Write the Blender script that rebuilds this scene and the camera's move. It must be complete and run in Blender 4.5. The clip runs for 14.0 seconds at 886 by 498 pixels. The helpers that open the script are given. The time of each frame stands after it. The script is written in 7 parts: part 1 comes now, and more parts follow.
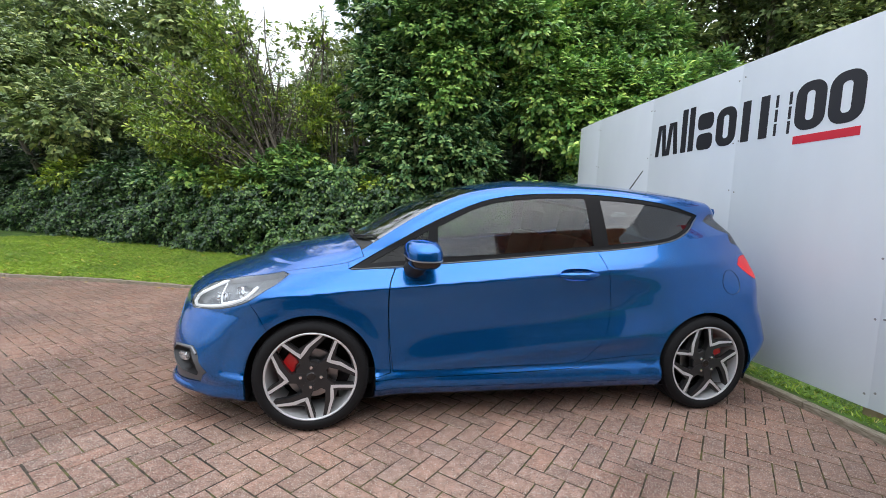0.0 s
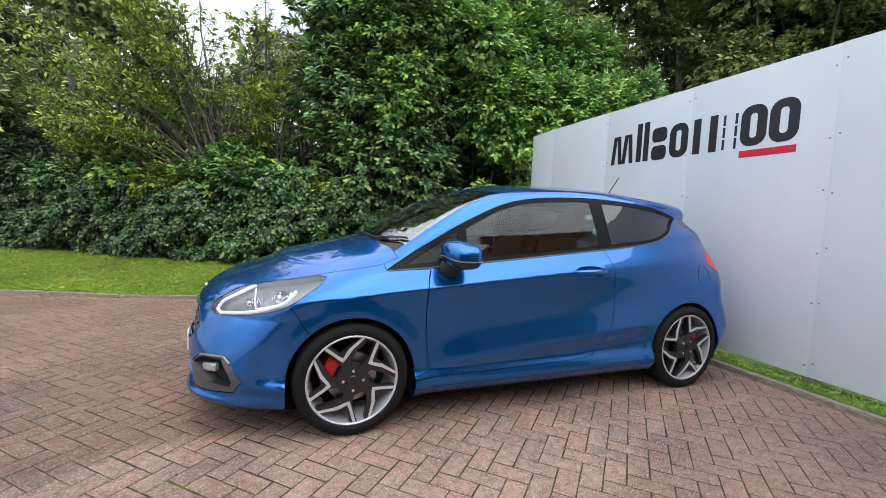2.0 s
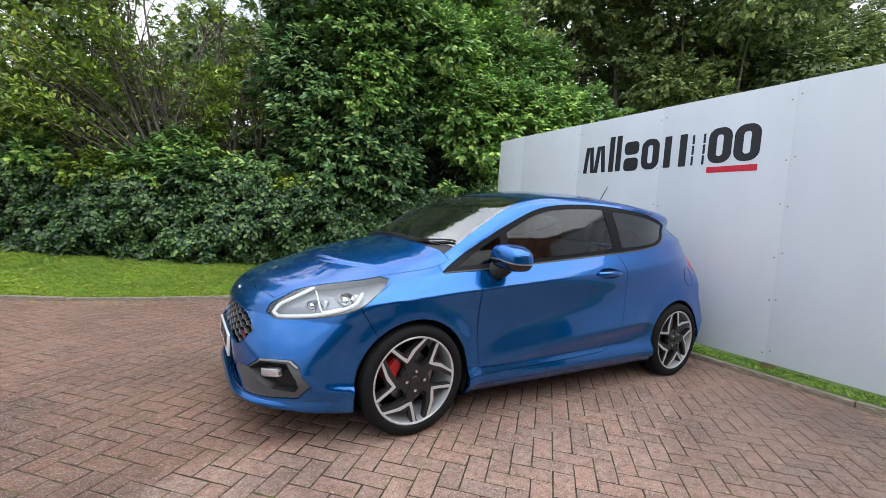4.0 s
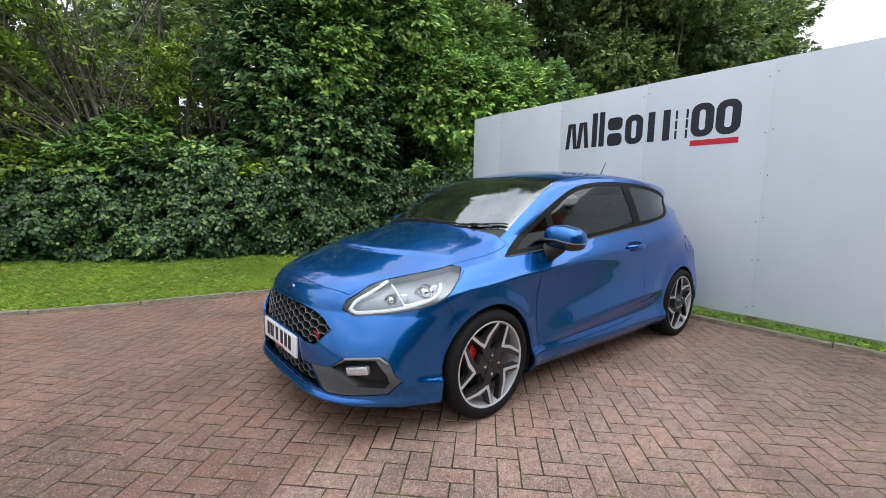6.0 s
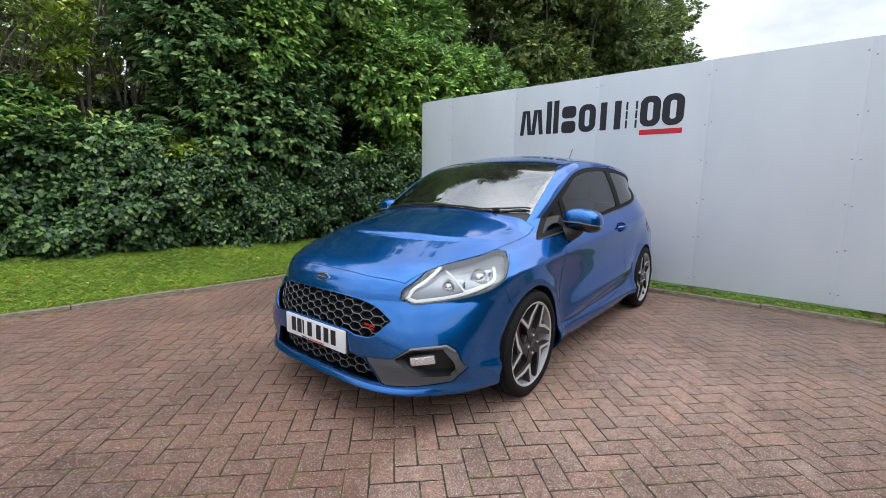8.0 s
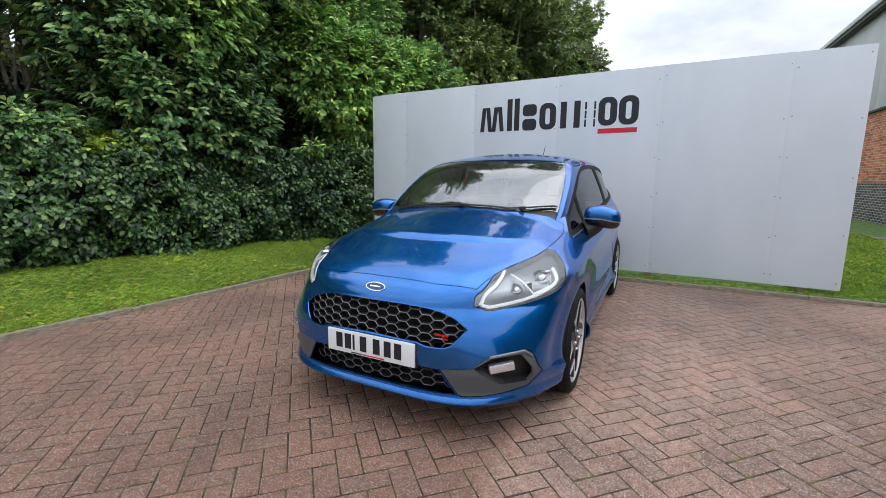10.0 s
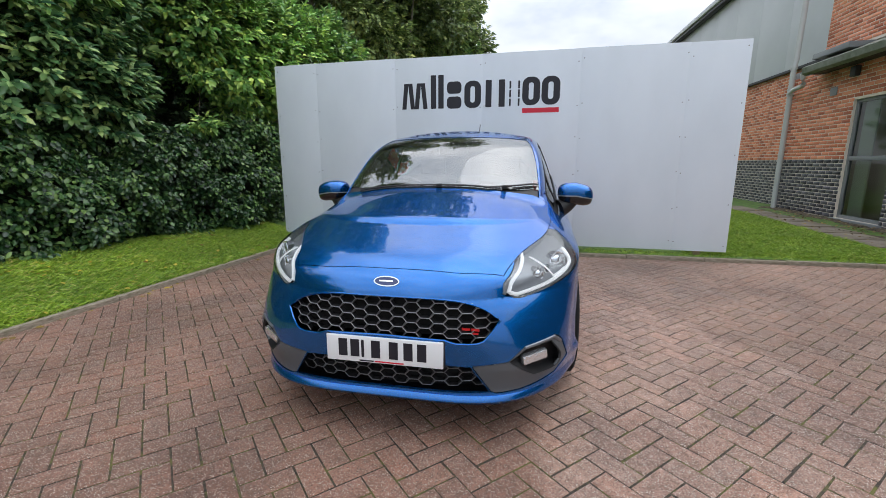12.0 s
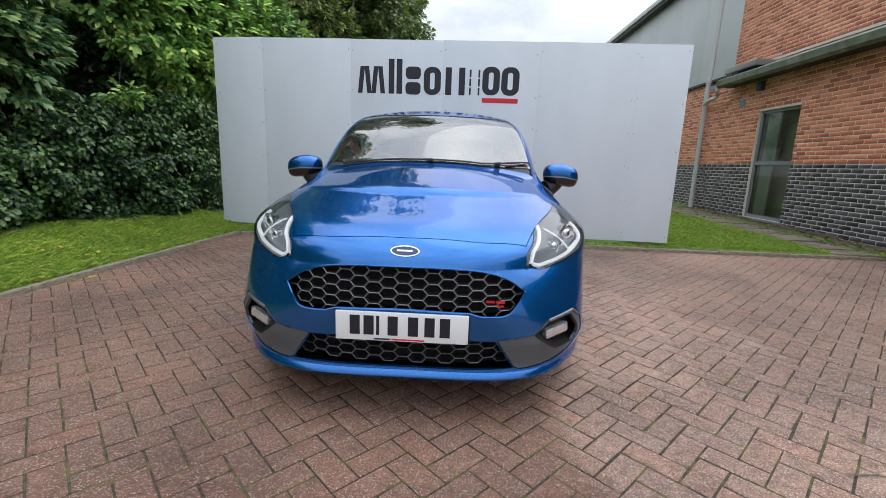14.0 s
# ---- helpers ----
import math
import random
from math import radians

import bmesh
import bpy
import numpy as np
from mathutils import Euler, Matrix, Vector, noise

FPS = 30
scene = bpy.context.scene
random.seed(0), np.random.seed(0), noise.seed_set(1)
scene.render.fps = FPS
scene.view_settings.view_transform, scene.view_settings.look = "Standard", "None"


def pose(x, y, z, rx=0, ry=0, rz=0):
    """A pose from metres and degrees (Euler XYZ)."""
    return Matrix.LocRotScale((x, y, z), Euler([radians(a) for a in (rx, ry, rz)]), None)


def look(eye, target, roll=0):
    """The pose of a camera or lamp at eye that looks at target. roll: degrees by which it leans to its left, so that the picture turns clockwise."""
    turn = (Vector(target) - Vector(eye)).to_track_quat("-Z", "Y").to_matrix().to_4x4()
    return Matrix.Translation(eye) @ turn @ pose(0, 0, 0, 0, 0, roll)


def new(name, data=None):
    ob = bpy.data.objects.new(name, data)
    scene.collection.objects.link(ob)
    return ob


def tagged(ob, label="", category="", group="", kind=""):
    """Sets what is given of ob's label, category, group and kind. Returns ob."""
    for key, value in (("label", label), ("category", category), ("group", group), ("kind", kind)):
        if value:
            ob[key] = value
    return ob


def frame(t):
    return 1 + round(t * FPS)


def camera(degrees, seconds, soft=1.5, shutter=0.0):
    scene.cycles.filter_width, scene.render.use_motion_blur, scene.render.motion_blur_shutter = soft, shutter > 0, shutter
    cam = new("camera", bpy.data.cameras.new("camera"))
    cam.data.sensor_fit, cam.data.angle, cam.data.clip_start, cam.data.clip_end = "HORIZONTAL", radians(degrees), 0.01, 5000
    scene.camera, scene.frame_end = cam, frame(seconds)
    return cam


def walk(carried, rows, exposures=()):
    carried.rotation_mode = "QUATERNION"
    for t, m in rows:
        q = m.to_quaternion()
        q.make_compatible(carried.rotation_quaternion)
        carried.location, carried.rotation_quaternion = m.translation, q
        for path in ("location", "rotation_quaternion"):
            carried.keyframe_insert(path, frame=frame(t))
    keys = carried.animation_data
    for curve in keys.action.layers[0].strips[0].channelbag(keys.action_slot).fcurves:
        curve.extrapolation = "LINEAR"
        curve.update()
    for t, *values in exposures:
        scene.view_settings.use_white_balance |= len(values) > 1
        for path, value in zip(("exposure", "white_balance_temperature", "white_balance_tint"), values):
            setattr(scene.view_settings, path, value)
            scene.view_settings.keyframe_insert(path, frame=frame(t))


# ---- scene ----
cam = camera(91.7, 14.0, soft=0.5)
PATH = [
    (0, (1.005, 3.212, 1.251), (0.623, 1.257, 1.067), 2.4),
    (0.5, (1.175, 3.188, 1.24), (0.701, 1.254, 1.059), 2.4),
    (1, (1.387, 3.189, 1.251), (0.824, 1.278, 1.077), 2.6),
    (1.5, (1.512, 3.174, 1.251), (0.888, 1.281, 1.086), 2.7),
    (2, (1.653, 3.118, 1.22), (0.921, 1.263, 1.064), 2.6),
    (2.5, (1.858, 3.047, 1.225), (1.017, 1.239, 1.07), 2.8),
    (3, (1.996, 2.989, 1.231), (1.098, 1.208, 1.075), 2.9),
    (3.2, (2.061, 2.971, 1.208), (1.137, 1.203, 1.064), 3.1),
    (5.3, (2.791, 2.619, 1.228), (1.594, 1.029, 1.032), 2.8),
    (5.5, (2.84, 2.572, 1.232), (1.625, 0.997, 1.03), 2.2),
    (6, (2.931, 2.464, 1.229), (1.671, 0.93, 0.994), 1.2),
    (6.5, (3.05, 2.353, 1.222), (1.72, 0.883, 0.957), 0.6),
    (7, (3.217, 2.198, 1.233), (1.789, 0.828, 0.945), 0.9),
    (7.5, (3.343, 2.08, 1.237), (1.845, 0.789, 0.939), 1.2),
    (8, (3.442, 1.925, 1.214), (1.892, 0.697, 0.918), 1.1),
    (8.2, (3.489, 1.85, 1.216), (1.91, 0.658, 0.921), 1.1),
    (10.3, (3.796, 1.154, 1.239), (2.009, 0.313, 0.92), 0.7),
    (10.5, (3.801, 1.094, 1.237), (1.998, 0.289, 0.917), 0.8),
    (11, (3.798, 0.9, 1.205), (1.938, 0.243, 0.874), 0.2),
    (11.5, (3.781, 0.722, 1.216), (1.877, 0.229, 0.856), 0.1),
    (12, (3.763, 0.596, 1.212), (1.842, 0.204, 0.818), 0.0),
    (12.5, (3.752, 0.477, 1.172), (1.82, 0.166, 0.761), -0.2),
    (13, (3.749, 0.355, 1.13), (1.805, 0.131, 0.715), 0.4),
    (13.5, (3.727, 0.274, 1.084), (1.773, 0.14, 0.676), 1.3),
    (14, (3.709, 0.207, 1.055), (1.749, 0.138, 0.664), 2.1),
]
EXPOSURES = [(0, 0.07), (3, 0.02), (6.5, -0.12), (8.2, -0.18), (11, -0.23), (14, -0.23)]
walk(cam, [(t, look(eye, target, roll)) for t, eye, target, roll in PATH], EXPOSURES)

# ---- daylight: overcast sky with a weak, wide sun ----
SUN_ELEV, SUN_AZ = radians(52), radians(-32)
world = bpy.data.worlds.new("overcast_sky")
scene.world = world
world.use_nodes = True
wn, wl = world.node_tree.nodes, world.node_tree.links
wn.clear()
w_out = wn.new("ShaderNodeOutputWorld")
w_bg = wn.new("ShaderNodeBackground")
w_sky = wn.new("ShaderNodeTexSky")
w_sky.sky_type = "NISHITA"
w_sky.sun_disc = False
w_sky.sun_elevation = SUN_ELEV
w_sky.sun_rotation = SUN_AZ
w_scale = wn.new("ShaderNodeVectorMath")
w_scale.operation = "SCALE"
w_scale.inputs["Scale"].default_value = 0.1
w_tc = wn.new("ShaderNodeTexCoord")
w_map = wn.new("ShaderNodeMapping")
w_map.inputs["Scale"].default_value = (1.0, 1.0, 2.2)
w_noise = wn.new("ShaderNodeTexNoise")
w_noise.inputs["Scale"].default_value = 2.6
w_noise.inputs["Detail"].default_value = 7.0
w_noise.inputs["Roughness"].default_value = 0.55
w_ramp = wn.new("ShaderNodeValToRGB")
w_ramp.color_ramp.elements[0].position = 0.36
w_ramp.color_ramp.elements[0].color = (0.56, 0.615, 0.70, 1)
w_ramp.color_ramp.elements[1].position = 0.66
w_ramp.color_ramp.elements[1].color = (1.03, 1.06, 1.1, 1)
w_mix = wn.new("ShaderNodeMix")
w_mix.data_type = "RGBA"
w_mix.inputs[0].default_value = 0.9
wl.new(w_sky.outputs[0], w_scale.inputs[0])
wl.new(w_tc.outputs["Generated"], w_map.inputs[0])
wl.new(w_map.outputs[0], w_noise.inputs["Vector"])
wl.new(w_noise.outputs[0], w_ramp.inputs[0])
wl.new(w_scale.outputs[0], w_mix.inputs[6])
wl.new(w_ramp.outputs[0], w_mix.inputs[7])
wl.new(w_mix.outputs[2], w_bg.inputs[0])
# an overcast sky is brightest overhead
w_sep = wn.new("ShaderNodeSeparateXYZ")
w_dome = wn.new("ShaderNodeMapRange")
w_dome.inputs["From Min"].default_value, w_dome.inputs["From Max"].default_value = 0.0, 1.0
w_dome.inputs["To Min"].default_value, w_dome.inputs["To Max"].default_value = 0.85, 3.5
wl.new(w_tc.outputs["Generated"], w_sep.inputs[0])
wl.new(w_sep.outputs[2], w_dome.inputs[0])
wl.new(w_dome.outputs[0], w_bg.inputs[1])
wl.new(w_bg.outputs[0], w_out.inputs[0])

sun = new("sun", bpy.data.lights.new("sun", "SUN"))
sun.data.energy = 0.95
sun.data.angle = radians(75)
sun.data.color = (1.0, 0.99, 0.97)
sun.matrix_world = look((0, 0, 0), (-math.cos(SUN_ELEV) * math.sin(SUN_AZ), -math.cos(SUN_ELEV) * math.cos(SUN_AZ), -math.sin(SUN_ELEV)))

# ---- materials ----
def material(name, color, rough=0.5, metal=0.0, coat=0.0, spec=0.5, emit=None):
    m = bpy.data.materials.new(name)
    m.use_nodes = True
    b = m.node_tree.nodes["Principled BSDF"]
    b.inputs["Base Color"].default_value = (*color, 1)
    b.inputs["Roughness"].default_value = rough
    b.inputs["Metallic"].default_value = metal
    b.inputs["Coat Weight"].default_value = coat
    b.inputs["Coat Roughness"].default_value = 0.03
    b.inputs["Specular IOR Level"].default_value = spec
    if emit:
        b.inputs["Emission Color"].default_value = (*emit[:3], 1)
        b.inputs["Emission Strength"].default_value = emit[3]
    return m


def nodes_of(m):
    return m.node_tree.nodes, m.node_tree.links, m.node_tree.nodes["Principled BSDF"]


def noise_node(m, scale, detail=4.0, coords="Object", rough=0.55):
    n, l, _ = nodes_of(m)
    tc = n.new("ShaderNodeTexCoord")
    t = n.new("ShaderNodeTexNoise")
    t.inputs["Scale"].default_value = scale
    t.inputs["Detail"].default_value = detail
    t.inputs["Roughness"].default_value = rough
    l.new(tc.outputs[coords], t.inputs["Vector"])
    return t.outputs[0]


def ramp_node(m, fac, stops):
    n, l, _ = nodes_of(m)
    r = n.new("ShaderNodeValToRGB")
    els = r.color_ramp.elements
    while len(els) < len(stops):
        els.new(0.5)
    for e, (p, c) in zip(els, stops):
        e.position, e.color = p, (*c, 1)
    l.new(fac, r.inputs[0])
    return r.outputs[0]


def mix_node(m, fac, a, b, blend="MIX"):
    n, l, _ = nodes_of(m)
    x = n.new("ShaderNodeMix")
    x.data_type = "RGBA"
    x.blend_type = blend
    for sock, v in ((x.inputs[0], fac), (x.inputs[6], a), (x.inputs[7], b)):
        if isinstance(v, tuple):
            sock.default_value = (*v, 1)
        elif isinstance(v, float):
            sock.default_value = v
        else:
            l.new(v, sock)
    return x.outputs[2]


def bump_node(m, height, strength=0.3, distance=0.01):
    n, l, b = nodes_of(m)
    k = n.new("ShaderNodeBump")
    k.inputs["Strength"].default_value = strength
    k.inputs["Distance"].default_value = distance
    l.new(height, k.inputs["Height"])
    l.new(k.outputs[0], b.inputs["Normal"])
    return k


def info_random(m, kind="object"):
    n, _, _ = nodes_of(m)
    if kind == "object":
        return n.new("ShaderNodeObjectInfo").outputs["Random"]
    return n.new("ShaderNodeNewGeometry").outputs["Random Per Island"]


paint = material("blue_metallic_paint", (0.002, 0.1, 0.38), 0.25, 0.8, 1.0)
wet_paint = material("wet_blue_paint", (0.002, 0.1, 0.38), 0.25, 0.8, 1.0)


def flakes(m):
    """Fine metallic flake in the colour."""
    n, l, b = nodes_of(m)
    l.new(ramp_node(m, noise_node(m, 900.0, 2.0), [(0.35, (0.0012, 0.096, 0.335)), (0.7, (0.0025, 0.14, 0.465))]), b.inputs["Base Color"])
    b.inputs["Specular IOR Level"].default_value = 0.15
    b.inputs["Specular Tint"].default_value = (0.1, 0.45, 0.95, 1)
    b.inputs["Coat IOR"].default_value = 1.56
    b.inputs["Coat Roughness"].default_value = 0.012


def rain_height(m, scale):
    """Beads of rain: round bumps of mixed size, with clear patches between."""
    n, l, _ = nodes_of(m) if "Principled BSDF" in m.node_tree.nodes else (m.node_tree.nodes, m.node_tree.links, None)
    tc = n.new("ShaderNodeTexCoord")
    v = n.new("ShaderNodeTexVoronoi")
    v.inputs["Scale"].default_value = scale
    v.inputs["Randomness"].default_value = 1.0
    l.new(tc.outputs["Object"], v.inputs["Vector"])
    sep = n.new("ShaderNodeSeparateColor")
    l.new(v.outputs["Color"], sep.inputs[0])
    size = n.new("ShaderNodeMath")
    size.operation = "MULTIPLY_ADD"
    size.inputs[1].default_value, size.inputs[2].default_value = 0.62, -0.27
    l.new(sep.outputs[0], size.inputs[0])
    d = n.new("ShaderNodeMath")
    d.operation = "SUBTRACT"
    d.use_clamp = True
    l.new(size.outputs[0], d.inputs[0])
    l.new(v.outputs["Distance"], d.inputs[1])
    r = n.new("ShaderNodeMath")
    r.operation = "POWER"
    r.inputs[1].default_value = 0.5
    l.new(d.outputs[0], r.inputs[0])
    return r.outputs[0]


flakes(paint)
flakes(wet_paint)
_n, _l, _b = nodes_of(wet_paint)
_k = bump_node(wet_paint, rain_height(wet_paint, 95.0), 0.6, 0.004)
_l.new(_k.outputs[0], _b.inputs["Coat Normal"])
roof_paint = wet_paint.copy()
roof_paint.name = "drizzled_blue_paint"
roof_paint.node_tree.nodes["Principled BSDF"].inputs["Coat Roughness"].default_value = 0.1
black_plastic = material("black_plastic", (0.012, 0.012, 0.013), 0.5)
gloss_black = material("gloss_black", (0.006, 0.006, 0.007), 0.12, 0, 0.4)
satin_black = material("satin_black_trim", (0.007, 0.007, 0.008), 0.6, 0, 0, 0.15)
tail_red = material("red_lamp_lens", (0.78, 0.008, 0.012), 0.35, 0, 0.25, 0.25)
rubber = material("tyre_rubber", (0.007, 0.007, 0.008), 0.75, 0, 0, 0.25)
alloy = material("machined_alloy", (0.66, 0.67, 0.69), 0.34, 0.45)
alloy_dark = material("dark_alloy", (0.028, 0.028, 0.03), 0.35, 0.3)
grey_plastic = material("grey_satin_plastic", (0.1, 0.107, 0.115), 0.42, 0.2)
red_paint = material("red_caliper_paint", (0.55, 0.01, 0.012), 0.35, 0, 0.5)
chrome = material("chrome", (0.75, 0.76, 0.78), 0.12, 1.0)
lamp_inner = material("lamp_reflector", (0.36, 0.37, 0.385), 0.3, 0.6)
drl_mat = material("daylight_strip", (0.9, 0.9, 0.9), 0.3, 0, 0, 0.5, (0.95, 0.98, 1.0, 0.42))
plate_white = material("plate_white", (0.78, 0.79, 0.8), 0.35)
disc_steel = material("brake_disc_steel", (0.3, 0.3, 0.31), 0.35, 1.0)
badge_blue = material("badge_blue", (0.01, 0.025, 0.12), 0.2, 0, 0.6)
mirror_glass = material("mirror_glass", (0.9, 0.9, 0.9), 0.02, 1.0)
cabin_dark = material("cabin_fabric", (0.02, 0.02, 0.022), 0.8)
white_board = material("white_board", (0.56, 0.58, 0.61), 0.42)
ink_black = material("black_vinyl", (0.012, 0.012, 0.02), 0.5)
ink_red = material("red_vinyl", (0.62, 0.015, 0.04), 0.5)



bark_mat = material("bark", (0.09, 0.075, 0.055), 0.9)
kerb_mat = material("kerb_concrete", (0.23, 0.2, 0.16), 0.85)


def glass_material(name, tint, ior=1.6):
    m = bpy.data.materials.new(name)
    m.use_nodes = True
    n, l = m.node_tree.nodes, m.node_tree.links
    n.clear()
    out = n.new("ShaderNodeOutputMaterial")
    tr = n.new("ShaderNodeBsdfTransparent")
    tr.inputs[0].default_value = (*tint, 1)
    gl = n.new("ShaderNodeBsdfGlossy")
    gl.inputs["Roughness"].default_value = 0.015
    gl.inputs[0].default_value = (1, 1, 1, 1)
    fr = n.new("ShaderNodeFresnel")
    fr.inputs[0].default_value = ior
    mx = n.new("ShaderNodeMixShader")
    l.new(fr.outputs[0], mx.inputs[0])
    l.new(tr.outputs[0], mx.inputs[1])
    l.new(gl.outputs[0], mx.inputs[2])
    l.new(mx.outputs[0], out.inputs[0])
    return m


wet_glass = glass_material("wet_windscreen_glass", (0.62, 0.7, 0.68), 2.9)
_sum = wet_glass.node_tree.nodes.new("ShaderNodeMath")
wet_glass.node_tree.links.new(rain_height(wet_glass, 75.0), _sum.inputs[0])
wet_glass.node_tree.links.new(rain_height(wet_glass, 150.0), _sum.inputs[1])
_h = _sum.outputs[0]
_bump = wet_glass.node_tree.nodes.new("ShaderNodeBump")
_bump.inputs["Strength"].default_value, _bump.inputs["Distance"].default_value = 0.7, 0.005
wet_glass.node_tree.links.new(_h, _bump.inputs["Height"])
for _x in wet_glass.node_tree.nodes:
    if _x.type == "BSDF_GLOSSY":
        wet_glass.node_tree.links.new(_bump.outputs[0], _x.inputs["Normal"])
tint_glass = glass_material("side_glass", (0.6, 0.68, 0.66), 1.55)
corner_glass = glass_material("front_corner_glass", (0.14, 0.15, 0.15), 1.3)
rear_glass = glass_material("rear_screen_glass", (0.55, 0.66, 0.62), 1.8)
privacy_glass = glass_material("privacy_glass", (0.16, 0.17, 0.18), 1.8)
lamp_glass = glass_material("lamp_lens", (0.93, 0.95, 0.97), 1.42)


# ---- mesh helpers ----
def mesh_object(name, bm, mat, parent=None, label="", smooth=True):
    me = bpy.data.meshes.new(name)
    bm.to_mesh(me)
    bm.free()
    me.materials.append(mat)
    if smooth:
        me.polygons.foreach_set("use_smooth", [True] * len(me.polygons))
        me.set_sharp_from_angle(angle=radians(38))
    ob = new(name, me)
    if parent:
        ob.parent = parent
    if label:
        tagged(ob, label)
    return ob


def part(name, bm, mat, parent, label=""):
    return mesh_object(name, bm, mat, parent, label)


def thing(name, label, category, group="", at=(0, 0, 0), kind=""):
    ob = new(name)
    ob.location = at
    return tagged(ob, label, category, group, kind)


def box(bm, x0, x1, y0, y1, z0, z1, bevel=0.0, m=None):
    vs = [bm.verts.new((x, y, z)) for x in (x0, x1) for y in (y0, y1) for z in (z0, z1)]
    fs = [bm.faces.new([vs[i] for i in f]) for f in ((0, 1, 3, 2), (4, 6, 7, 5), (0, 4, 5, 1), (2, 3, 7, 6), (0, 2, 6, 4), (1, 5, 7, 3))]
    if bevel:
        es = list({e for f in fs for e in f.edges})
        r = bmesh.ops.bevel(bm, geom=es, offset=bevel, segments=2, affect="EDGES", profile=0.6)
        vs = list({v for f in r["faces"] for v in f.verts} | {v for v in vs if v.is_valid})
    if m is not None:
        bmesh.ops.transform(bm, matrix=m, verts=[v for v in vs if v.is_valid])
    return vs


def box_bm(*a, **k):
    bm = bmesh.new()
    box(bm, *a, **k)
    return bm


def prism(bm, pts, axis, lo, hi):
    """A polygon of 2D points drawn out along an axis from lo to hi."""
    def p3(p, d):
        return {"x": (d, p[0], p[1]), "y": (p[0], d, p[1]), "z": (p[0], p[1], d)}[axis]
    a = [bm.verts.new(p3(p, lo)) for p in pts]
    b = [bm.verts.new(p3(p, hi)) for p in pts]
    n = len(pts)
    bm.faces.new(a)
    bm.faces.new(b[::-1])
    for i in range(n):
        bm.faces.new((a[i], b[i], b[(i + 1) % n], a[(i + 1) % n]))
    bmesh.ops.recalc_face_normals(bm, faces=bm.faces[:])
    return a + b


def tube(bm, pts, r, sides=8, caps=True):
    """A round bar along 3D points; r is a number or one for each point."""
    pts = [Vector(p) for p in pts]
    rs = r if isinstance(r, (list, tuple)) else [r] * len(pts)
    rings = []
    for i, p in enumerate(pts):
        d = (pts[min(i + 1, len(pts) - 1)] - pts[max(i - 1, 0)]).normalized()
        side = d.cross(Vector((0, 0, 1)) if abs(d.z) < 0.9 else Vector((1, 0, 0))).normalized()
        up = side.cross(d)
        rings.append([bm.verts.new(p + (side * math.cos(a) + up * math.sin(a)) * rs[i]) for a in (2 * math.pi * k / sides for k in range(sides))])
    for a, b in zip(rings, rings[1:]):
        for k in range(sides):
            bm.faces.new((a[k], a[(k + 1) % sides], b[(k + 1) % sides], b[k]))
    if caps:
        bm.faces.new(rings[0][::-1])
        bm.faces.new(rings[-1])
    bmesh.ops.recalc_face_normals(bm, faces=bm.faces[:])


def lathe(bm, profile, axis="y", segs=48, centre=(0, 0, 0), closed=False):
    """Turns (radius, offset) pairs round an axis."""
    rings = []
    for r, o in profile:
        ring = []
        for k in range(segs):
            a = 2 * math.pi * k / segs
            c, s = r * math.cos(a), r * math.sin(a)
            p = {"y": (c, o, s), "x": (o, c, s), "z": (c, s, o)}[axis]
            ring.append(bm.verts.new(Vector(p) + Vector(centre)))
        rings.append(ring)
    pairs = list(zip(rings, rings[1:])) + ([(rings[-1], rings[0])] if closed else [])
    for a, b in pairs:
        for k in range(segs):
            bm.faces.new((a[k], a[(k + 1) % segs], b[(k + 1) % segs], b[k]))
    bmesh.ops.recalc_face_normals(bm, faces=bm.faces[:])


def smooth_line(points, closed=False, n=6, sharp=()):
    """Points along a smooth curve through the given ones; it has a corner at the ones named in sharp."""
    pts = [np.array(p, float) for p in points]
    k = len(pts)
    out = []
    for i in range(k if closed else k - 1):
        p0, p1, p2, p3 = pts[(i - 1) % k] if closed or i else pts[i], pts[i], pts[(i + 1) % k], pts[(i + 2) % k] if closed or i + 2 < k else pts[i + 1]
        t1 = (p2 - p1) if i in sharp else (p2 - p0) / 2
        t2 = (p2 - p1) if (i + 1) % k in sharp else (p3 - p1) / 2
        for j in range(n):
            t = j / n
            out.append((2 * t**3 - 3 * t**2 + 1) * p1 + (t**3 - 2 * t**2 + t) * t1 + (3 * t**2 - 2 * t**3) * p2 + (t**3 - t**2) * t2)
    if not closed:
        out.append(pts[-1])
    return [tuple(p) for p in out]


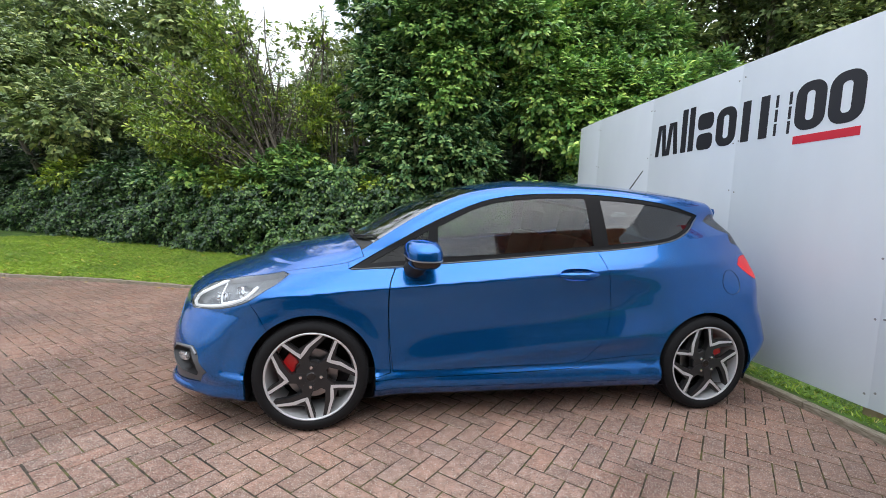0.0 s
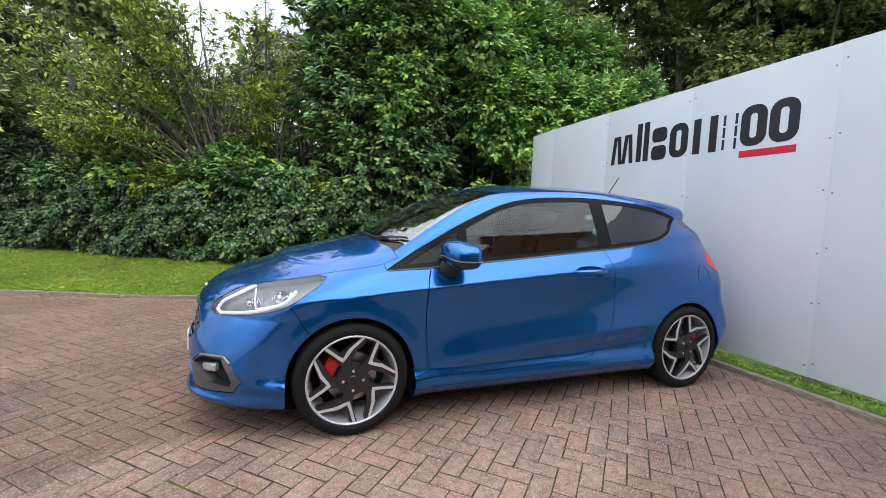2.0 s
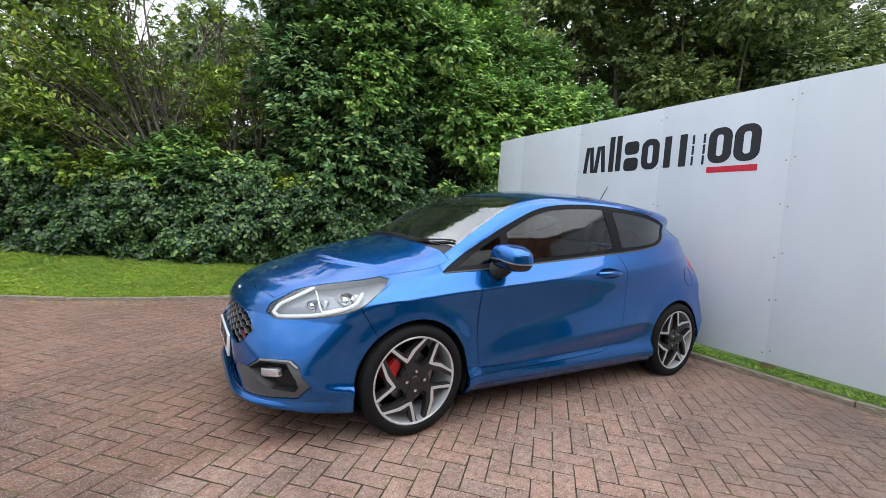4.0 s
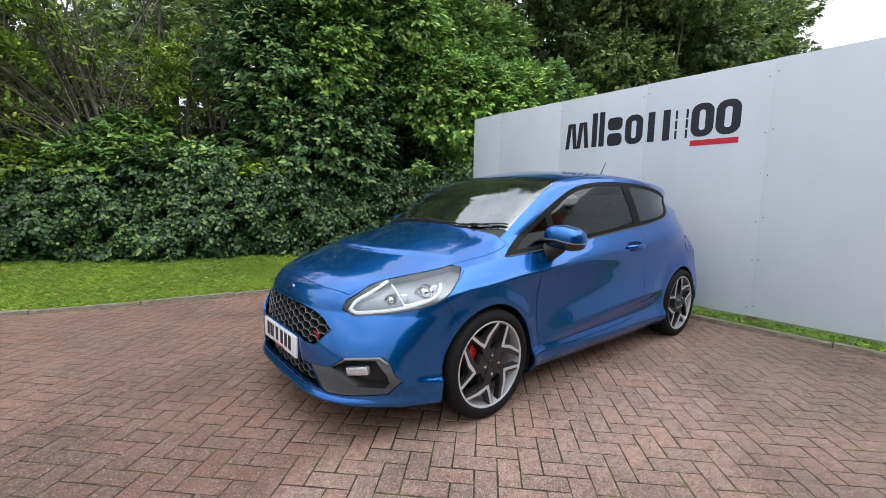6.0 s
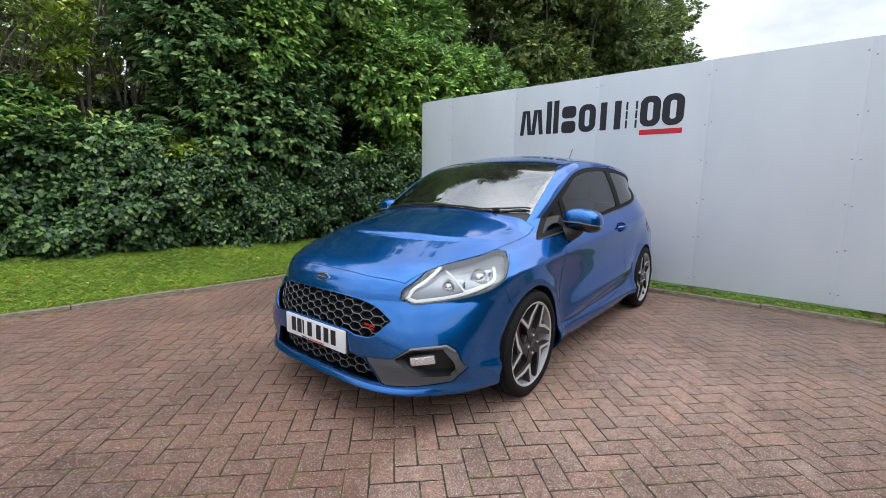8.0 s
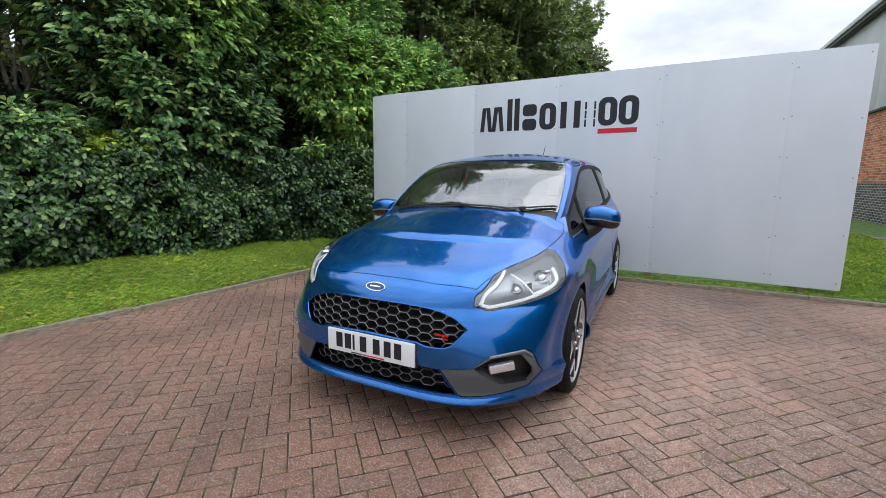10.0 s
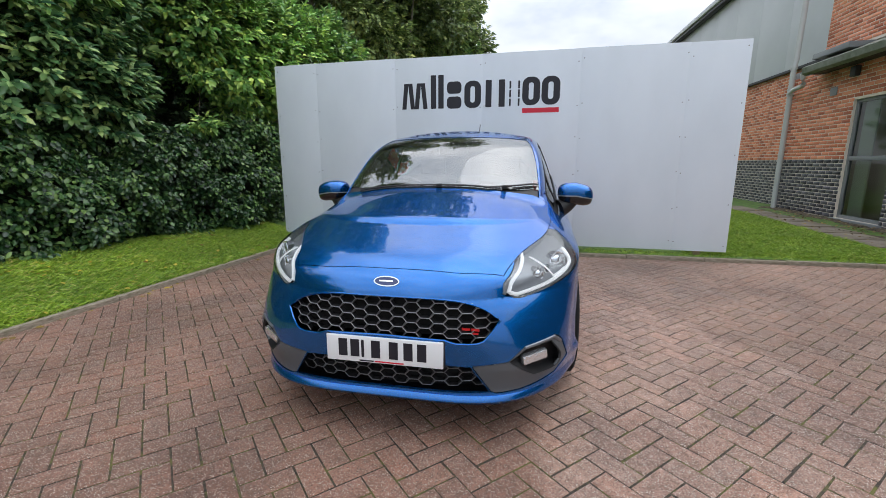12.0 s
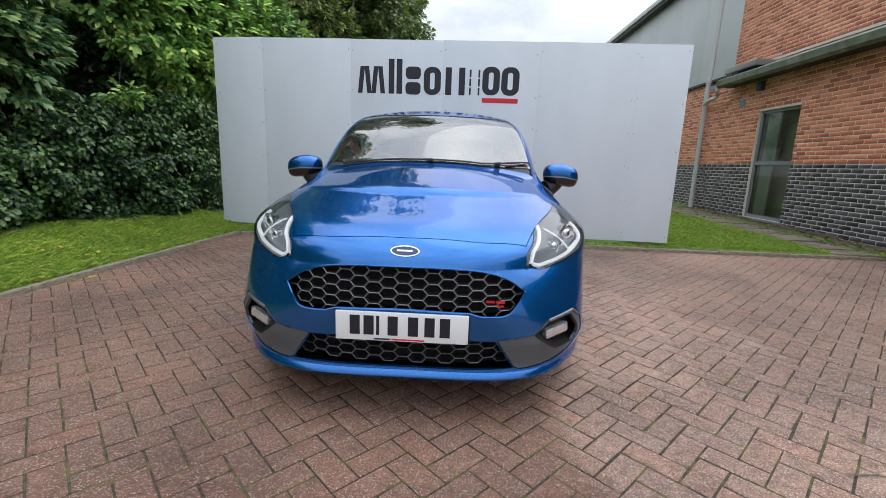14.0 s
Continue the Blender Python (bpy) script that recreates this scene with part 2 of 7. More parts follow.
def spline(xs, ys):
    """A smooth curve through (xs, ys), monotone between them, for numpy arrays."""
    xs, ys = np.array(xs, float), np.array(ys, float)
    h = np.diff(xs)
    d = np.diff(ys) / h
    m = np.zeros(len(xs))
    m[0], m[-1] = d[0], d[-1]
    for i in range(1, len(xs) - 1):
        if d[i - 1] * d[i] > 0:
            w1, w2 = 2 * h[i] + h[i - 1], h[i] + 2 * h[i - 1]
            m[i] = (w1 + w2) / (w1 / d[i - 1] + w2 / d[i])

    def f(x):
        x = np.asarray(x, float)
        i = np.clip(np.searchsorted(xs, x) - 1, 0, len(xs) - 2)
        xc = np.clip(x, xs[0], xs[-1])
        t = (xc - xs[i]) / h[i]
        y = (2 * t**3 - 3 * t**2 + 1) * ys[i] + (t**3 - 2 * t**2 + t) * h[i] * m[i] + (3 * t**2 - 2 * t**3) * ys[i + 1] + (t**3 - t**2) * h[i] * m[i + 1]
        return y + np.where(x < xs[0], (x - xs[0]) * m[0], 0) + np.where(x > xs[-1], (x - xs[-1]) * m[-1], 0)
    return f

# ---- the car's body: one smooth solid, cut into its panels ----
AXLE, HUB_Z, TYRE_R = 1.2465, 0.31, 0.311
plan_w = spline([-1.98, -1.75, -1.25, -0.8, 0.0, 0.8, 1.25, 1.6, 1.85, 2.05], [0.78, 0.832, 0.864, 0.8675, 0.8675, 0.862, 0.857, 0.849, 0.838, 0.81])
section = spline([0.12, 0.19, 0.25, 0.29, 0.34, 0.42, 0.55, 0.70, 0.80, 0.83, 0.855, 0.91, 0.95],
                 [-0.11, -0.04, -0.004, -0.012, -0.037, -0.042, -0.036, -0.022, -0.0035, 0.0, -0.012, -0.055, -0.088])
front_x = spline([0.12, 0.165, 0.2, 0.25, 0.36, 0.48, 0.58, 0.66, 0.72, 0.78, 0.86], [2.04, 2.09, 2.105, 2.095, 2.105, 2.116, 2.106, 2.086, 2.056, 1.975, 1.76])
rear_x = spline([0.15, 0.3, 0.45, 0.58, 0.72, 0.86, 0.95, 1.03, 1.1, 1.3, 1.45], [1.82, 1.93, 1.96, 1.955, 1.925, 1.905, 1.87, 1.825, 1.765, 1.575, 1.46])
bonnet_z = spline([-2.0, 0.5, 0.95, 1.15, 1.4, 1.69, 1.9, 2.05], [0.8, 1.01, 1.073, 1.036, 0.981, 0.911, 0.838, 0.745])
rear_in = spline([0.6, 0.75, 0.85, 0.95, 1.05, 1.15, 1.25, 1.34, 1.45], [0.0, 0.012, 0.055, 0.115, 0.15, 0.14, 0.09, 0.03, 0.0])
screen_x = spline([0.95, 1.02, 1.15, 1.28, 1.38, 1.44, 1.5], [1.22, 1.115, 0.91, 0.68, 0.44, 0.22, -0.1])
roof_z = spline([-1.9, -1.6, -1.1, -0.5, 0.0, 0.25, 0.5], [1.335, 1.392, 1.462, 1.494, 1.476, 1.443, 1.4])


def belt_z(x):
    return 1.0 - 0.105 * x


def smax(a, b, k):
    h = np.maximum(k - np.abs(a - b), 0) / k
    return np.maximum(a, b) + h * h * k * 0.25


def side_w(x, z):
    zb = belt_z(x)
    s = np.where(z > 0.4, 0.4 + (z - 0.4) * 0.55 / (zb - 0.4), z)
    h = np.maximum(z - zb, 0)
    low = section(np.minimum(s, 0.95))
    high = -0.30 * h - 0.30 * h * h
    high = high - np.where(h > 0, 1, 0) * (0.10 * np.clip((x - 0.2) / 0.9, 0, None) ** 2 + 0.21 * np.clip((-0.6 - x) / 1.1, 0, None) ** 2) * np.clip(h / 0.1, 0, 1)
    w = plan_w(x) + low + high
    for hx in (AXLE, -AXLE):
        r = np.sqrt((x - hx) ** 2 + (z - HUB_Z) ** 2)
        flare = 0.034 if hx > 0 else 0.014
        w = w + flare * np.exp(-(((r - 0.345) / np.where(r < 0.345, 0.06, 0.085)) ** 2)) * (z > 0.05)
    w = w - rear_in(z) * np.clip((-0.75 - x) / 0.75, 0, 1.6) ** 2      # the cabin draws in towards the tail
    d = z - (0.43 - 0.085 * x)      # pressed line that rises along the lower door
    w = w + 0.036 * np.where(d < 0, np.exp(-((d / 0.06) ** 2)), np.exp(-((d / 0.12) ** 2))) * np.exp(-(((x + 0.02) / 0.8) ** 8))
    return w


def body_f(x, y, z):
    """Below zero inside the body, above outside."""
    y = np.abs(y)
    low = np.clip((0.64 - z) / 0.3, 0, 1)
    fx = front_x(np.minimum(z, 0.9)) - 0.45 * (y / (0.82 + 0.075 * low * np.clip((z - 0.22) / 0.16, 0.2, 1))) ** (2.6 + 1.8 * low)
    side = y - side_w(x, z)
    under = 0.155 + 0.032 * np.clip((x - 1.5) / 0.4, 0, 1) - z
    tail = -x - rear_x(z) + (0.28 - 0.1 * low * np.clip((z - 0.3) / 0.15, 0, 1)) * (y / 0.8) ** (3.5 + 1.0 * low * np.clip((z - 0.3) / 0.15, 0, 1))
    nose = smax(x - fx, z - (bonnet_z(x) - 0.125 * (y / 0.76) ** 2.3), 0.07)
    top = z - (roof_z(x) - 0.055 * (y / 0.55) ** 2)
    screen = (x - (screen_x(np.maximum(z, 0.95)) - 0.16 * (y / 0.68) ** 2.0)) * 0.6
    upper = -smax(-nose, -smax(top, screen, 0.05), 0.03)
    both = smax(smax(upper, side, 0.06), tail, 0.05)
    return smax(both, under, 0.035)


def body_grad(p, e=0.0015):
    g = np.empty_like(p)
    for a in range(3):
        d = np.zeros(3)
        d[a] = e
        q, r = p + d, p - d
        g[:, a] = body_f(q[:, 0], q[:, 1], q[:, 2]) - body_f(r[:, 0], r[:, 1], r[:, 2])
    return g / (2 * e)


def onto_body(p, steps=6):
    p = np.array(p, float)
    for _ in range(steps):
        f = body_f(p[:, 0], p[:, 1], p[:, 2])
        g = body_grad(p)
        p -= g * (f / np.maximum((g * g).sum(1), 0.05))[:, None]
    return p


def body_normal(p):
    g = body_grad(np.asarray(p, float))
    return g / np.linalg.norm(g, axis=1)[:, None]


def cast(p, way, far=2.5):
    """The body's surface met from outside along an axis: p with the coordinate of that axis replaced."""
    p = np.atleast_2d(np.array(p, float))
    way = np.array(way, float)
    lo, hi = np.zeros(len(p)), np.full(len(p), far)
    ts = np.linspace(0, far, 160)
    hit = np.zeros(len(p), bool)
    for a, b in zip(ts, ts[1:]):
        q = p + way * b
        f = body_f(q[:, 0], q[:, 1], q[:, 2]) < 0
        fresh = f & ~hit
        lo[fresh], hi[fresh] = a, b
        hit |= f
    for _ in range(18):
        mid = (lo + hi) / 2
        q = p + way * mid[:, None]
        f = body_f(q[:, 0], q[:, 1], q[:, 2]) < 0
        hi, lo = np.where(f, mid, hi), np.where(f, lo, mid)
    return p + way * hi[:, None]


def front_at(y, z):
    return float(cast([(2.6, y, z)], (-1, 0, 0))[0, 0])


def skin(step):
    """The surface of the solid's left half as a mesh of quads."""
    ax = [np.arange(-2.12, 2.24, step), np.arange(-2.5 * step, 0.98, step), np.arange(0.06, 1.56, step)]
    grid = np.meshgrid(*ax, indexing="ij")
    val = body_f(*grid)
    inside = val < 0
    shape = np.array(val.shape)
    total, count = np.zeros((*(shape - 1), 3)), np.zeros(shape - 1)
    quads = []
    org = np.array([a[0] for a in ax])
    for a in range(3):
        s0 = [slice(None)] * 3
        s1 = [slice(None)] * 3
        s0[a], s1[a] = slice(0, -1), slice(1, None)
        v0, v1 = val[tuple(s0)], val[tuple(s1)]
        idx = np.argwhere(inside[tuple(s0)] != inside[tuple(s1)])
        b, c = (a + 1) % 3, (a + 2) % 3
        ok = (idx[:, b] > 0) & (idx[:, c] > 0) & (idx[:, b] < shape[b] - 1) & (idx[:, c] < shape[c] - 1)
        idx = idx[ok]
        i = tuple(idx.T)
        t = v0[i] / (v0[i] - v1[i])
        pos = org + idx * step
        pos[:, a] += t * step
        cells = []
        for db, dc in ((0, 0), (1, 0), (1, 1), (0, 1)):
            cell = idx.copy()
            cell[:, b] -= db
            cell[:, c] -= dc
            np.add.at(total, tuple(cell.T), pos)
            np.add.at(count, tuple(cell.T), 1)
            cells.append(np.ravel_multi_index(tuple(cell.T), tuple(shape - 1)))
        q = np.stack(cells, 1)
        flip = inside[tuple(s0)][i]
        q[~flip] = q[~flip][:, ::-1]
        quads.append(q)
    quads = np.concatenate(quads)
    used, inv = np.unique(quads, return_inverse=True)
    quads = inv.reshape(quads.shape)
    pts = (total.reshape(-1, 3) / np.maximum(count.reshape(-1, 1), 1))[used]
    pts = onto_body(pts)
    me = bpy.data.meshes.new("skin")
    me.from_pydata(pts.tolist(), [], quads.tolist())
    bm = bmesh.new()
    bm.from_mesh(me)
    bpy.data.meshes.remove(me)
    bmesh.ops.bisect_plane(bm, geom=bm.verts[:] + bm.edges[:] + bm.faces[:], plane_co=(0, 0, 0), plane_no=(0, -1, 0), clear_outer=True)
    return bm


FLAT = {"y": (0, 2), "z": (0, 1), "x": (1, 2)}


def in_poly(px, py, poly):
    inside = np.zeros(len(px), bool)
    n = len(poly)
    for i in range(n):
        (x0, y0), (x1, y1) = poly[i], poly[(i + 1) % n]
        if y0 != y1:
            inside ^= ((y0 > py) != (y1 > py)) & (px < (x1 - x0) * (py - y0) / (y1 - y0) + x0)
    return inside


def cut(bm, poly, axis, test):
    """Draws a closed line on the skin, seen along an axis, and returns the faces inside it that pass the test."""
    i, j = FLAT[axis]
    arr = np.array(poly)
    lo, hi = arr.min(0) - 0.04, arr.max(0) + 0.04
    near = set()
    for f in bm.faces:
        c = f.calc_center_median()
        if lo[0] < c[i] < hi[0] and lo[1] < c[j] < hi[1] and test(c, f.normal):
            near.add(f)
    n = len(poly)
    for k in range(n):
        p, q = poly[k], poly[(k + 1) % n]
        dx, dy = q[0] - p[0], q[1] - p[1]
        if math.hypot(dx, dy) < 1e-5:
            continue
        co, no = [0, 0, 0], [0, 0, 0]
        co[i], co[j], no[i], no[j] = p[0], p[1], -dy, dx
        x0, x1, y0, y1 = min(p[0], q[0]) - 1e-4, max(p[0], q[0]) + 1e-4, min(p[1], q[1]) - 1e-4, max(p[1], q[1]) + 1e-4
        hit = []
        for f in near:
            a = [v.co[i] for v in f.verts]
            if min(a) > x1 or max(a) < x0:
                continue
            b = [v.co[j] for v in f.verts]
            if min(b) > y1 or max(b) < y0:
                continue
            hit.append(f)
        if not hit:
            continue
        geom = list({v for f in hit for v in f.verts}) + list({e for f in hit for e in f.edges}) + hit
        r = bmesh.ops.bisect_plane(bm, geom=geom, dist=1e-5, plane_co=co, plane_no=no)
        near.update(g for g in r["geom"] if isinstance(g, bmesh.types.BMFace))
        near = {f for f in near if f.is_valid}
    faces = list(near)
    if not faces:

        return []
    cs = np.array([f.calc_center_median() for f in faces])
    inside = in_poly(cs[:, i], cs[:, j], poly)
    return [f for f, ok in zip(faces, inside) if ok]


def circle(cx, cz, r, n=40):
    return [(cx + r * math.cos(2 * math.pi * k / n), cz + r * math.sin(2 * math.pi * k / n)) for k in range(n)]


def arch(cx, r):
    return [(cx + r * math.cos(a), HUB_Z + r * math.sin(a)) for a in np.linspace(0, math.pi, 30)] + [(cx - r * 0.985, 0.0), (cx + r * 0.985, 0.0)]


# the lines of the panels, seen from the side (x, z), from above (x, y) or from the front (y, z)
DOOR = smooth_line([(0.80, 0.905), (0.835, 0.79), (0.825, 0.51), (0.80, 0.325), (0.0, 0.335), (-0.33, 0.345), (-0.43, 0.41), (-0.515, 0.56), (-0.525, 0.72), (-0.495, 0.88), (-0.44, 1.045), (0.2, 0.975)], True, 5, (0, 3, 10))
DLO = smooth_line([(1.06, 0.895), (0.8, 1.045), (0.57, 1.175), (0.28, 1.305), (0.02, 1.36), (-0.3, 1.382), (-0.62, 1.378), (-0.98, 1.345), (-1.28, 1.28), (-1.175, 1.192), (-1.04, 1.13), (-0.886, 1.092), (-0.587, 1.05), (-0.3, 1.022), (0.25, 0.968), (0.75, 0.92)], True, 5, (0, 8))
PANE_DOOR = smooth_line([(0.555, 0.975), (0.545, 1.145), (0.28, 1.275), (0.02, 1.332), (-0.3, 1.355), (-0.405, 1.355), (-0.425, 1.065), (0.1, 1.008)], True, 5, (0, 1, 5, 6))
PANE_QUARTER = smooth_line([(-0.51, 1.352), (-0.72, 1.345), (-0.98, 1.318), (-1.235, 1.27), (-1.15, 1.2), (-1.03, 1.15), (-0.88, 1.114), (-0.53, 1.072)], True, 5, (0, 3, 7))
PANE_FRONT = smooth_line([(0.94, 0.93), (0.78, 1.02), (0.605, 1.12), (0.615, 0.965)], True, 4, (0, 2, 3))
LAMP = smooth_line([(1.968, 0.655), (1.93, 0.715), (1.77, 0.803), (1.59, 0.855), (1.45, 0.868), (1.382, 0.858), (1.43, 0.82), (1.482, 0.785), (1.578, 0.722), (1.667, 0.685), (1.78, 0.657), (1.927, 0.633), (1.952, 0.645)], True, 5, (0, 5, 11))
TAIL_LAMP = smooth_line([(-1.545, 0.958), (-1.6, 1.003), (-1.7, 1.015), (-1.95, 0.995), (-1.95, 0.86), (-1.72, 0.858), (-1.62, 0.905)], True, 5, (0, 3, 4))
WING = smooth_line([(0.815, 0.32), (0.83, 0.5), (0.838, 0.79), (0.803, 0.905), (1.06, 0.895), (1.08, 1.2), (1.43, 0.9), (1.5, 0.82), (1.575, 0.745), (1.53, 0.66), (1.48, 0.575), (1.44, 0.5), (1.44, 0.2)], True, 4, (0, 3, 4, 5, 11, 12))
BONNET = smooth_line([(2.004, -0.02), (1.998, 0.184), (1.983, 0.326), (1.93, 0.492), (1.75, 0.566), (1.47, 0.682), (1.15, 0.715), (0.98, 0.70), (1.036, 0.45), (1.073, 0.2), (1.083, -0.02)], True, 5, (0, 3, 7, 10))
SCREEN = smooth_line([(1.06, -0.02), (1.05, 0.2), (1.01, 0.45), (0.926, 0.645), (0.68, 0.622), (0.46, 0.588), (0.27, 0.54), (0.33, 0.25), (0.35, -0.02)], True, 5, (0, 3, 6, 8))
COWL = smooth_line([(1.083, -0.02), (1.073, 0.2), (1.036, 0.45), (0.995, 0.645), (0.945, 0.645), (0.926, 0.64), (1.01, 0.45), (1.05, 0.2), (1.06, -0.02)], True, 5, (0, 3, 4, 5, 8))
ROOF = smooth_line([(0.35, -0.02), (0.33, 0.25), (0.27, 0.53), (-0.3, 0.515), (-1.0, 0.50), (-1.45, 0.47), (-1.5, -0.02)], True, 5, (0, 2, 5, 6))
BUMPER = [(-0.02, 0.10), (0.9, 0.10), (0.9, 0.95), (-0.02, 0.95)]
GRILLE = smooth_line([(-0.02, 0.655), (0.19, 0.652), (0.327, 0.637), (0.421, 0.606), (0.491, 0.557), (0.459, 0.514), (0.427, 0.478), (0.39, 0.467), (0.31, 0.467), (0.265, 0.481), (-0.02, 0.489)], True, 5, (0, 4, 6, 8, 9, 10))
LOW_GRILLE = smooth_line([(-0.02, 0.366), (0.2, 0.366), (0.373, 0.363), (0.41, 0.306), (0.452, 0.244), (0.25, 0.24), (-0.02, 0.24)], True, 4, (0, 2, 4, 6))
FOG_TRIM = smooth_line([(0.379, 0.367), (0.53, 0.384), (0.597, 0.441), (0.728, 0.457), (0.76, 0.425), (0.792, 0.33), (0.735, 0.258), (0.6, 0.243), (0.49, 0.238), (0.46, 0.244)], True, 4, (0, 1, 2, 3, 5, 6, 9))
FOG_HOLE = smooth_line([(0.537, 0.381), (0.605, 0.427), (0.715, 0.435), (0.757, 0.372), (0.76, 0.322), (0.738, 0.293), (0.64, 0.297)], True, 4, (0, 1, 2, 4, 5, 6))
REAR_GLASS = smooth_line([(-0.02, 1.32), (0.56, 1.29), (0.63, 1.1), (0.5, 1.05), (-0.02, 1.045)], True, 4, (0, 1, 2, 4))
SILL = smooth_line([(0.90, 0.30), (0.86, 0.285), (0.0, 0.30), (-0.35, 0.315), (-0.42, 0.35), (-0.90, 0.385), (-0.90, 0.10), (0.90, 0.10)], True, 4, (0, 5, 6, 7))

HANDLE_CUP = [(-0.288 + 0.118 * math.copysign(abs(math.cos(a)) ** 0.8, math.cos(a)), 0.892 + 0.036 * math.sin(a)) for a in np.linspace(0, 2 * math.pi, 28, endpoint=False)]

PANELS = [  # name, line, axis it is seen along, which faces it may take
    ("roof", ROOF, "z", lambda c, n: c.z > 1.2 and n.z > 0.2),
    ("windscreen", SCREEN, "z", lambda c, n: c.z > 0.9 and n.z > 0.1),
    ("cowl", COWL, "z", lambda c, n: c.z > 0.85 and n.z > 0.05),
    ("front_bumper", BUMPER, "x", lambda c, n: c.x > 1.42),
    ("wing", WING, "y", lambda c, n: c.y > 0.52 and c.x > 0.7),
    ("door", DOOR, "y", lambda c, n: c.y > 0.5),
    ("sill_skirt", SILL, "y", lambda c, n: c.y > 0.6 and n.z > -0.5),
    ("handle_hole", HANDLE_CUP, "y", lambda c, n: c.y > 0.6),
    ("window_surround", DLO, "y", lambda c, n: c.y > 0.4 and n.y > 0.3),
    ("front_quarter_light", PANE_FRONT, "y", lambda c, n: c.y > 0.4 and n.y > 0.3),
    ("door_window", PANE_DOOR, "y", lambda c, n: c.y > 0.4 and n.y > 0.3),
    ("rear_quarter_window", PANE_QUARTER, "y", lambda c, n: c.y > 0.35 and n.y > 0.3),
    ("headlamp_lens", LAMP, "y", lambda c, n: c.y > 0.3 and c.x > 1.3),
    ("bonnet", BONNET, "z", lambda c, n: c.z > 0.66 and n.z > 0.12),
    ("tail_lamp", TAIL_LAMP, "y", lambda c, n: c.y > 0.4 and c.x < -1.4),
    ("rear_valance", [(-1.64, 0.10), (-1.655, 0.30), (-1.70, 0.345), (-2.1, 0.345), (-2.1, 0.10)], "y", lambda c, n: c.x < -1.5),
    ("rear_window", REAR_GLASS, "x", lambda c, n: c.x < -1.3),
    ("fog_trim", FOG_TRIM, "x", lambda c, n: c.x > 1.6 and n.x > 0.05),
    ("fog_hole", FOG_HOLE, "x", lambda c, n: c.x > 1.6 and n.x > 0.05),
    ("grille_hole", GRILLE, "x", lambda c, n: c.x > 1.6),
    ("low_grille_hole", LOW_GRILLE, "x", lambda c, n: c.x > 1.6),
    ("arch_hole", arch(AXLE, 0.345), "y", lambda c, n: c.y > 0.5),
    ("arch_hole", arch(-AXLE, 0.342), "y", lambda c, n: c.y > 0.5),
]

car = thing("car", "blue metallic three-door hatchback with wet paint parked on the block paving", "car")
skin_bm = skin(0.0135)
skin_bm.normal_update()

tag_layer = skin_bm.faces.layers.int.new("panel")
NAMES = ["body_side"]
for name, line, axis, test in PANELS:
    if name not in NAMES:
        NAMES.append(name)
    for f in cut(skin_bm, line, axis, test):
        f[tag_layer] = NAMES.index(name)
NAMES.append("underbody")
for f in skin_bm.faces:
    if f.normal.z < -0.8 and f.calc_center_median().z < 0.25:
        f[tag_layer] = NAMES.index("underbody")


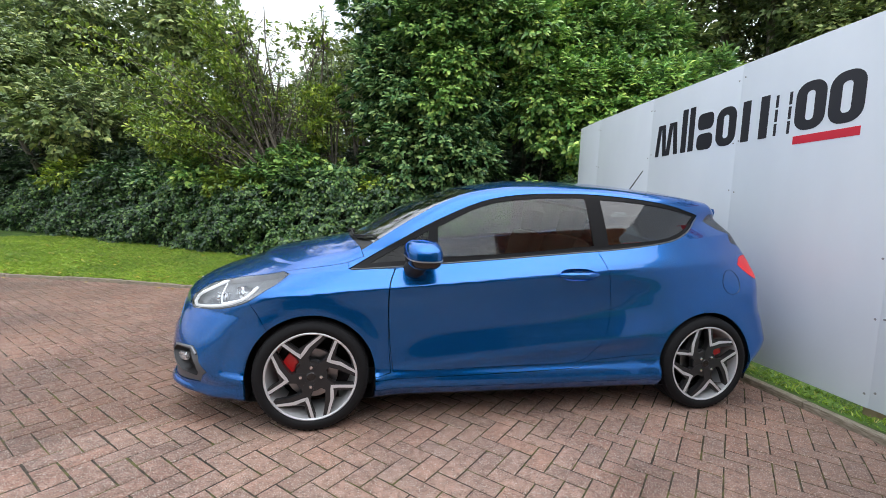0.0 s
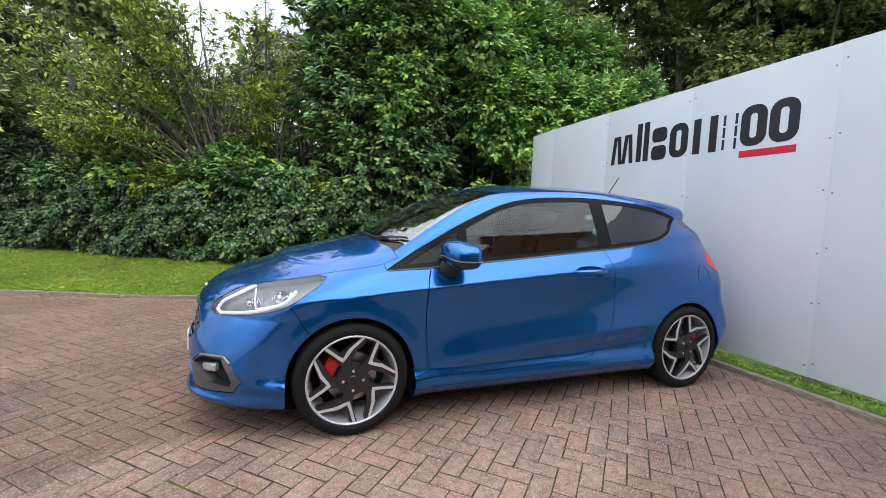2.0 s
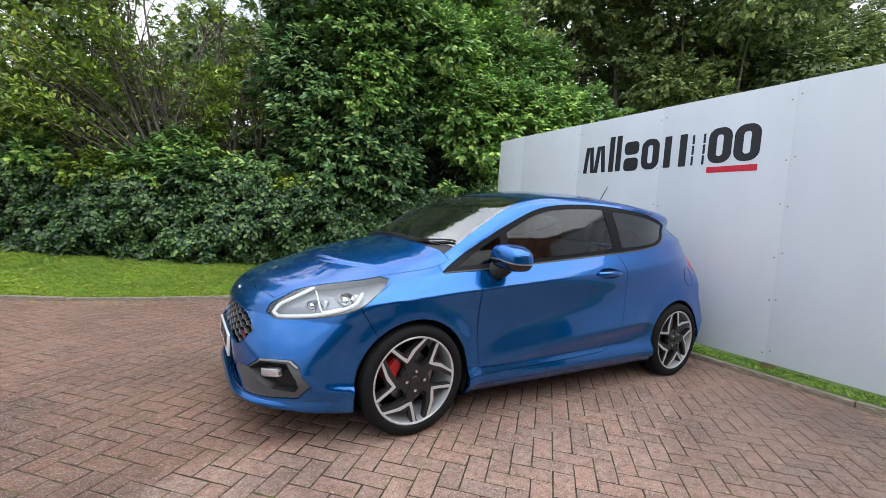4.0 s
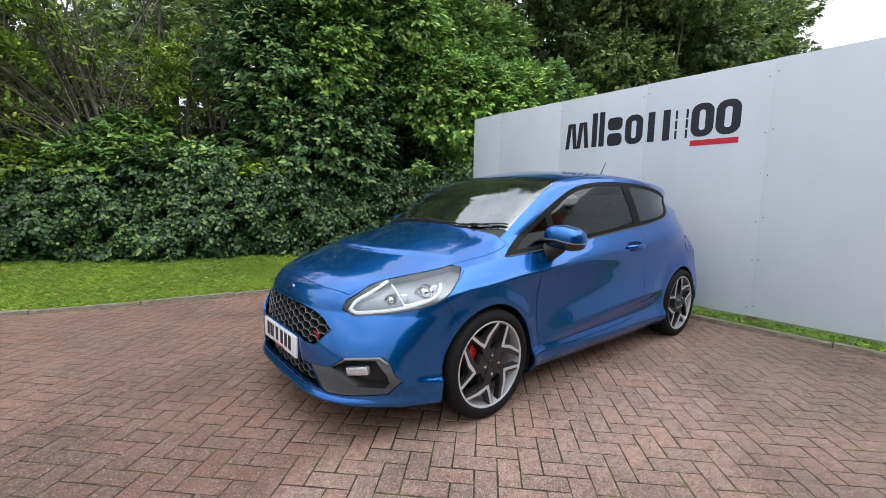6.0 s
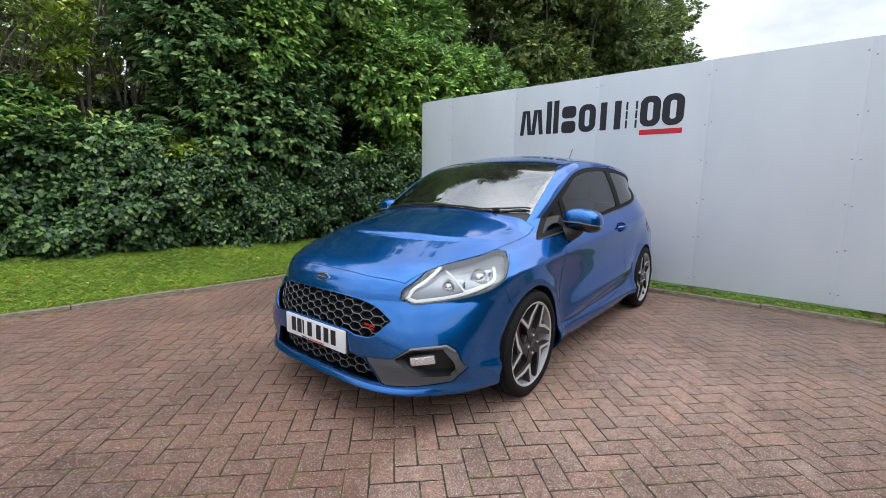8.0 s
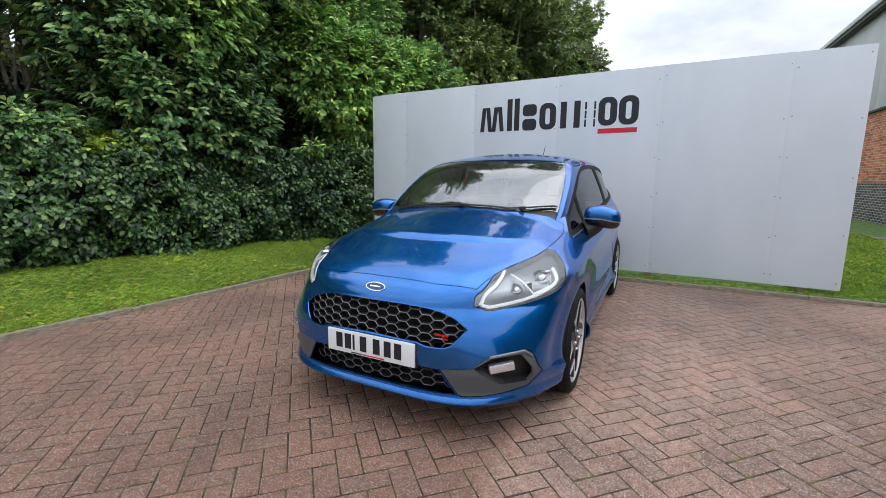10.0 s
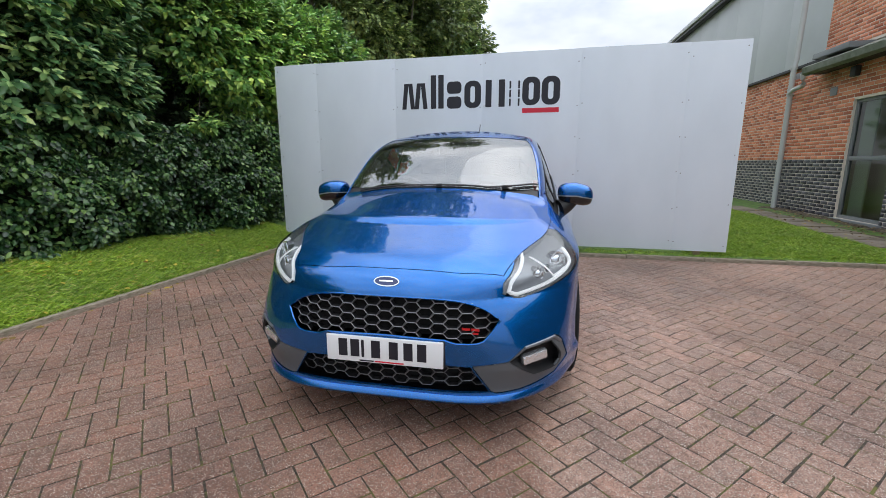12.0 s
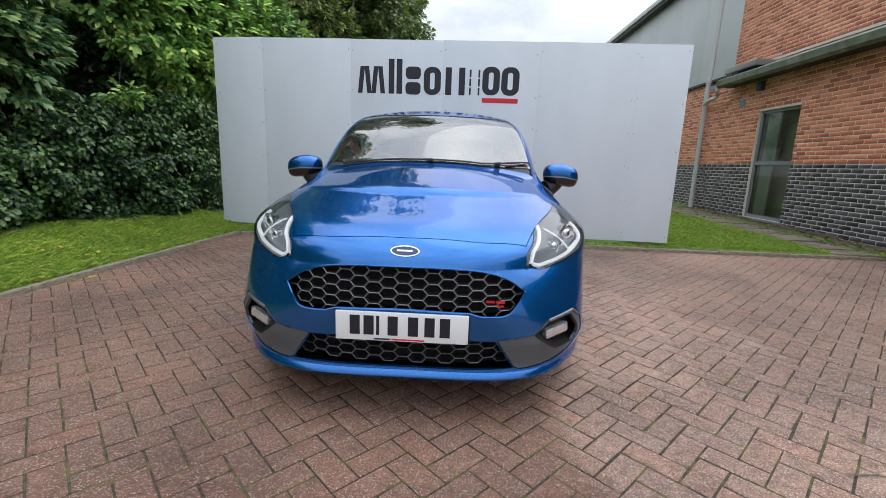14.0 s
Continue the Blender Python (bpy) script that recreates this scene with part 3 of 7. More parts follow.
def panel(name, mat, sunk=0.0, gap=0.0018, rim=0.012, mirror="copy", label="", keep=None, alias=""):
    """One panel of the skin with its turned-in edge: 'join' makes both halves one mesh, 'copy' two objects."""
    k = NAMES.index(name)
    bm = bmesh.new()
    vmap = {}
    for f in skin_bm.faces:
        if f[tag_layer] == k and (keep is None or keep(f.calc_center_median())):
            vs = []
            for v in f.verts:
                if v not in vmap:
                    vmap[v] = bm.verts.new(v.co)
                vs.append(vmap[v])
            bm.faces.new(vs)
    bmesh.ops.remove_doubles(bm, verts=bm.verts[:], dist=2e-5)
    bm.normal_update()
    edge = [e for e in bm.edges if e.is_boundary and not (abs(e.verts[0].co.y) < 1e-4 and abs(e.verts[1].co.y) < 1e-4)]
    pts = np.array([v.co for v in bm.verts])
    nor = body_normal(onto_body(pts, 2))
    bm.verts.index_update()
    for v in bm.verts:
        if Vector(nor[v.index]).dot(v.normal) < 0.86:
            nor[v.index] = v.normal
    move = {}
    for e in edge:
        f = e.link_faces[0]
        a, b = e.verts
        mid = (a.co + b.co) / 2
        d = (b.co - a.co).cross(f.normal)
        if d.length < 1e-9:
            continue
        d.normalize()
        if d.dot(f.calc_center_median() - mid) < 0:
            d = -d
        for v in (a, b):
            move.setdefault(v, Vector())
            move[v] += d * (b.co - a.co).length
    for v, d in move.items():
        if d.length > 0:
            d = d.normalized() * gap
            if abs(v.co.y) < 1e-4:
                d.y = 0
            v.co += d
    if sunk:
        for v in bm.verts:
            v.co -= Vector(nor[v.index]) * sunk
    smooth_n = {v: Vector(nor[v.index]) for v in bm.verts}
    if rim and edge:
        r = bmesh.ops.extrude_edge_only(bm, edges=edge)
        fresh = [g for g in r["geom"] if isinstance(g, bmesh.types.BMVert)]
        fn = body_normal(onto_body(np.array([v.co for v in fresh]), 2))
        for v, nn in zip(fresh, fn):
            v.co -= Vector(nn) * rim
            if name == "arch":
                v.co.y -= 0.02
    bm.faces.ensure_lookup_table()
    if mirror == "join":
        src = bm.faces[:]
        back = {}
        for f in src:
            vs = []
            for v in f.verts:
                if v not in back:
                    if abs(v.co.y) < 1e-4:
                        back[v] = v
                    else:
                        w = bm.verts.new((v.co.x, -v.co.y, v.co.z))
                        back[v] = w
                        if v in smooth_n:
                            smooth_n[w] = Vector((smooth_n[v].x, -smooth_n[v].y, smooth_n[v].z))
                vs.append(back[v])
            if len({*vs}) == len(vs):
                try:
                    bm.faces.new(vs[::-1])
                except ValueError:
                    pass
    bm.verts.index_update()
    bm.normal_update()
    loops = []
    for f in bm.faces:
        flat = any(v not in smooth_n for v in f.verts)
        for v in f.verts:
            loops.append(tuple(f.normal if flat else smooth_n[v]))
    made = []
    name = alias or name
    me = bpy.data.meshes.new(name)
    bm.to_mesh(me)
    bm.free()
    me.materials.append(mat)
    me.polygons.foreach_set("use_smooth", [True] * len(me.polygons))
    me.normals_split_custom_set(loops)
    ob = new(name, me)
    ob.parent = car
    if label:
        tagged(ob, label)
    made.append(ob)
    if mirror == "copy":
        m2 = me.copy()
        m2.transform(Matrix.Diagonal((1, -1, 1, 1)))
        m2.flip_normals()
        o2 = new(name, m2)
        o2.parent = car
        if label:
            tagged(o2, label)
        made.append(o2)
    return made


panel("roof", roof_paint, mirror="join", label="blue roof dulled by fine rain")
panel("rear_valance", black_plastic, mirror="join", label="black plastic rear valance")
panel("windscreen", wet_glass, sunk=0.003, gap=0.0, rim=0.0, mirror="join", label="laminated glass beaded with rain")
panel("cowl", black_plastic, sunk=0.008, rim=0.0, mirror="join", label="black plastic cowl")
panel("bonnet", wet_paint, mirror="join", label="blue bonnet beaded with rain")
panel("front_bumper", paint, mirror="join")
panel("wing", paint)
panel("door", paint)
panel("sill_skirt", paint)
panel("body_side", paint)
panel("window_surround", satin_black, sunk=0.003, rim=0.006, label="black window surround")
panel("front_quarter_light", corner_glass, sunk=0.007, gap=0, rim=0)
panel("door_window", tint_glass, sunk=0.007, gap=0, rim=0)
panel("rear_quarter_window", privacy_glass, sunk=0.007, gap=0, rim=0, label="dark tinted glass")
panel("rear_window", rear_glass, sunk=0.003, gap=0, rim=0, mirror="join", label="dark tinted glass")
panel("headlamp_lens", lamp_inner, sunk=0.04, gap=0.002, rim=-0.036, label="silver reflector behind the lens", alias="lamp_reflector")
panel("headlamp_lens", lamp_glass, sunk=0.001, gap=0.001, rim=0.0, label="clear lens with rain drops")
panel("tail_lamp", tail_red, label="red lens")
panel("fog_trim", grey_plastic, sunk=0.004, label="grey satin plastic trim")
panel("underbody", black_plastic, rim=0, mirror="join", label="black underbody")

# ---- the car's fittings ----
def cpart(name, bm, mat, label="", parent=None):
    return part(name, bm, mat, parent or car, label)


def both_sides(name, make, mat, label=""):
    """Builds a part of the left side and its mirror image on the right."""
    obs = []
    for s in (1, -1):
        bm = make()
        if s < 0:
            bmesh.ops.transform(bm, matrix=Matrix.Diagonal((1, -1, 1, 1)), verts=bm.verts[:])
            bmesh.ops.reverse_faces(bm, faces=bm.faces[:])
        obs.append(cpart(name, bm, mat, label))
    return obs


def polar(r, deg):
    return (-r * math.cos(radians(deg)), r * math.sin(radians(deg)))


K = 1.08      # spokes drawn for a smaller rim


RIM_R = 0.2465


def tyre_bm():
    bm = bmesh.new()
    prof = [(0.243, -0.012), (0.248, -0.002), (0.256, 0.005), (0.27, 0.009), (0.287, 0.005), (0.301, -0.006), (0.309, -0.02), (0.313, -0.04)]
    for y in (0.06, 0.1, 0.14):
        prof += [(0.313, -y + 0.006), (0.304, -y + 0.005), (0.304, -y - 0.004), (0.313, -y - 0.005)]
    prof += [(0.313, -0.17), (0.306, -0.19), (0.285, -0.203), (0.26, -0.2), (0.243, -0.19)]
    lathe(bm, prof, "y", 72, closed=True)
    for k in range(64):      # shoulder blocks
        a = 2 * math.pi * k / 64
        m = Matrix.Rotation(a, 4, "Y")
        box(bm, 0.3, 0.3075, -0.034, -0.010, -0.009, 0.009, m=m)
    return bm


def rim_bm():
    bm = bmesh.new()
    lathe(bm, [(RIM_R, -0.012), (RIM_R + 0.002, -0.003), (RIM_R - 0.004, 0.0), (RIM_R - 0.0105, -0.004), (RIM_R - 0.014, -0.03), (0.216, -0.08), (0.21, -0.19), (0.243, -0.195)], "y", 72)
    return bm


def spoke_poly(a, part_):
    """Outlines on the wheel's face: the V's two arms and the dark web that carries it."""
    ro = RIM_R - 0.009
    if part_ == "arm_a":
        return [polar(0.108 * K, a + 4), polar(0.135 * K, a + 9), polar(ro, a + 16), polar(ro, a + 12), polar(0.146 * K, a + 4.4), polar(0.128 * K, a - 1)]
    if part_ == "arm_b":
        return [polar(0.108 * K, a + 4), polar(0.129 * K, a - 2), polar(0.162 * K, a - 16), polar(ro, a - 36), polar(ro, a - 39.8), polar(0.156 * K, a - 22.8), polar(0.118 * K, a - 7)]
    return [polar(0.03 * K, a + 40), polar(0.07 * K, a + 22), polar(0.11 * K, a + 10), polar(0.14 * K, a + 11), polar(ro, a + 18), polar(ro, a + 9), polar(0.152 * K, a), polar(0.165 * K, a - 15), polar(ro, a - 35), polar(ro, a - 45), polar(0.145 * K, a - 31), polar(0.10 * K, a - 16), polar(0.07 * K, a - 24), polar(0.03 * K, a - 40)]


def wheel(hx, side, turn):
    rim = cpart("wheel", rim_bm(), alloy, "alloy wheel rim in machined silver and dark grey")
    cpart("tyre", tyre_bm(), rubber, "black low-profile tyre", rim)
    for k in range(5):
        a = turn + 72 * k
        bm = bmesh.new()
        prism(bm, spoke_poly(a, "web"), "y", -0.045, -0.0085)
        cpart("spoke", bm, alloy_dark, "dark grey spoke", rim)
        for nm in ("arm_a", "arm_b"):
            bm = bmesh.new()
            prism(bm, spoke_poly(a, nm), "y", -0.0084, -0.0055)
            cpart("spoke_face", bm, alloy, "machined silver face", rim)
    bm = bmesh.new()
    lathe(bm, [(0.0005, -0.008), (0.027, -0.0075), (0.031, -0.011), (0.036, -0.012), (0.085, -0.0115), (0.088, -0.016), (0.088, -0.05)], "y", 40)
    cpart("hub", bm, alloy_dark, "dark grey hub with a centre cap", rim)
    bm = bmesh.new()
    lathe(bm, [(0.0005, -0.0055), (0.021, -0.0055), (0.0235, -0.0075)], "y", 28)
    cpart("centre_cap", bm, gloss_black, "", rim)
    for k in range(4):
        px, pz = polar(0.054, turn - 25 + 90 * k)
        bm = bmesh.new()
        lathe(bm, [(0.0005, 0.004), (0.009, 0.003), (0.0105, -0.002), (0.0105, -0.013)], "y", 6, (px, 0, pz))
        cpart("wheel_nut", bm, chrome, "", rim)
        bm = bmesh.new()
        lathe(bm, [(0.0115, -0.0125), (0.0165, -0.0105), (0.018, -0.0115)], "y", 20, (px, 0, pz))
        cpart("nut_seat", bm, alloy_dark, "", rim)
    seat_m = pose(hx, (0.864 if hx > 0 else 0.852) * side, HUB_Z + 0.003) @ Matrix.Diagonal((1, side, 1, 1))
    rim.matrix_local = seat_m
    bm = bmesh.new()
    lathe(bm, [(0.05, -0.07), (0.138, -0.07), (0.14, -0.075), (0.14, -0.095), (0.05, -0.095)], "y", 48)
    disc = cpart("brake_disc", bm, disc_steel, "grey steel brake disc")
    disc.matrix_local = seat_m
    bm = bmesh.new()
    s0, s1 = (130, 178) if hx > 0 else (18, 52)
    pts = [polar(r, a) for r, a in [(0.168, b) for b in np.linspace(s0, s1, 8)] + [(0.095, b) for b in np.linspace(s1, s0, 8)]]
    prism(bm, pts, "y", -0.125, -0.05)
    bmesh.ops.bevel(bm, geom=[e for e in bm.edges if e.calc_face_angle(0) > 0.8], offset=0.008, segments=2, affect="EDGES")
    cal = cpart("brake_caliper", bm, red_paint, "red brake caliper")
    cal.matrix_local = seat_m
    # arch liner
    bm = bmesh.new()
    rr = 0.352
    rings = []
    for y in (0.02, -0.12, -0.27):
        rings.append([bm.verts.new((rr * math.cos(a), y, rr * math.sin(a))) for a in np.linspace(-0.35, math.pi + 0.35, 26)])
    for r0, r1 in zip(rings, rings[1:]):
        for k in range(25):
            bm.faces.new((r0[k], r0[k + 1], r1[k + 1], r1[k]))
    bm.faces.new(rings[-1])
    ln = cpart("arch_liner", bm, black_plastic, "black wheel arch liner")
    ln.matrix_local = pose(hx, (0.825 if hx > 0 else 0.80) * side, HUB_Z) @ Matrix.Diagonal((1, side, 1, 1))


for hx, turn in ((AXLE, 115), (-AXLE, 75)):
    for side in (1, -1):
        wheel(hx, side, turn)


def on_skin(p2, axis, lift=0.0):
    """Points of a flat line laid on the body, seen along an axis."""
    if axis == "y":
        q = cast([(x, 1.3, z) for x, z in p2], (0, -1, 0))
    elif axis == "x":
        q = cast([(2.7, y, z) for y, z in p2], (-1, 0, 0))
    else:
        q = cast([(x, y, 1.8) for x, y in p2], (0, 0, -1))
    return q + body_normal(q) * lift


# door mirrors
def egg(c, h, top, bottom, squash=2.6, n=(28, 14)):
    """A rounded, flattened shell: centre, half sizes, and the part between two heights of -1 to 1."""
    bm = bmesh.new()
    rows = []
    for j in range(n[1] + 1):
        t = bottom + (top - bottom) * j / n[1]
        r = max(1 - abs(t) ** squash, 0.0) ** (1 / squash)
        row = []
        for k in range(n[0]):
            a = 2 * math.pi * k / n[0]
            ca, sa = math.cos(a), math.sin(a)
            e = 2 / squash
            row.append(bm.verts.new((c[0] + h[0] * r * math.copysign(abs(ca) ** e, ca), c[1] + h[1] * r * math.copysign(abs(sa) ** e, sa), c[2] + h[2] * t)))
        rows.append(row)
    for r0, r1 in zip(rows, rows[1:]):
        for k in range(n[0]):
            bm.faces.new((r0[k], r0[(k + 1) % n[0]], r1[(k + 1) % n[0]], r1[k]))
    bm.faces.new(rows[0][::-1])
    bm.faces.new(rows[-1])
    bmesh.ops.remove_doubles(bm, verts=bm.verts[:], dist=1e-5)
    bmesh.ops.recalc_face_normals(bm, faces=bm.faces[:])
    return bm


def mirror_cap():
    bm = egg((0.0, 0.0, 0.0), (0.098, 0.118, 0.076), 1.0, -0.12, 3.0)
    for v in bm.verts:          # swept back towards its outer end, lower there
        v.co.x += -0.10 * (v.co.y + 0.03) - 0.25 * v.co.y * v.co.y
        v.co.z -= 0.18 * max(v.co.y, 0)
    bmesh.ops.translate(bm, vec=(0.665, 0.892, 1.005), verts=bm.verts[:])
    return bm


def mirror_low():
    bm = egg((0.0, 0.0, 0.0), (0.095, 0.115, 0.075), -0.22, -0.93, 3.0, n=(28, 6))
    for v in bm.verts:
        v.co.x += -0.10 * (v.co.y + 0.03) - 0.25 * v.co.y * v.co.y
        v.co.z -= 0.18 * max(v.co.y, 0)
    bmesh.ops.translate(bm, vec=(0.665, 0.892, 1.005), verts=bm.verts[:])
    return bm


def mirror_line():
    bm = egg((0.0, 0.0, 0.0), (0.0985, 0.1185, 0.076), -0.12, -0.22, 3.0, n=(28, 2))
    for v in bm.verts:
        v.co.x += -0.10 * (v.co.y + 0.03) - 0.25 * v.co.y * v.co.y
        v.co.z -= 0.18 * max(v.co.y, 0)
    bmesh.ops.translate(bm, vec=(0.665, 0.892, 1.005), verts=bm.verts[:])
    return bm


def mirror_foot():
    bm = bmesh.new()
    tube(bm, [(0.70, 0.79, 0.905), (0.69, 0.815, 0.915), (0.68, 0.84, 0.935), (0.67, 0.86, 0.96)], [0.06, 0.058, 0.056, 0.056], 14)
    return bm


both_sides("mirror_housing", mirror_cap, paint, "blue door mirror cap")
both_sides("mirror_base", mirror_low, gloss_black, "black lower mirror housing")
both_sides("mirror_indicator", mirror_line, lamp_inner, "slim bright indicator strip")
both_sides("mirror_stalk", mirror_foot, black_plastic, "black mirror stalk")


# door handles, fuel flap
def handle_bar():
    bm = bmesh.new()
    pts = on_skin([(x, 0.893 - 0.02 * (x + 0.27)) for x in np.linspace(-0.165, -0.412, 11)], "y")
    lift = [0.004, 0.016, 0.024, 0.028, 0.03, 0.03, 0.03, 0.028, 0.024, 0.016, 0.004]
    tube(bm, [(p[0], p[1] + k, p[2]) for p, k in zip(pts, lift)], [0.012, 0.0165, 0.019, 0.021, 0.021, 0.021, 0.021, 0.021, 0.019, 0.0165, 0.012], 10)
    return bm


def handle_cup():
    bm = bmesh.new()
    rings = []
    for k, (f, d) in enumerate(((1.0, 0.001), (0.93, 0.012), (0.78, 0.024), (0.45, 0.03))):
        ring = on_skin([(-0.288 + (x + 0.288) * f, 0.892 + (z - 0.892) * f) for x, z in HANDLE_CUP], "y", -d)
        rings.append([bm.verts.new(p) for p in ring])
    n = len(rings[0])
    for a, b in zip(rings, rings[1:]):
        for k in range(n):
            bm.faces.new((a[k], a[(k + 1) % n], b[(k + 1) % n], b[k]))
    bm.faces.new(rings[-1])
    bmesh.ops.recalc_face_normals(bm, faces=bm.faces[:])
    if sum(f.normal.y for f in bm.faces) < 0:
        bmesh.ops.reverse_faces(bm, faces=bm.faces[:])
    return bm


both_sides("handle_cup", handle_cup, paint, "blue hollow behind the handle")
def belt_strip():
    bm = bmesh.new()
    q = on_skin(smooth_line([(1.05, 0.893), (0.75, 0.917), (0.25, 0.964), (-0.3, 1.018), (-0.587, 1.046), (-0.886, 1.088), (-1.04, 1.126), (-1.178, 1.189), (-1.272, 1.262)], False, 8), "y", 0.001)
    tube(bm, q.tolist(), 0.0045, 6)
    return bm


both_sides("belt_moulding", belt_strip, grey_plastic, "grey moulding under the windows")
both_sides("door_handle", handle_bar, paint, "blue door handle")
bm = bmesh.new()
ring = on_skin(circle(-1.43, 0.848, 0.078, 40), "y", 0.0008)
tube(bm, [*ring, ring[0]], 0.0016, 5, False)
cpart("fuel_flap_joint", bm, gloss_black, "round joint of the fuel flap")

# aerial and roof spoiler
bm = bmesh.new()
tube(bm, [(-1.13, 0, 1.43), (-1.135, 0, 1.457), (-1.155, 0, 1.472)], [0.024, 0.019, 0.008], 12)
tube(bm, [(-1.155, 0, 1.467), (-1.268, 0, 1.632)], [0.0055, 0.0035], 8)
cpart("aerial", bm, black_plastic, "black roof aerial")
bm = bmesh.new()
rows = []
for y in np.linspace(-0.5, 0.5, 17):
    f = (abs(y) / 0.5) ** 2.5
    rows.append([bm.verts.new(p) for p in ((-1.36 - 0.02 * f, y * 0.9, 1.418 - 0.07 * f), (-1.48, y * 0.9, 1.402 - 0.055 * f), (-1.60 + 0.05 * f, y * 0.92, 1.378 - 0.045 * f), (-1.61 + 0.05 * f, y * 0.92, 1.355 - 0.045 * f), (-1.56, y * 0.9, 1.335 - 0.06 * f), (-1.46, y * 0.86, 1.32 - 0.07 * f))])
for a, b in zip(rows, rows[1:]):
    for k in range(6):
        bm.faces.new((a[k], b[k], b[(k + 1) % 6], a[(k + 1) % 6]))
bm.faces.new(rows[0])
bm.faces.new(rows[-1][::-1])
bmesh.ops.recalc_face_normals(bm, faces=bm.faces[:])
cpart("roof_spoiler", bm, paint, "blue roof spoiler")


# wipers
def wiper(line, tip):
    bm = bmesh.new()
    q = on_skin(smooth_line(line, False, 5), "z", 0.011)
    tube(bm, q.tolist(), 0.0062, 6)
    q2 = on_skin(smooth_line([(x + 0.012, y) for x, y in line], False, 5), "z", 0.005)
    tube(bm, q2.tolist(), 0.0036, 6)
    e = q[tip]
    box(bm, e[0] - 0.022, e[0] + 0.022, e[1] - 0.018, e[1] + 0.018, e[2] - 0.012, e[2] + 0.008, 0.005)
    cpart("wiper", bm, black_plastic, "black windscreen wiper")


wiper([(1.03, -0.52), (1.055, -0.2), (1.06, 0.02), (1.04, 0.345)], 10)
wiper([(1.045, 0.32), (0.985, 0.46), (0.9, 0.63)], 4)
bm = bmesh.new()
q = on_skin(smooth_line([(1.045, -0.5), (1.075, -0.3), (1.085, 0.0), (1.075, 0.3), (1.045, 0.5)], False, 6), "z", -0.016)
tube(bm, q.tolist(), 0.012, 6)
cpart("scuttle_seal", bm, black_plastic, "black rubber seal")


# grille, lower grille, fog lamps
def shrink(poly, d):
    c = np.mean(np.array(poly), 0)
    return [tuple(c + (np.array(p) - c) * (1 - d)) for p in poly]


def honeycomb(poly, w, h, depth, z0, deep=0.022, bar=0.0032):
    """Six-sided cells between flat bars, laid in the opening of the nose."""
    bm = bmesh.new()
    done = set()
    arr = shrink([(y, z) for y, z in poly], -0.01)
    cols = int(0.6 / (0.75 * w))
    for i in range(-cols, cols + 1):
        for j in range(-9, 10):
            cy, cz = i * 0.75 * w, z0 + (j + (0.5 if i % 2 else 0)) * h
            pts = [(cy + w / 2, cz), (cy + w / 4, cz + h / 2), (cy - w / 4, cz + h / 2), (cy - w / 2, cz), (cy - w / 4, cz - h / 2), (cy + w / 4, cz - h / 2)]
            for k in range(6):
                a, b = pts[k], pts[(k + 1) % 6]
                m = ((a[0] + b[0]) / 2, (a[1] + b[1]) / 2)
                key = (round(m[0], 3), round(m[1], 3))
                if key in done or not in_poly(np.array([abs(m[0])]), np.array([m[1]]), arr)[0]:
                    continue
                done.add(key)
                xs = [float(front_x(np.array(p[1])) - 0.45 * (abs(p[0]) / 0.83) ** 3.0) - depth for p in (a, b)]
                d = Vector((0, b[0] - a[0], b[1] - a[1])).normalized()
                side = Vector((0, -d.z, d.y)) * bar
                vs = []
                for p, x in ((a, xs[0]), (b, xs[1])):
                    c = Vector((x, *p))
                    vs.append([bm.verts.new(c + o) for o in (side * 0.55, -side * 0.55, -side * 1.6 + Vector((-deep, 0, 0)), side * 1.6 + Vector((-deep, 0, 0)))])
                for q in range(4):
                    bm.faces.new((vs[0][q], vs[0][(q + 1) % 4], vs[1][(q + 1) % 4], vs[1][q]))
    bmesh.ops.recalc_face_normals(bm, faces=bm.faces[:])
    return bm


def backing(poly, depth):
    bm = bmesh.new()
    half = [p for p in poly if p[0] >= 0]
    loop = [(-y, z) for y, z in half[::-1]] + half
    vs = [bm.verts.new((float(front_x(np.array(z)) - 0.45 * (abs(y) / 0.83) ** 3.0) - depth, y, z)) for y, z in loop]
    bm.faces.new(vs)
    bmesh.ops.triangulate(bm, faces=bm.faces[:])
    bmesh.ops.recalc_face_normals(bm, faces=bm.faces[:])
    return bm


# black of the sheets that give the shade behind both grilles as colour
shade_black = material("shade_black", (0.004, 0.004, 0.004), 0.9)
mesh_grey = material("grille_satin_black", (0.016, 0.016, 0.018), 0.35, 0.2)
# lighter grey for the bars' front edges, a highlight painted on
mesh_highlight = material("grille_highlight_grey", (0.2, 0.2, 0.21), 0.35, 0.5)
cpart("grille", honeycomb(GRILLE, 0.078, 0.0425, 0.016, 0.566), mesh_grey, "gloss black honeycomb grille")
cpart("grille_highlight", honeycomb(GRILLE, 0.078, 0.0425, 0.0138, 0.566, 0.002, 0.0014), mesh_highlight, "grey strip on the honeycomb's front edge, its highlight put in as colour")
cpart("grille_backing", backing(shrink(GRILLE, -0.06), 0.06), shade_black, "black sheet behind the grille, standing in for the shade in the opening")
cpart("lower_grille", honeycomb(LOW_GRILLE, 0.078, 0.0425, 0.03, 0.29), mesh_grey, "gloss black lower honeycomb grille")
cpart("grille_highlight", honeycomb(LOW_GRILLE, 0.078, 0.0425, 0.0278, 0.29, 0.002, 0.0014), mesh_highlight, "grey strip on the honeycomb's front edge, its highlight put in as colour")
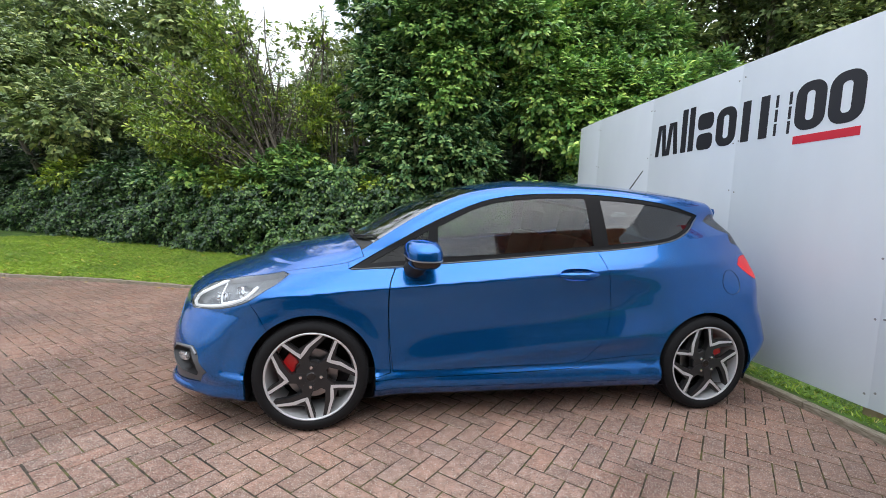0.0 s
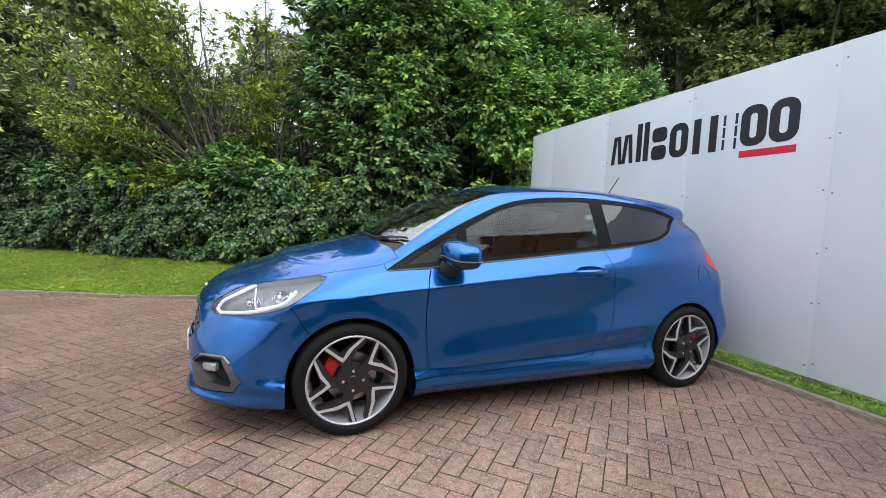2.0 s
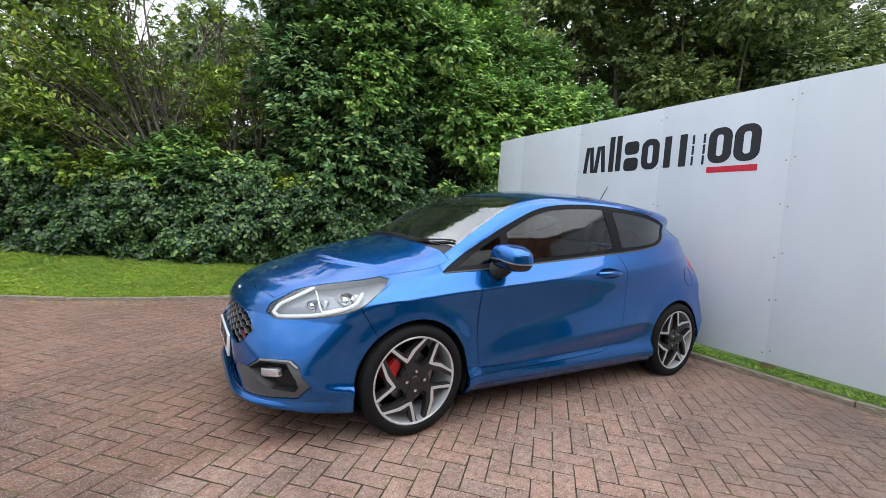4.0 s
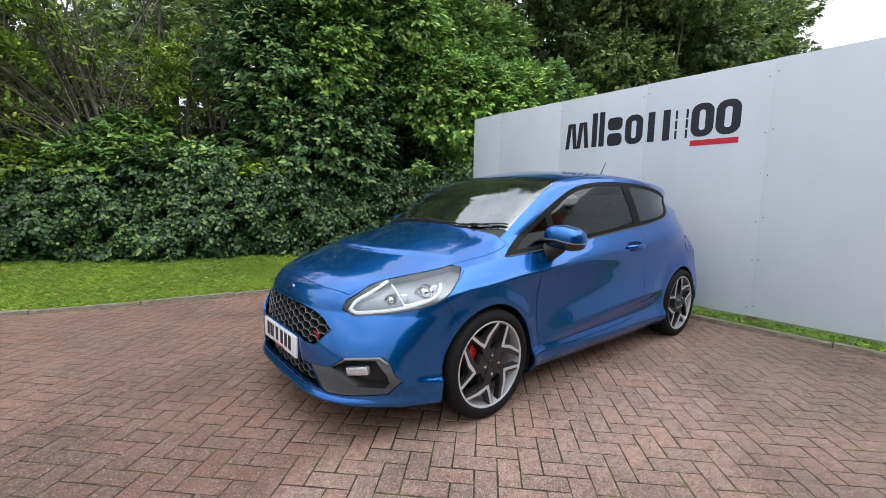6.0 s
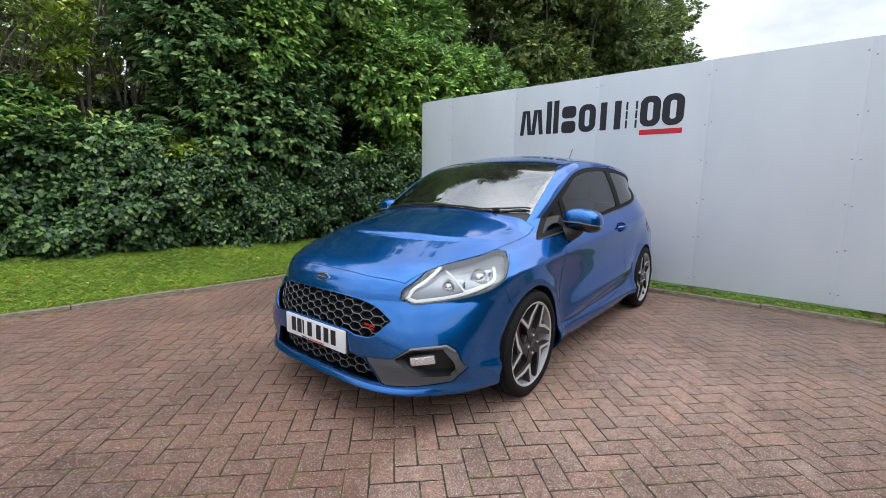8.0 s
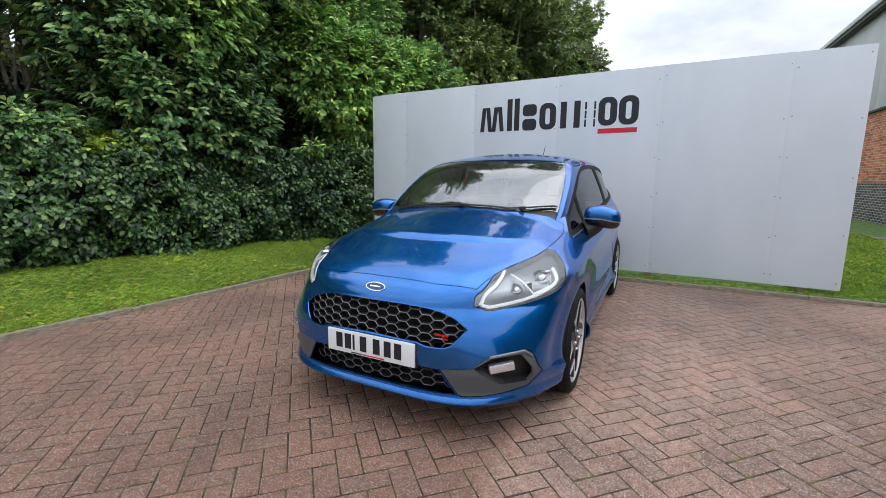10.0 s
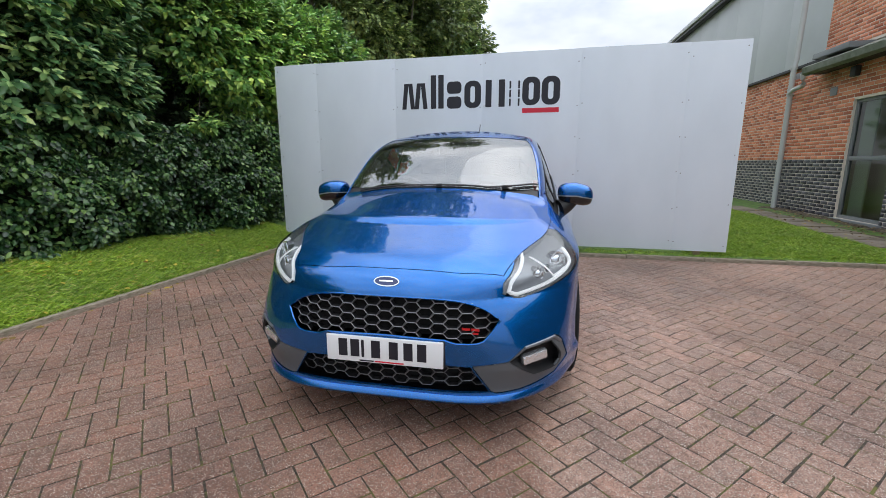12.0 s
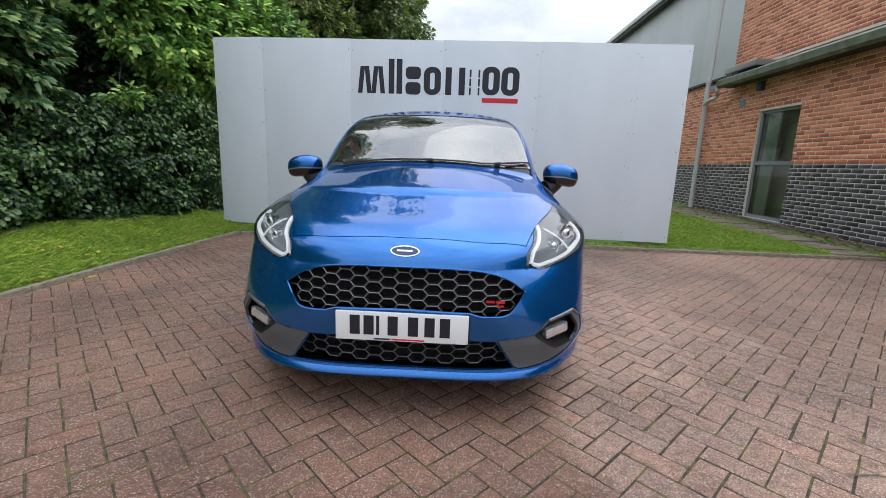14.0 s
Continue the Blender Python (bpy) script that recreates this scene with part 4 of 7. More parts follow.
cpart("lower_grille_backing", backing(shrink(LOW_GRILLE, -0.08), 0.07), shade_black, "black sheet behind the lower grille, standing in for the shade in the opening")


def edge_trim(poly, r, mat, label, low=False):
    half = [p for p in poly if p[0] >= 0.0]
    loop = [(-y, z) for y, z in half[::-1]] + half
    q = on_skin(loop, "x", -0.003)
    bm = bmesh.new()
    tube(bm, [*q.tolist(), q[0].tolist()], r, 6, False)
    cpart("grille_rim", bm, mat, label)


edge_trim(GRILLE, 0.005, paint, "blue painted grille rim")
for k, (y0, y1) in enumerate(((0.325, 0.36), (0.366, 0.40))):
    bm = bmesh.new()
    x = float(front_x(np.array(0.51)) - 0.45 * (0.36 / 0.82) ** 2.6) - 0.012
    box(bm, x, x + 0.006, y0, y1, 0.496, 0.504)
    box(bm, x, x + 0.006, y0 + 0.004, y1 + 0.004, 0.512, 0.522)
    cpart("grille_emblem", bm, red_paint, "small red grille emblem")

ys_ = np.linspace(-0.8, 0.8, 41)
lip = on_skin([(y, 0.222) for y in ys_], "x", 0.0)
bm = bmesh.new()
rows = []
for p in lip:
    p = Vector(p)
    out = Vector((1.0, 0.9 * p.y * abs(p.y), 0)).normalized()
    fade = max(1 - (abs(p.y) / 0.8) ** 6, 0.0)
    rows.append([bm.verts.new(p + out * (o if o < 0 else o * fade - 0.012 * (1 - fade)) + Vector((0, 0, h))) for o, h in ((-0.03, 0.012), (0.004, 0.008), (0.017, -0.006), (0.019, -0.016), (0.008, -0.028), (-0.05, -0.034))])
for a, b in zip(rows, rows[1:]):
    for k in range(5):
        bm.faces.new((a[k], b[k], b[k + 1], a[k + 1]))
bmesh.ops.recalc_face_normals(bm, faces=bm.faces[:])
cpart("front_lip", bm, paint, "blue front splitter lip")

# number plate with plain bars in place of its characters, badge
plate_x = 2.124
bm = bmesh.new()
box(bm, plate_x - 0.012, plate_x, -0.262, 0.262, 0.358, 0.476, 0.004)
plate = cpart("number_plate", bm, plate_white, "white plate with plain black bars")
bm = bmesh.new()
box(bm, plate_x - 0.03, plate_x - 0.013, -0.268, 0.268, 0.352, 0.482, 0.005)
cpart("plate_holder", bm, black_plastic, "black plate holder", plate)
for y in (-0.205, -0.15, -0.10, -0.055, 0.025, 0.09, 0.15):
    w = 0.012 if y in (-0.10,) else 0.04
    cpart("plate_bar", box_bm(plate_x + 0.0003, plate_x + 0.0016, y - 0.0, y + w, 0.383, 0.462), ink_black, "", plate)
cpart("plate_line", box_bm(plate_x + 0.0003, plate_x + 0.0014, -0.11, -0.045, 0.3635, 0.3695), ink_black, "", plate)
cpart("plate_line", box_bm(plate_x + 0.0003, plate_x + 0.0014, -0.04, 0.09, 0.3635, 0.3695), ink_red, "", plate)


def oval(cx, ry, rz, x, thick, tilt):
    bm = bmesh.new()
    pts = [(ry * math.cos(a), rz * math.sin(a)) for a in np.linspace(0, 2 * math.pi, 36, endpoint=False)]
    prism(bm, pts, "x", 0, thick)
    bmesh.ops.transform(bm, matrix=Matrix.Translation((x, 0, cx)) @ Matrix.Rotation(radians(tilt), 4, "Y"), verts=bm.verts[:])
    return bm


bz = 0.708
bxx = front_at(0, bz)
cpart("badge", oval(bz, 0.058, 0.0235, bxx - 0.003, 0.007, -32), chrome, "oval chrome and blue badge")
cpart("badge_field", oval(bz, 0.052, 0.0185, bxx - 0.0025, 0.0085, -32), badge_blue, "dark blue oval field")
bm = box_bm(0.0085, 0.0095, -0.032, 0.03, -0.003, 0.004)
bmesh.ops.transform(bm, matrix=Matrix.Translation((bxx - 0.0025, 0, bz)) @ Matrix.Rotation(radians(-32), 4, "Y"), verts=bm.verts[:])
cpart("badge_line", bm, chrome)


def fog_cup():
    bm = bmesh.new()
    line = np.array(FOG_HOLE)
    a = on_skin(FOG_HOLE, "x", -0.004)
    b = a.copy()
    b[:, 0] -= 0.07
    b[:, 1] = b[:, 1].mean() + (b[:, 1] - b[:, 1].mean()) * 0.86
    b[:, 2] = b[:, 2].mean() + (b[:, 2] - b[:, 2].mean()) * 0.8
    va, vb = [bm.verts.new(p) for p in a], [bm.verts.new(p) for p in b]
    n = len(va)
    for k in range(n):
        bm.faces.new((va[k], va[(k + 1) % n], vb[(k + 1) % n], vb[k]))
    bm.faces.new(vb)
    bmesh.ops.recalc_face_normals(bm, faces=bm.faces[:])
    return bm


def fog_lens():
    bm = bmesh.new()
    box(bm, -0.02, 0.012, -0.062, 0.062, -0.022, 0.022, 0.01)
    p = on_skin([(0.655, 0.38)], "x", -0.028)[0]
    bmesh.ops.transform(bm, matrix=Matrix.Translation(p) @ Matrix.Rotation(radians(32), 4, "Z") @ Matrix.Rotation(radians(10), 4, "X"), verts=bm.verts[:])
    return bm


both_sides("fog_recess", fog_cup, black_plastic, "black fog lamp recess")
fog_glass = material("fog_lens_glass", (0.75, 0.77, 0.8), 0.12, 0.75)
bump_node(fog_glass, noise_node(fog_glass, 90.0, 2.0), 0.5, 0.01)
both_sides("fog_lamp", fog_lens, fog_glass, "clear fog lamp")


def fog_brow():
    bm = bmesh.new()
    q = on_skin(smooth_line([(0.597, 0.434), (0.66, 0.443), (0.724, 0.449), (0.756, 0.42)], False, 6, (2,)), "x", -0.002)
    tube(bm, q.tolist(), 0.007, 8)
    return bm


satin = material("satin_silver_trim", (0.22, 0.23, 0.25), 0.3, 0.6)
both_sides("fog_surround", fog_brow, satin, "satin silver fog lamp surround")


# headlamp insides: strip of daytime light along the lower edge, two projectors
def drl():
    bm = bmesh.new()
    q = on_skin(smooth_line([(1.545, 0.798), (1.6, 0.745), (1.68, 0.705), (1.785, 0.672), (1.925, 0.646), (1.947, 0.66), (1.905, 0.716), (1.795, 0.779), (1.7, 0.82), (1.61, 0.84)], False, 6, (4, 5)), "y", -0.014)
    tube(bm, q.tolist(), 0.0085, 8)
    return bm


def projector(x, z, r):
    def make():
        bm = bmesh.new()
        p = on_skin([(x, z)], "y", -0.022)[0]
        m = Matrix.Translation(p) @ Matrix.Rotation(radians(38), 4, "Z")
        lathe(bm, [(0.0005, -0.004), (r * 0.6, -0.009), (r * 0.8, -0.016), (r * 0.85, -0.02), (r, -0.012), (r * 1.12, -0.012), (r * 1.15, -0.05)], "x", 28)
        bmesh.ops.transform(bm, matrix=m, verts=bm.verts[:])
        return bm
    return make


both_sides("daylight_strip", drl, drl_mat, "white daytime light strip")
both_sides("headlamp_projector", projector(1.655, 0.752, 0.042), chrome, "round projector lamp")
both_sides("headlamp_projector", projector(1.80, 0.712, 0.028), chrome, "round projector lamp")


def lamp_fin(x, z, w):
    def make():
        p = on_skin([(x, z)], "y", -0.03)[0]
        bm = bmesh.new()
        box(bm, -0.03, 0.0, -w, w, -0.024, 0.02, 0.003, m=Matrix.Translation(p) @ Matrix.Rotation(radians(40), 4, "Z") @ Matrix.Rotation(radians(-14), 4, "Y"))
        return bm
    return make


def lamp_divider():
    bm = bmesh.new()
    q = on_skin(smooth_line([(1.745, 0.79), (1.752, 0.73), (1.745, 0.695), (1.7, 0.708), (1.66, 0.722)], False, 5, (2,)), "y", -0.016)
    tube(bm, q.tolist(), 0.004, 6)
    return bm


both_sides("lamp_divider", lamp_divider, drl_mat, "slim white divider between the lamp chambers")
both_sides("lamp_fin", lamp_fin(1.735, 0.742, 0.02), chrome, "bright lamp fin")
both_sides("lamp_fin", lamp_fin(1.585, 0.785, 0.016), chrome, "bright lamp fin")


def lamp_bezel():
    bm = bmesh.new()
    q = on_skin(smooth_line([(1.382, 0.845), (1.43, 0.813), (1.482, 0.785), (1.578, 0.722), (1.667, 0.685), (1.78, 0.657), (1.927, 0.633), (1.956, 0.655)], False, 6), "y", -0.004)
    tube(bm, q.tolist(), 0.005, 6, False)
    return bm


both_sides("lamp_bezel", lamp_bezel, gloss_black, "black lamp edge")

# cabin: floor, dashboard, seats, steering wheel, rear bench
bm = bmesh.new()
box(bm, -1.6, 1.2, -0.70, 0.70, 0.2, 0.3)
box(bm, 1.12, 1.2, -0.62, 0.62, 0.3, 0.82)
cpart("cabin_floor", bm, cabin_dark, "dark cabin floor and bulkhead")
bm = bmesh.new()
prism(bm, [(1.12, 0.72), (1.10, 0.955), (0.95, 0.985), (0.72, 0.965), (0.58, 0.90), (0.56, 0.80), (0.64, 0.62), (0.8, 0.55)], "y", -0.57, 0.57)
bmesh.ops.bevel(bm, geom=[e for e in bm.edges], offset=0.02, segments=2, affect="EDGES")
cpart("dashboard", bm, cabin_dark, "dark grey dashboard")


def seat(y):
    bm = bmesh.new()
    box(bm, -0.28, 0.27, y - 0.25, y + 0.25, 0.40, 0.56, 0.05)
    cpart("seat_cushion", bm, cabin_dark, "black sports seat cushion")
    bm = bmesh.new()
    box(bm, -0.07, 0.07, y - 0.25, y + 0.25, 0, 0.62, 0.055, m=Matrix.Translation((-0.27, 0, 0.5)) @ Matrix.Rotation(radians(-17), 4, "Y"))
    cpart("seat_back", bm, cabin_dark, "black sports seat back")
    bm = bmesh.new()
    box(bm, -0.05, 0.05, y - 0.13, y + 0.13, 0, 0.19, 0.04, m=Matrix.Translation((-0.455, 0, 1.09)) @ Matrix.Rotation(radians(-12), 4, "Y"))
    cpart("headrest", bm, cabin_dark, "black headrest")


seat(0.36)
seat(-0.36)
bm = bmesh.new()
box(bm, -1.25, -0.75, -0.62, 0.62, 0.42, 0.58, 0.05)
box(bm, -0.06, 0.06, -0.62, 0.62, 0, 0.5, 0.05, m=Matrix.Translation((-1.2, 0, 0.5)) @ Matrix.Rotation(radians(-22), 4, "Y"))
cpart("rear_bench", bm, cabin_dark, "black rear bench")
bm = bmesh.new()
lathe(bm, [(0.185 + 0.014 * math.cos(a), 0.014 * math.sin(a)) for a in np.linspace(0, 2 * math.pi, 8, endpoint=False)], "x", 32, closed=True)
box(bm, -0.01, 0.01, -0.18, 0.18, -0.03, 0.03, 0.005)
bmesh.ops.transform(bm, matrix=Matrix.Translation((0.47, -0.36, 0.93)) @ Matrix.Rotation(radians(25), 4, "Y"), verts=bm.verts[:])
cpart("steering_wheel", bm, black_plastic, "black steering wheel")
bm = bmesh.new()
box(bm, -0.012, 0.012, -0.11, 0.11, -0.035, 0.035, 0.01, m=Matrix.Translation((0.42, 0, 1.30)))
tube(bm, [(0.43, 0, 1.31), (0.5, 0, 1.35)], 0.012, 6)
cpart("interior_mirror", bm, black_plastic, "black interior mirror")

# ---- leaf and grass meshes ----
rng = np.random.default_rng(7)


def quick_mesh(name, verts, faces, mat, smooth=True):
    """A mesh from numpy arrays whose faces all have the same number of corners."""
    me = bpy.data.meshes.new(name)
    n, k = faces.shape
    me.vertices.add(len(verts))
    me.vertices.foreach_set("co", verts.astype(np.float32).ravel())
    me.loops.add(n * k)
    me.loops.foreach_set("vertex_index", faces.astype(np.int32).ravel())
    me.polygons.add(n)
    me.polygons.foreach_set("loop_start", np.arange(0, n * k, k, dtype=np.int32))
    if smooth:
        me.polygons.foreach_set("use_smooth", np.ones(n, bool))
    me.update(calc_edges=True)
    me.materials.append(mat)
    return me


def unit(v):
    return v / np.maximum(np.linalg.norm(v, axis=-1, keepdims=True), 1e-9)


def leaf_arrays(base, axis, face, length, width, fold=0.16, droop=0.18):
    """Folded, pointed leaves: base points, directions, facing directions, lengths and half widths."""
    axis = unit(axis)
    side = unit(np.cross(face, axis))
    up = np.cross(axis, side)
    L, W = length[:, None], width[:, None]
    v = np.stack([
        base,
        base + axis * L * 0.3 + side * W * 0.8 + up * W * fold * 2,
        base + axis * L * 0.72 + side * W * 0.95 + up * (W * fold * 1.6 - L * droop * 0.35),
        base + axis * L - up * L * droop,
        base + axis * L * 0.72 - side * W * 0.95 + up * (W * fold * 1.6 - L * droop * 0.35),
        base + axis * L * 0.3 - side * W * 0.8 + up * W * fold * 2,
        base + axis * L * 0.5 - up * L * droop * 0.15,
    ], 1)
    n = len(base)
    f = np.array([[0, 1, 6], [1, 2, 6], [2, 3, 6], [3, 4, 6], [4, 5, 6], [5, 0, 6]])
    return v.reshape(-1, 3), (f[None] + np.arange(n)[:, None, None] * 7).reshape(-1, 3)


def small_leaf_arrays(base, axis, face, length, width):
    """Four-cornered leaves with a fold, for foliage that stays far off."""
    axis = unit(axis)
    side = unit(np.cross(face, axis))
    up = np.cross(axis, side)
    L, W = length[:, None], width[:, None]
    v = np.stack([base, base + axis * L * 0.45 + side * W + up * W * 0.3, base + axis * L - up * L * 0.15, base + axis * L * 0.45 - side * W + up * W * 0.3], 1)
    f = np.array([[0, 1, 2], [0, 2, 3]])
    return v.reshape(-1, 3), (f[None] + np.arange(len(base))[:, None, None] * 4).reshape(-1, 3)


def leaf_material(name, dark, mid, light, rough=0.42, big=0.5):
    m = material(name, mid, rough, 0, 0, 0.5)
    n, l, b = nodes_of(m)
    own = ramp_node(m, info_random(m, "island"), [(0.0, dark), (0.45, mid), (0.85, light), (1.0, (light[0] * 1.35, light[1] * 1.15, light[2]))])
    patch = ramp_node(m, noise_node(m, big, 3.0), [(0.35, (0.62, 0.66, 0.6)), (0.68, (1.25, 1.2, 1.0))])
    l.new(mix_node(m, 1.0, own, patch, "MULTIPLY"), b.inputs["Base Color"])
    tr = n.new("ShaderNodeBsdfTranslucent")
    l.new(own, tr.inputs[0])
    mx = n.new("ShaderNodeMixShader")
    mx.inputs[0].default_value = 0.14
    l.new(b.outputs[0], mx.inputs[1])
    l.new(tr.outputs[0], mx.inputs[2])
    l.new(mx.outputs[0], n["Material Output"].inputs[0])
    return m


ivy_mat = leaf_material("ivy_leaf", (0.008, 0.031, 0.013), (0.032, 0.09, 0.032), (0.14, 0.255, 0.085), 0.33)
laurel_mat = leaf_material("laurel_leaf", (0.022, 0.068, 0.04), (0.12, 0.255, 0.11), (0.35, 0.53, 0.23), 0.25)
bright_mat = leaf_material("bright_laurel_leaf", (0.055, 0.15, 0.055), (0.21, 0.425, 0.12), (0.48, 0.68, 0.21), 0.28)
sparse_mat = leaf_material("yellow_green_leaf", (0.09, 0.16, 0.03), (0.2, 0.32, 0.055), (0.42, 0.55, 0.09), 0.38)
tree_leaf_mat = leaf_material("tree_leaf", (0.065, 0.115, 0.045), (0.21, 0.3, 0.125), (0.42, 0.52, 0.22), 0.38)
# leaf colour darkened to stand in for deep shade under the trees
shade_leaf_mat = leaf_material("shade_dark_leaf", (0.01, 0.026, 0.01), (0.02, 0.052, 0.026), (0.055, 0.1, 0.045), 0.45)
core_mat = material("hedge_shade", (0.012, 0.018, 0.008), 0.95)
n_, l_, b_ = nodes_of(bark_mat)
l_.new(ramp_node(bark_mat, noise_node(bark_mat, 9.0, 6.0), [(0.3, (0.07, 0.06, 0.045)), (0.7, (0.24, 0.215, 0.175))]), b_.inputs["Base Color"])


# ---- ground, paving, kerbs, lawn ----
HEDGE_X = [-14.0, -8.0, -4.5, -2.6, -1.2, -0.5, 1.5, 2.9, 4.3, 5.8, 10.8, 20.0]
HEDGE_Y = [-2.4, -3.0, -3.5, -3.75, -4.3, -4.5, -4.85, -5.3, -6.15, -7.15, -10.6, -17.0]
hedge_line = spline(HEDGE_X, HEDGE_Y)
kerb_line = spline([-3.0, -1.5, 0.0, 1.5, 3.0, 4.5, 6.0, 9.0, 14.0], [-2.72, -2.84, -2.95, -3.05, -3.22, -3.72, -4.1, -5.1, -7.4])
LAWN_LOW = 0.035


def lawn_z(x, y):
    """The turf rises from the kerb to the foot of the hedge."""
    k, h = kerb_line(x), hedge_line(x)
    return LAWN_LOW + 0.2 * np.clip((k - y) / np.maximum(k - h, 0.3), 0, 1.3) ** 1.2


bm = bmesh.new()
xs = [-400, -60, -20] + list(np.arange(-8, 12.1, 2)) + [30, 100, 400]
ys = [-400, -60, -20] + list(np.arange(-10, 12.1, 2)) + [30, 100, 400]
gv = [[bm.verts.new((x, y, -0.0024)) for y in ys] for x in xs]
for i in range(len(xs) - 1):
    for j in range(len(ys) - 1):
        bm.faces.new((gv[i][j], gv[i + 1][j], gv[i + 1][j + 1], gv[i][j + 1]))
sand_mat = material("joint_sand", (0.055, 0.045, 0.035), 0.95)
n_, l_, b_ = nodes_of(sand_mat)
grit_ = ramp_node(sand_mat, noise_node(sand_mat, 60.0, 4.0), [(0.35, (0.024, 0.018, 0.014)), (0.65, (0.08, 0.062, 0.046))])
spot_ = ramp_node(sand_mat, noise_node(sand_mat, 7.0, 5.0, rough=0.7), [(0.48, (0, 0, 0)), (0.6, (1, 1, 1))])
moss = mix_node(sand_mat, spot_, grit_, (0.115, 0.11, 0.03))
l_.new(moss, b_.inputs["Base Color"])
ground = tagged(mesh_object("ground", bm, sand_mat), "dark sand and moss between brown paving blocks", "ground", kind="structure")

lawn_mat = material("turf", (0.06, 0.11, 0.02), 0.85)
n_, l_, b_ = nodes_of(lawn_mat)
l_.new(ramp_node(lawn_mat, noise_node(lawn_mat, 7.0, 5.0), [(0.3, (0.04, 0.075, 0.012)), (0.6, (0.085, 0.17, 0.02)), (0.8, (0.12, 0.16, 0.035))]), b_.inputs["Base Color"])
blade_mat = material("grass_blade", (0.1, 0.2, 0.025), 0.5)
n_, l_, b_ = nodes_of(blade_mat)
own_ = ramp_node(blade_mat, info_random(blade_mat, "island"), [(0.0, (0.1, 0.19, 0.02)), (0.5, (0.215, 0.37, 0.034)), (0.85, (0.36, 0.52, 0.055)), (1.0, (0.46, 0.4, 0.14))])
patch_ = ramp_node(blade_mat, noise_node(blade_mat, 0.9, 4.0), [(0.3, (0.75, 0.78, 0.8)), (0.7, (1.2, 1.12, 0.95))])
l_.new(mix_node(blade_mat, 1.0, own_, patch_, "MULTIPLY"), b_.inputs["Base Color"])


def lawn(name, label, inner, outer, height, us, rows=10):
    """A turf sheet between two edges, given as functions of u that return (x, y)."""
    bm = bmesh.new()
    grid = []
    for u in us:
        a, b = np.array(inner(u), float), np.array(outer(u), float)
        row = []
        for k in range(rows + 1):
            p = a + (b - a) * k / rows
            row.append(bm.verts.new((p[0], p[1], float(height(p[0], p[1])) - 0.004)))
        grid.append(row)
    for r0, r1 in zip(grid, grid[1:]):
        for k in range(rows):
            bm.faces.new((r0[k], r1[k], r1[k + 1], r0[k + 1]))
    bmesh.ops.recalc_face_normals(bm, faces=bm.faces[:])
    if sum(f.normal.z for f in bm.faces) < 0:
        bmesh.ops.reverse_faces(bm, faces=bm.faces[:])
    return tagged(mesh_object(name, bm, lawn_mat), label, "lawn", kind="structure")


def blades(name, label, xy, height, size):
    n = len(xy)
    z = height(xy[:, 0], xy[:, 1]) - 0.004
    base = np.column_stack([xy, z])
    a = rng.uniform(0, 2 * np.pi, n)
    side = np.column_stack([np.cos(a), np.sin(a), np.zeros(n)])
    h = size * rng.uniform(0.5, 1.3, n)[:, None]
    lean = np.column_stack([rng.normal(0, 0.55, n), rng.normal(0, 0.55, n), np.ones(n)])
    w = rng.uniform(0.0025, 0.005, n)[:, None]
    v = np.stack([base - side * w, base + side * w, base + lean * h * 0.55 + side * w * 0.7, base + lean * h * [1.5, 1.5, 0.9]], 1)
    f = np.array([[0, 1, 2], [0, 2, 3]])
    me = quick_mesh(name, v.reshape(-1, 3), (f[None] + np.arange(n)[:, None, None] * 4).reshape(-1, 3), blade_mat)
    return tagged(new(name, me), label, "grass", kind="stuff")


lawn("lawn_south", "short green lawn rising to the hedge", lambda u: (u, kerb_line(u) - 0.03), lambda u: (u, hedge_line(u) - 1.0), lawn_z, np.arange(-2.95, 14.1, 0.5))
bx = rng.uniform(-2.6, 9.5, 260000)
bx = bx[rng.uniform(0, 1, len(bx)) < np.clip(1.25 - np.maximum(bx - 2.0, 0) * 0.09, 0.35, 1)]
bt = rng.uniform(0, 1, len(bx))
by = kerb_line(bx) - 0.03 + (hedge_line(bx) + 0.05 - kerb_line(bx)) * bt
keep = by > -8.5
blades("lawn_grass", "short mown green grass blades", np.column_stack([bx, by])[keep], lawn_z, 0.042)


def flat_z(x, y):
    return np.full(np.shape(x), 0.05) + 0.02 * np.clip(-x - 2.2, 0, 4)


BOARD_KERB_X = -2.005
lawn("lawn_west", "patchy green lawn behind the display board", lambda u: (BOARD_KERB_X - 0.06 - 0.03 * (u - 3) * 0.3, u), lambda u: (-16.0, u + 0.6), lambda x, y: flat_z(x, y), np.arange(-3.4, 7.01, 0.8), 14)
bx = rng.uniform(-2.30, -2.07, 7500)
by = rng.uniform(-2.9, 7.0, len(bx))
blades("verge_grass", "rough grass along the foot of the board", np.column_stack([bx, by]), flat_z, 0.028)
bx = -2.2 - 6.8 * rng.uniform(0, 1, 90000) ** 1.4
by = rng.uniform(2.6, 5.22, len(bx))
blades("west_grass", "patchy green grass between board and building", np.column_stack([bx, by]), flat_z, 0.038)

